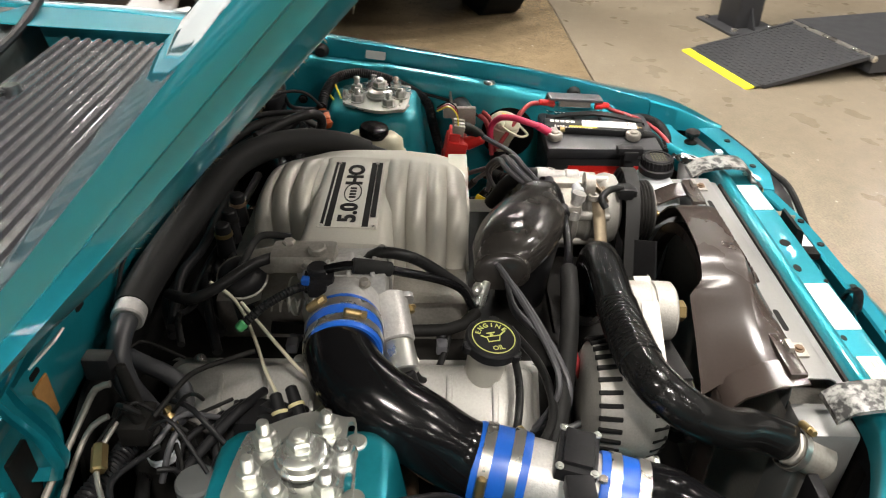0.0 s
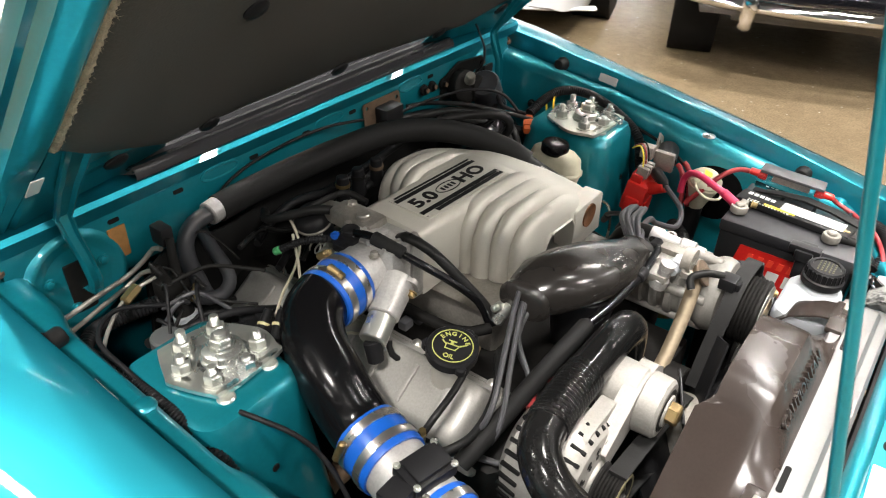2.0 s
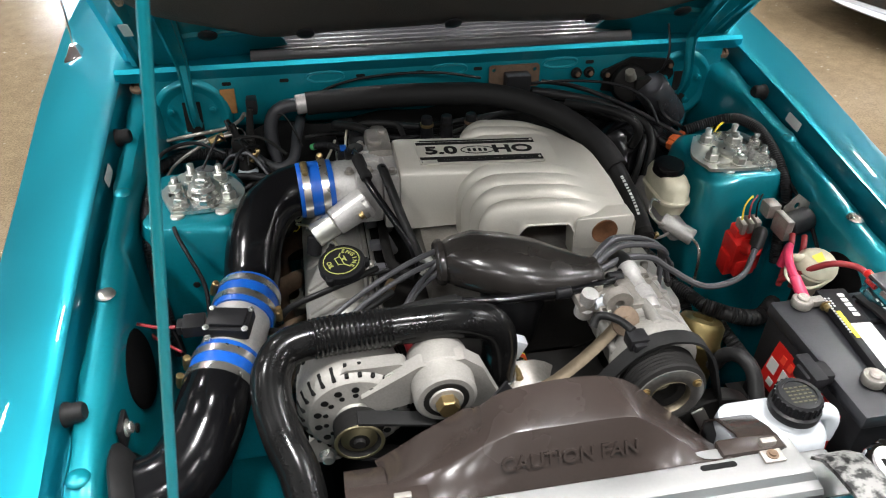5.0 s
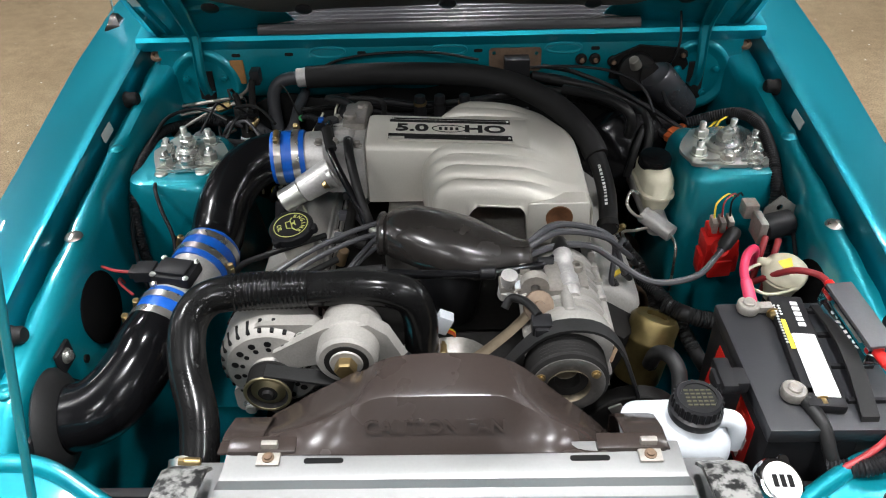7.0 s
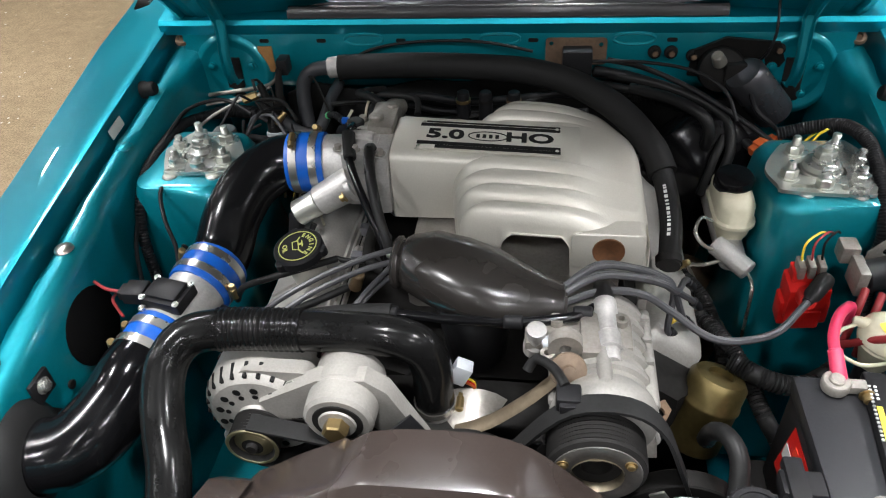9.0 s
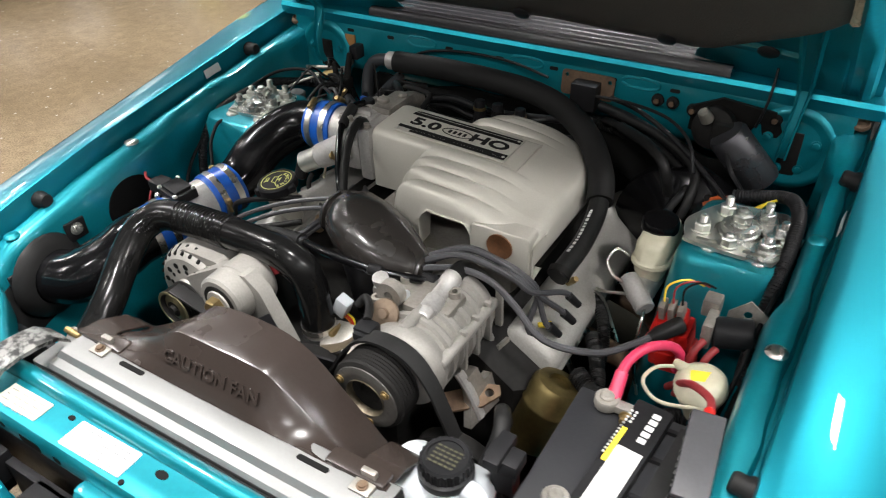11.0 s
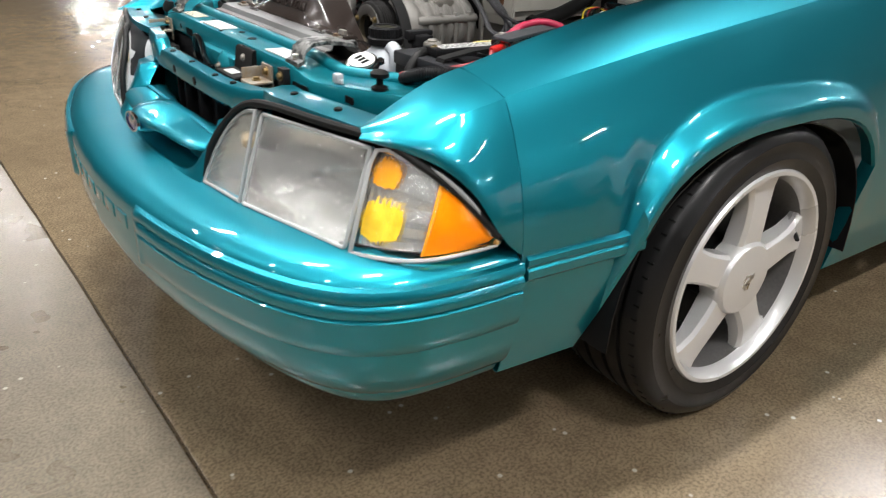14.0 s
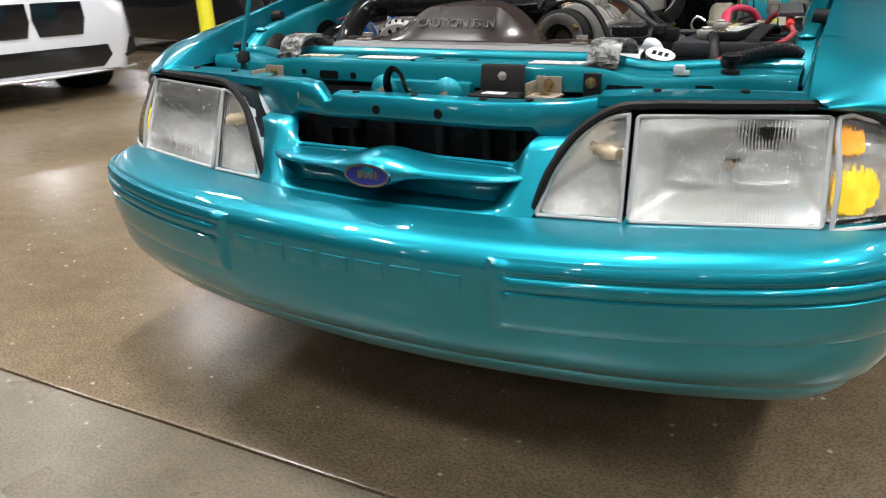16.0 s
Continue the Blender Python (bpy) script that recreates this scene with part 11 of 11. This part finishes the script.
        for k in range(7):
            a, b = P(nose + 0.006, -0.40, 0.54 + k * 0.04), P(nose + 0.006, 0.40, 0.54 + k * 0.04)
            tube(bm, [a, b], 0.008, 6, 0.4)
        tagged(part("grille", bm, CHROME, t), kind="stuff")
        bm = bmesh.new()
        lathe(bm, [(0, 0.02), (0.05, 0.018), (0.06, 0.0)], P(nose + 0.02, 0, 0.60), h, 20)
        part("roundel", bm, CHROME, t)
        bm = bmesh.new()
        box(bm, -0.5, 0.5, -0.02, 0.02, 0.30, 0.40, 0.01, Matrix.Translation(P(nose - 0.12, 0, 0)) @ Matrix.Rotation(math.atan2(s.y, s.x), 4, "Z"))
        part("valance", bm, BLACKCAR, t)
    else:
        def face(name, l0, l1, z0, z1, f, mat, slant=0.0):
            # local axes: x along s, y = -h
            bm = bmesh.new()
            zm = lerp(z0, z1, 0.5)
            vs = [P(f, l0 + slant, z0), P(f, l1 - slant, z0), P(f, l1, zm), P(f, l1 - slant * 0.3, z1), P(f, l0 + slant * 0.3, z1), P(f, l0, zm)]
            vb = [p - h * 0.05 for p in vs]
            loft(bm, [vb, vs, [p.lerp(sum(vs, V((0, 0, 0))) / 6, 0.06) + h * 0.006 for p in vs]])
            return part(name, bm, mat, t)

        face("lower_grille", -0.60, 0.60, 0.240, 0.405, nose + 0.002, BLACKCAR, 0.09)
        for l in (-0.215, 0.215):
            face("upper_grille", l - 0.205, l + 0.205, 0.495, 0.735, nose + 0.004, BLACKCAR, 0.035)
        for sgn in (-1, 1):
            bm = bmesh.new()
            vs = [P(nose - 0.040, sgn * 0.735, 0.29), P(nose - 0.115, sgn * 0.890, 0.315), P(nose - 0.085, sgn * 0.850, 0.445), P(nose - 0.010, sgn * 0.645, 0.425)]
            loft(bm, [[p - h * 0.05 for p in vs], [p + h * 0.012 for p in vs]])
            part("air_intake", bm, BLACK, t)
            bm = bmesh.new()
            vs = [P(nose - 0.02, sgn * 0.52, 0.67), P(nose - 0.16, sgn * 0.84, 0.70), P(nose - 0.20, sgn * 0.82, 0.765), P(nose - 0.05, sgn * 0.52, 0.745)]
            loft(bm, [[p - h * 0.05 for p in vs], [p + h * 0.02 for p in vs]])
            part("headlamp", bm, REFLECTOR, t)
        bm = bmesh.new()
        line = [P(nose + 0.015 - 0.18 * (abs(l) / 0.88) ** 2.4, l, 0.205) for l in [lerp(-0.88, 0.88, k / 20) for k in range(21)]]
        tube(bm, line, 0.035, 8, 0.08, flat=0.4)
        part("front_lip", bm, paint, t)


parked("parked_car", (3.88, 0.20), (-0.948, -0.318), "black classic car with a bright chrome bumper", BLACKCAR, "classic")
parked("parked_car", (3.62, 2.36), (-0.948, -0.318), "white parked car with a low front lip", WHITECAR, "modern")
parked("parked_car", (-5.50, 1.63), (0.99, -0.10), "white modern coupe with a black grille", WHITECAR, "modern")
parked("parked_car", (4.55, 5.0), (-0.93, -0.36), "dark parked car farther back", BLACKCAR, "modern")
parked("parked_car", (-5.3, 5.2), (0.98, -0.15), "black parked car beside the white coupe", BLACKCAR, "modern")


def bollard(x, y):
    t = thing("bollard", (x, y, 0), "yellow painted steel bollard", "bollard")
    bm = bmesh.new()
    lathe(bm, [(0, 0), (0.07, 0), (0.07, 1.05), (0.05, 1.10), (0, 1.11)], (x, y, 0), UP, 24)
    part("post", bm, LIFTYELLOW, t)
    bm = bmesh.new()
    lathe(bm, [(0, 0), (0.12, 0), (0.12, 0.012), (0, 0.012)], (x, y, 0), UP, 20)
    part("base_plate", bm, LIFTPAINT, t)


bollard(-4.75, 3.35)


def lift():
    t = thing("car_lift", (3.3, -3.2, 0), "dark steel drive-on lift with a treadplate ramp and a yellow edge", "car lift")
    a, b = V((3.24, -1.53, 0.0)), V((2.64, -1.70, 0.0))
    u = (b - a).normalized()
    v = V((u.y, -u.x, 0))
    v = v if v.y < 0 else -v
    W = (b - a).length

    def P(i, j, z):
        return a + u * i + v * j + V((0, 0, z))

    def slab(name, i0, i1, j0, j1, z00, z01, th, mat, parent=t, label=""):
        bm = bmesh.new()
        top = [P(i0, j0, z00), P(i1, j0, z00), P(i1, j1, z01), P(i0, j1, z01)]
        bot = [p - V((0, 0, th)) for p in top]
        loft(bm, [bot, top])
        return part(name, bm, mat, parent, label)

    rp = slab("ramp", 0, W, 0.05, 0.72, 0.014, 0.115, 0.012, LIFTPAINT)
    slab("ramp_edge", 0, W, 0.0, 0.055, 0.006, 0.014, 0.006, LIFTYELLOW, t, "bright yellow ramp edge")
    # raised treads in a lattice
    bm = bmesh.new()
    for i in range(22):
        for j in range(22):
            cx, cy = W * (i + 0.5) / 22, 0.07 + 0.64 * (j + 0.5) / 22
            z = lerp(0.014, 0.115, (cy - 0.05) / 0.67)
            ang = 45 if (i + j) % 2 else -45
            m = Matrix.Translation(P(cx, cy, z + 0.0008)) @ Matrix.Rotation(math.atan2(u.y, u.x) + radians(ang), 4, "Z")
            box(bm, -0.010, 0.010, -0.003, 0.003, -0.001, 0.0015, 0, m)
    tagged(part("treads", bm, LIFTPAINT, rp), kind="stuff")
    slab("runway", -0.02, W + 0.02, 0.74, 5.0, 0.13, 0.13, 0.10, LIFTPAINT)
    slab("ramp_side", -0.01, 0.012, 0.10, 0.74, 0.022, 0.125, 0.02, LIFTPAINT)
    slab("ramp_side", W - 0.012, W + 0.01, 0.10, 0.74, 0.022, 0.125, 0.02, LIFTPAINT)
    bm = bmesh.new()
    cyl(bm, P(-0.03, 0.74, 0.11), P(W + 0.03, 0.74, 0.11), 0.018, 0.018, 12)
    part("hinge_pin", bm, STEEL, t)
    # column with its base plate and gussets
    c = P(-0.36, 0.62, 0)
    R = Matrix.Translation(c) @ Matrix.Rotation(math.atan2(u.y, u.x), 4, "Z")
    bm = bmesh.new()
    box(bm, -0.20, 0.20, -0.18, 0.18, 0.0, 0.016, 0.003, R)
    part("base_plate", bm, LIFTPAINT, t)
    bm = bmesh.new()
    box(bm, -0.10, 0.10, -0.09, 0.09, 0.014, 2.2, 0.01, R)
    part("column", bm, LIFTPAINT, t)
    for dx in (-0.15, 0.15):
        for dy in (-0.13, 0.13):
            bm = bmesh.new()
            nut(bm, R @ V((dx, dy, 0.016)), UP, 0.018, 0.016)
            part("anchor_nut", bm, STEEL, t)
    for s in (-1, 1):
        bm = bmesh.new()
        vs = [R @ V((s * 0.10, -0.004, 0.016)), R @ V((s * 0.18, -0.004, 0.016)), R @ V((s * 0.10, -0.004, 0.14))]
        ws = [R @ V((s * 0.10, 0.004, 0.016)), R @ V((s * 0.18, 0.004, 0.016)), R @ V((s * 0.10, 0.004, 0.14))]
        loft(bm, [vs, ws])
        part("gusset", bm, LIFTPAINT, t)


lift()
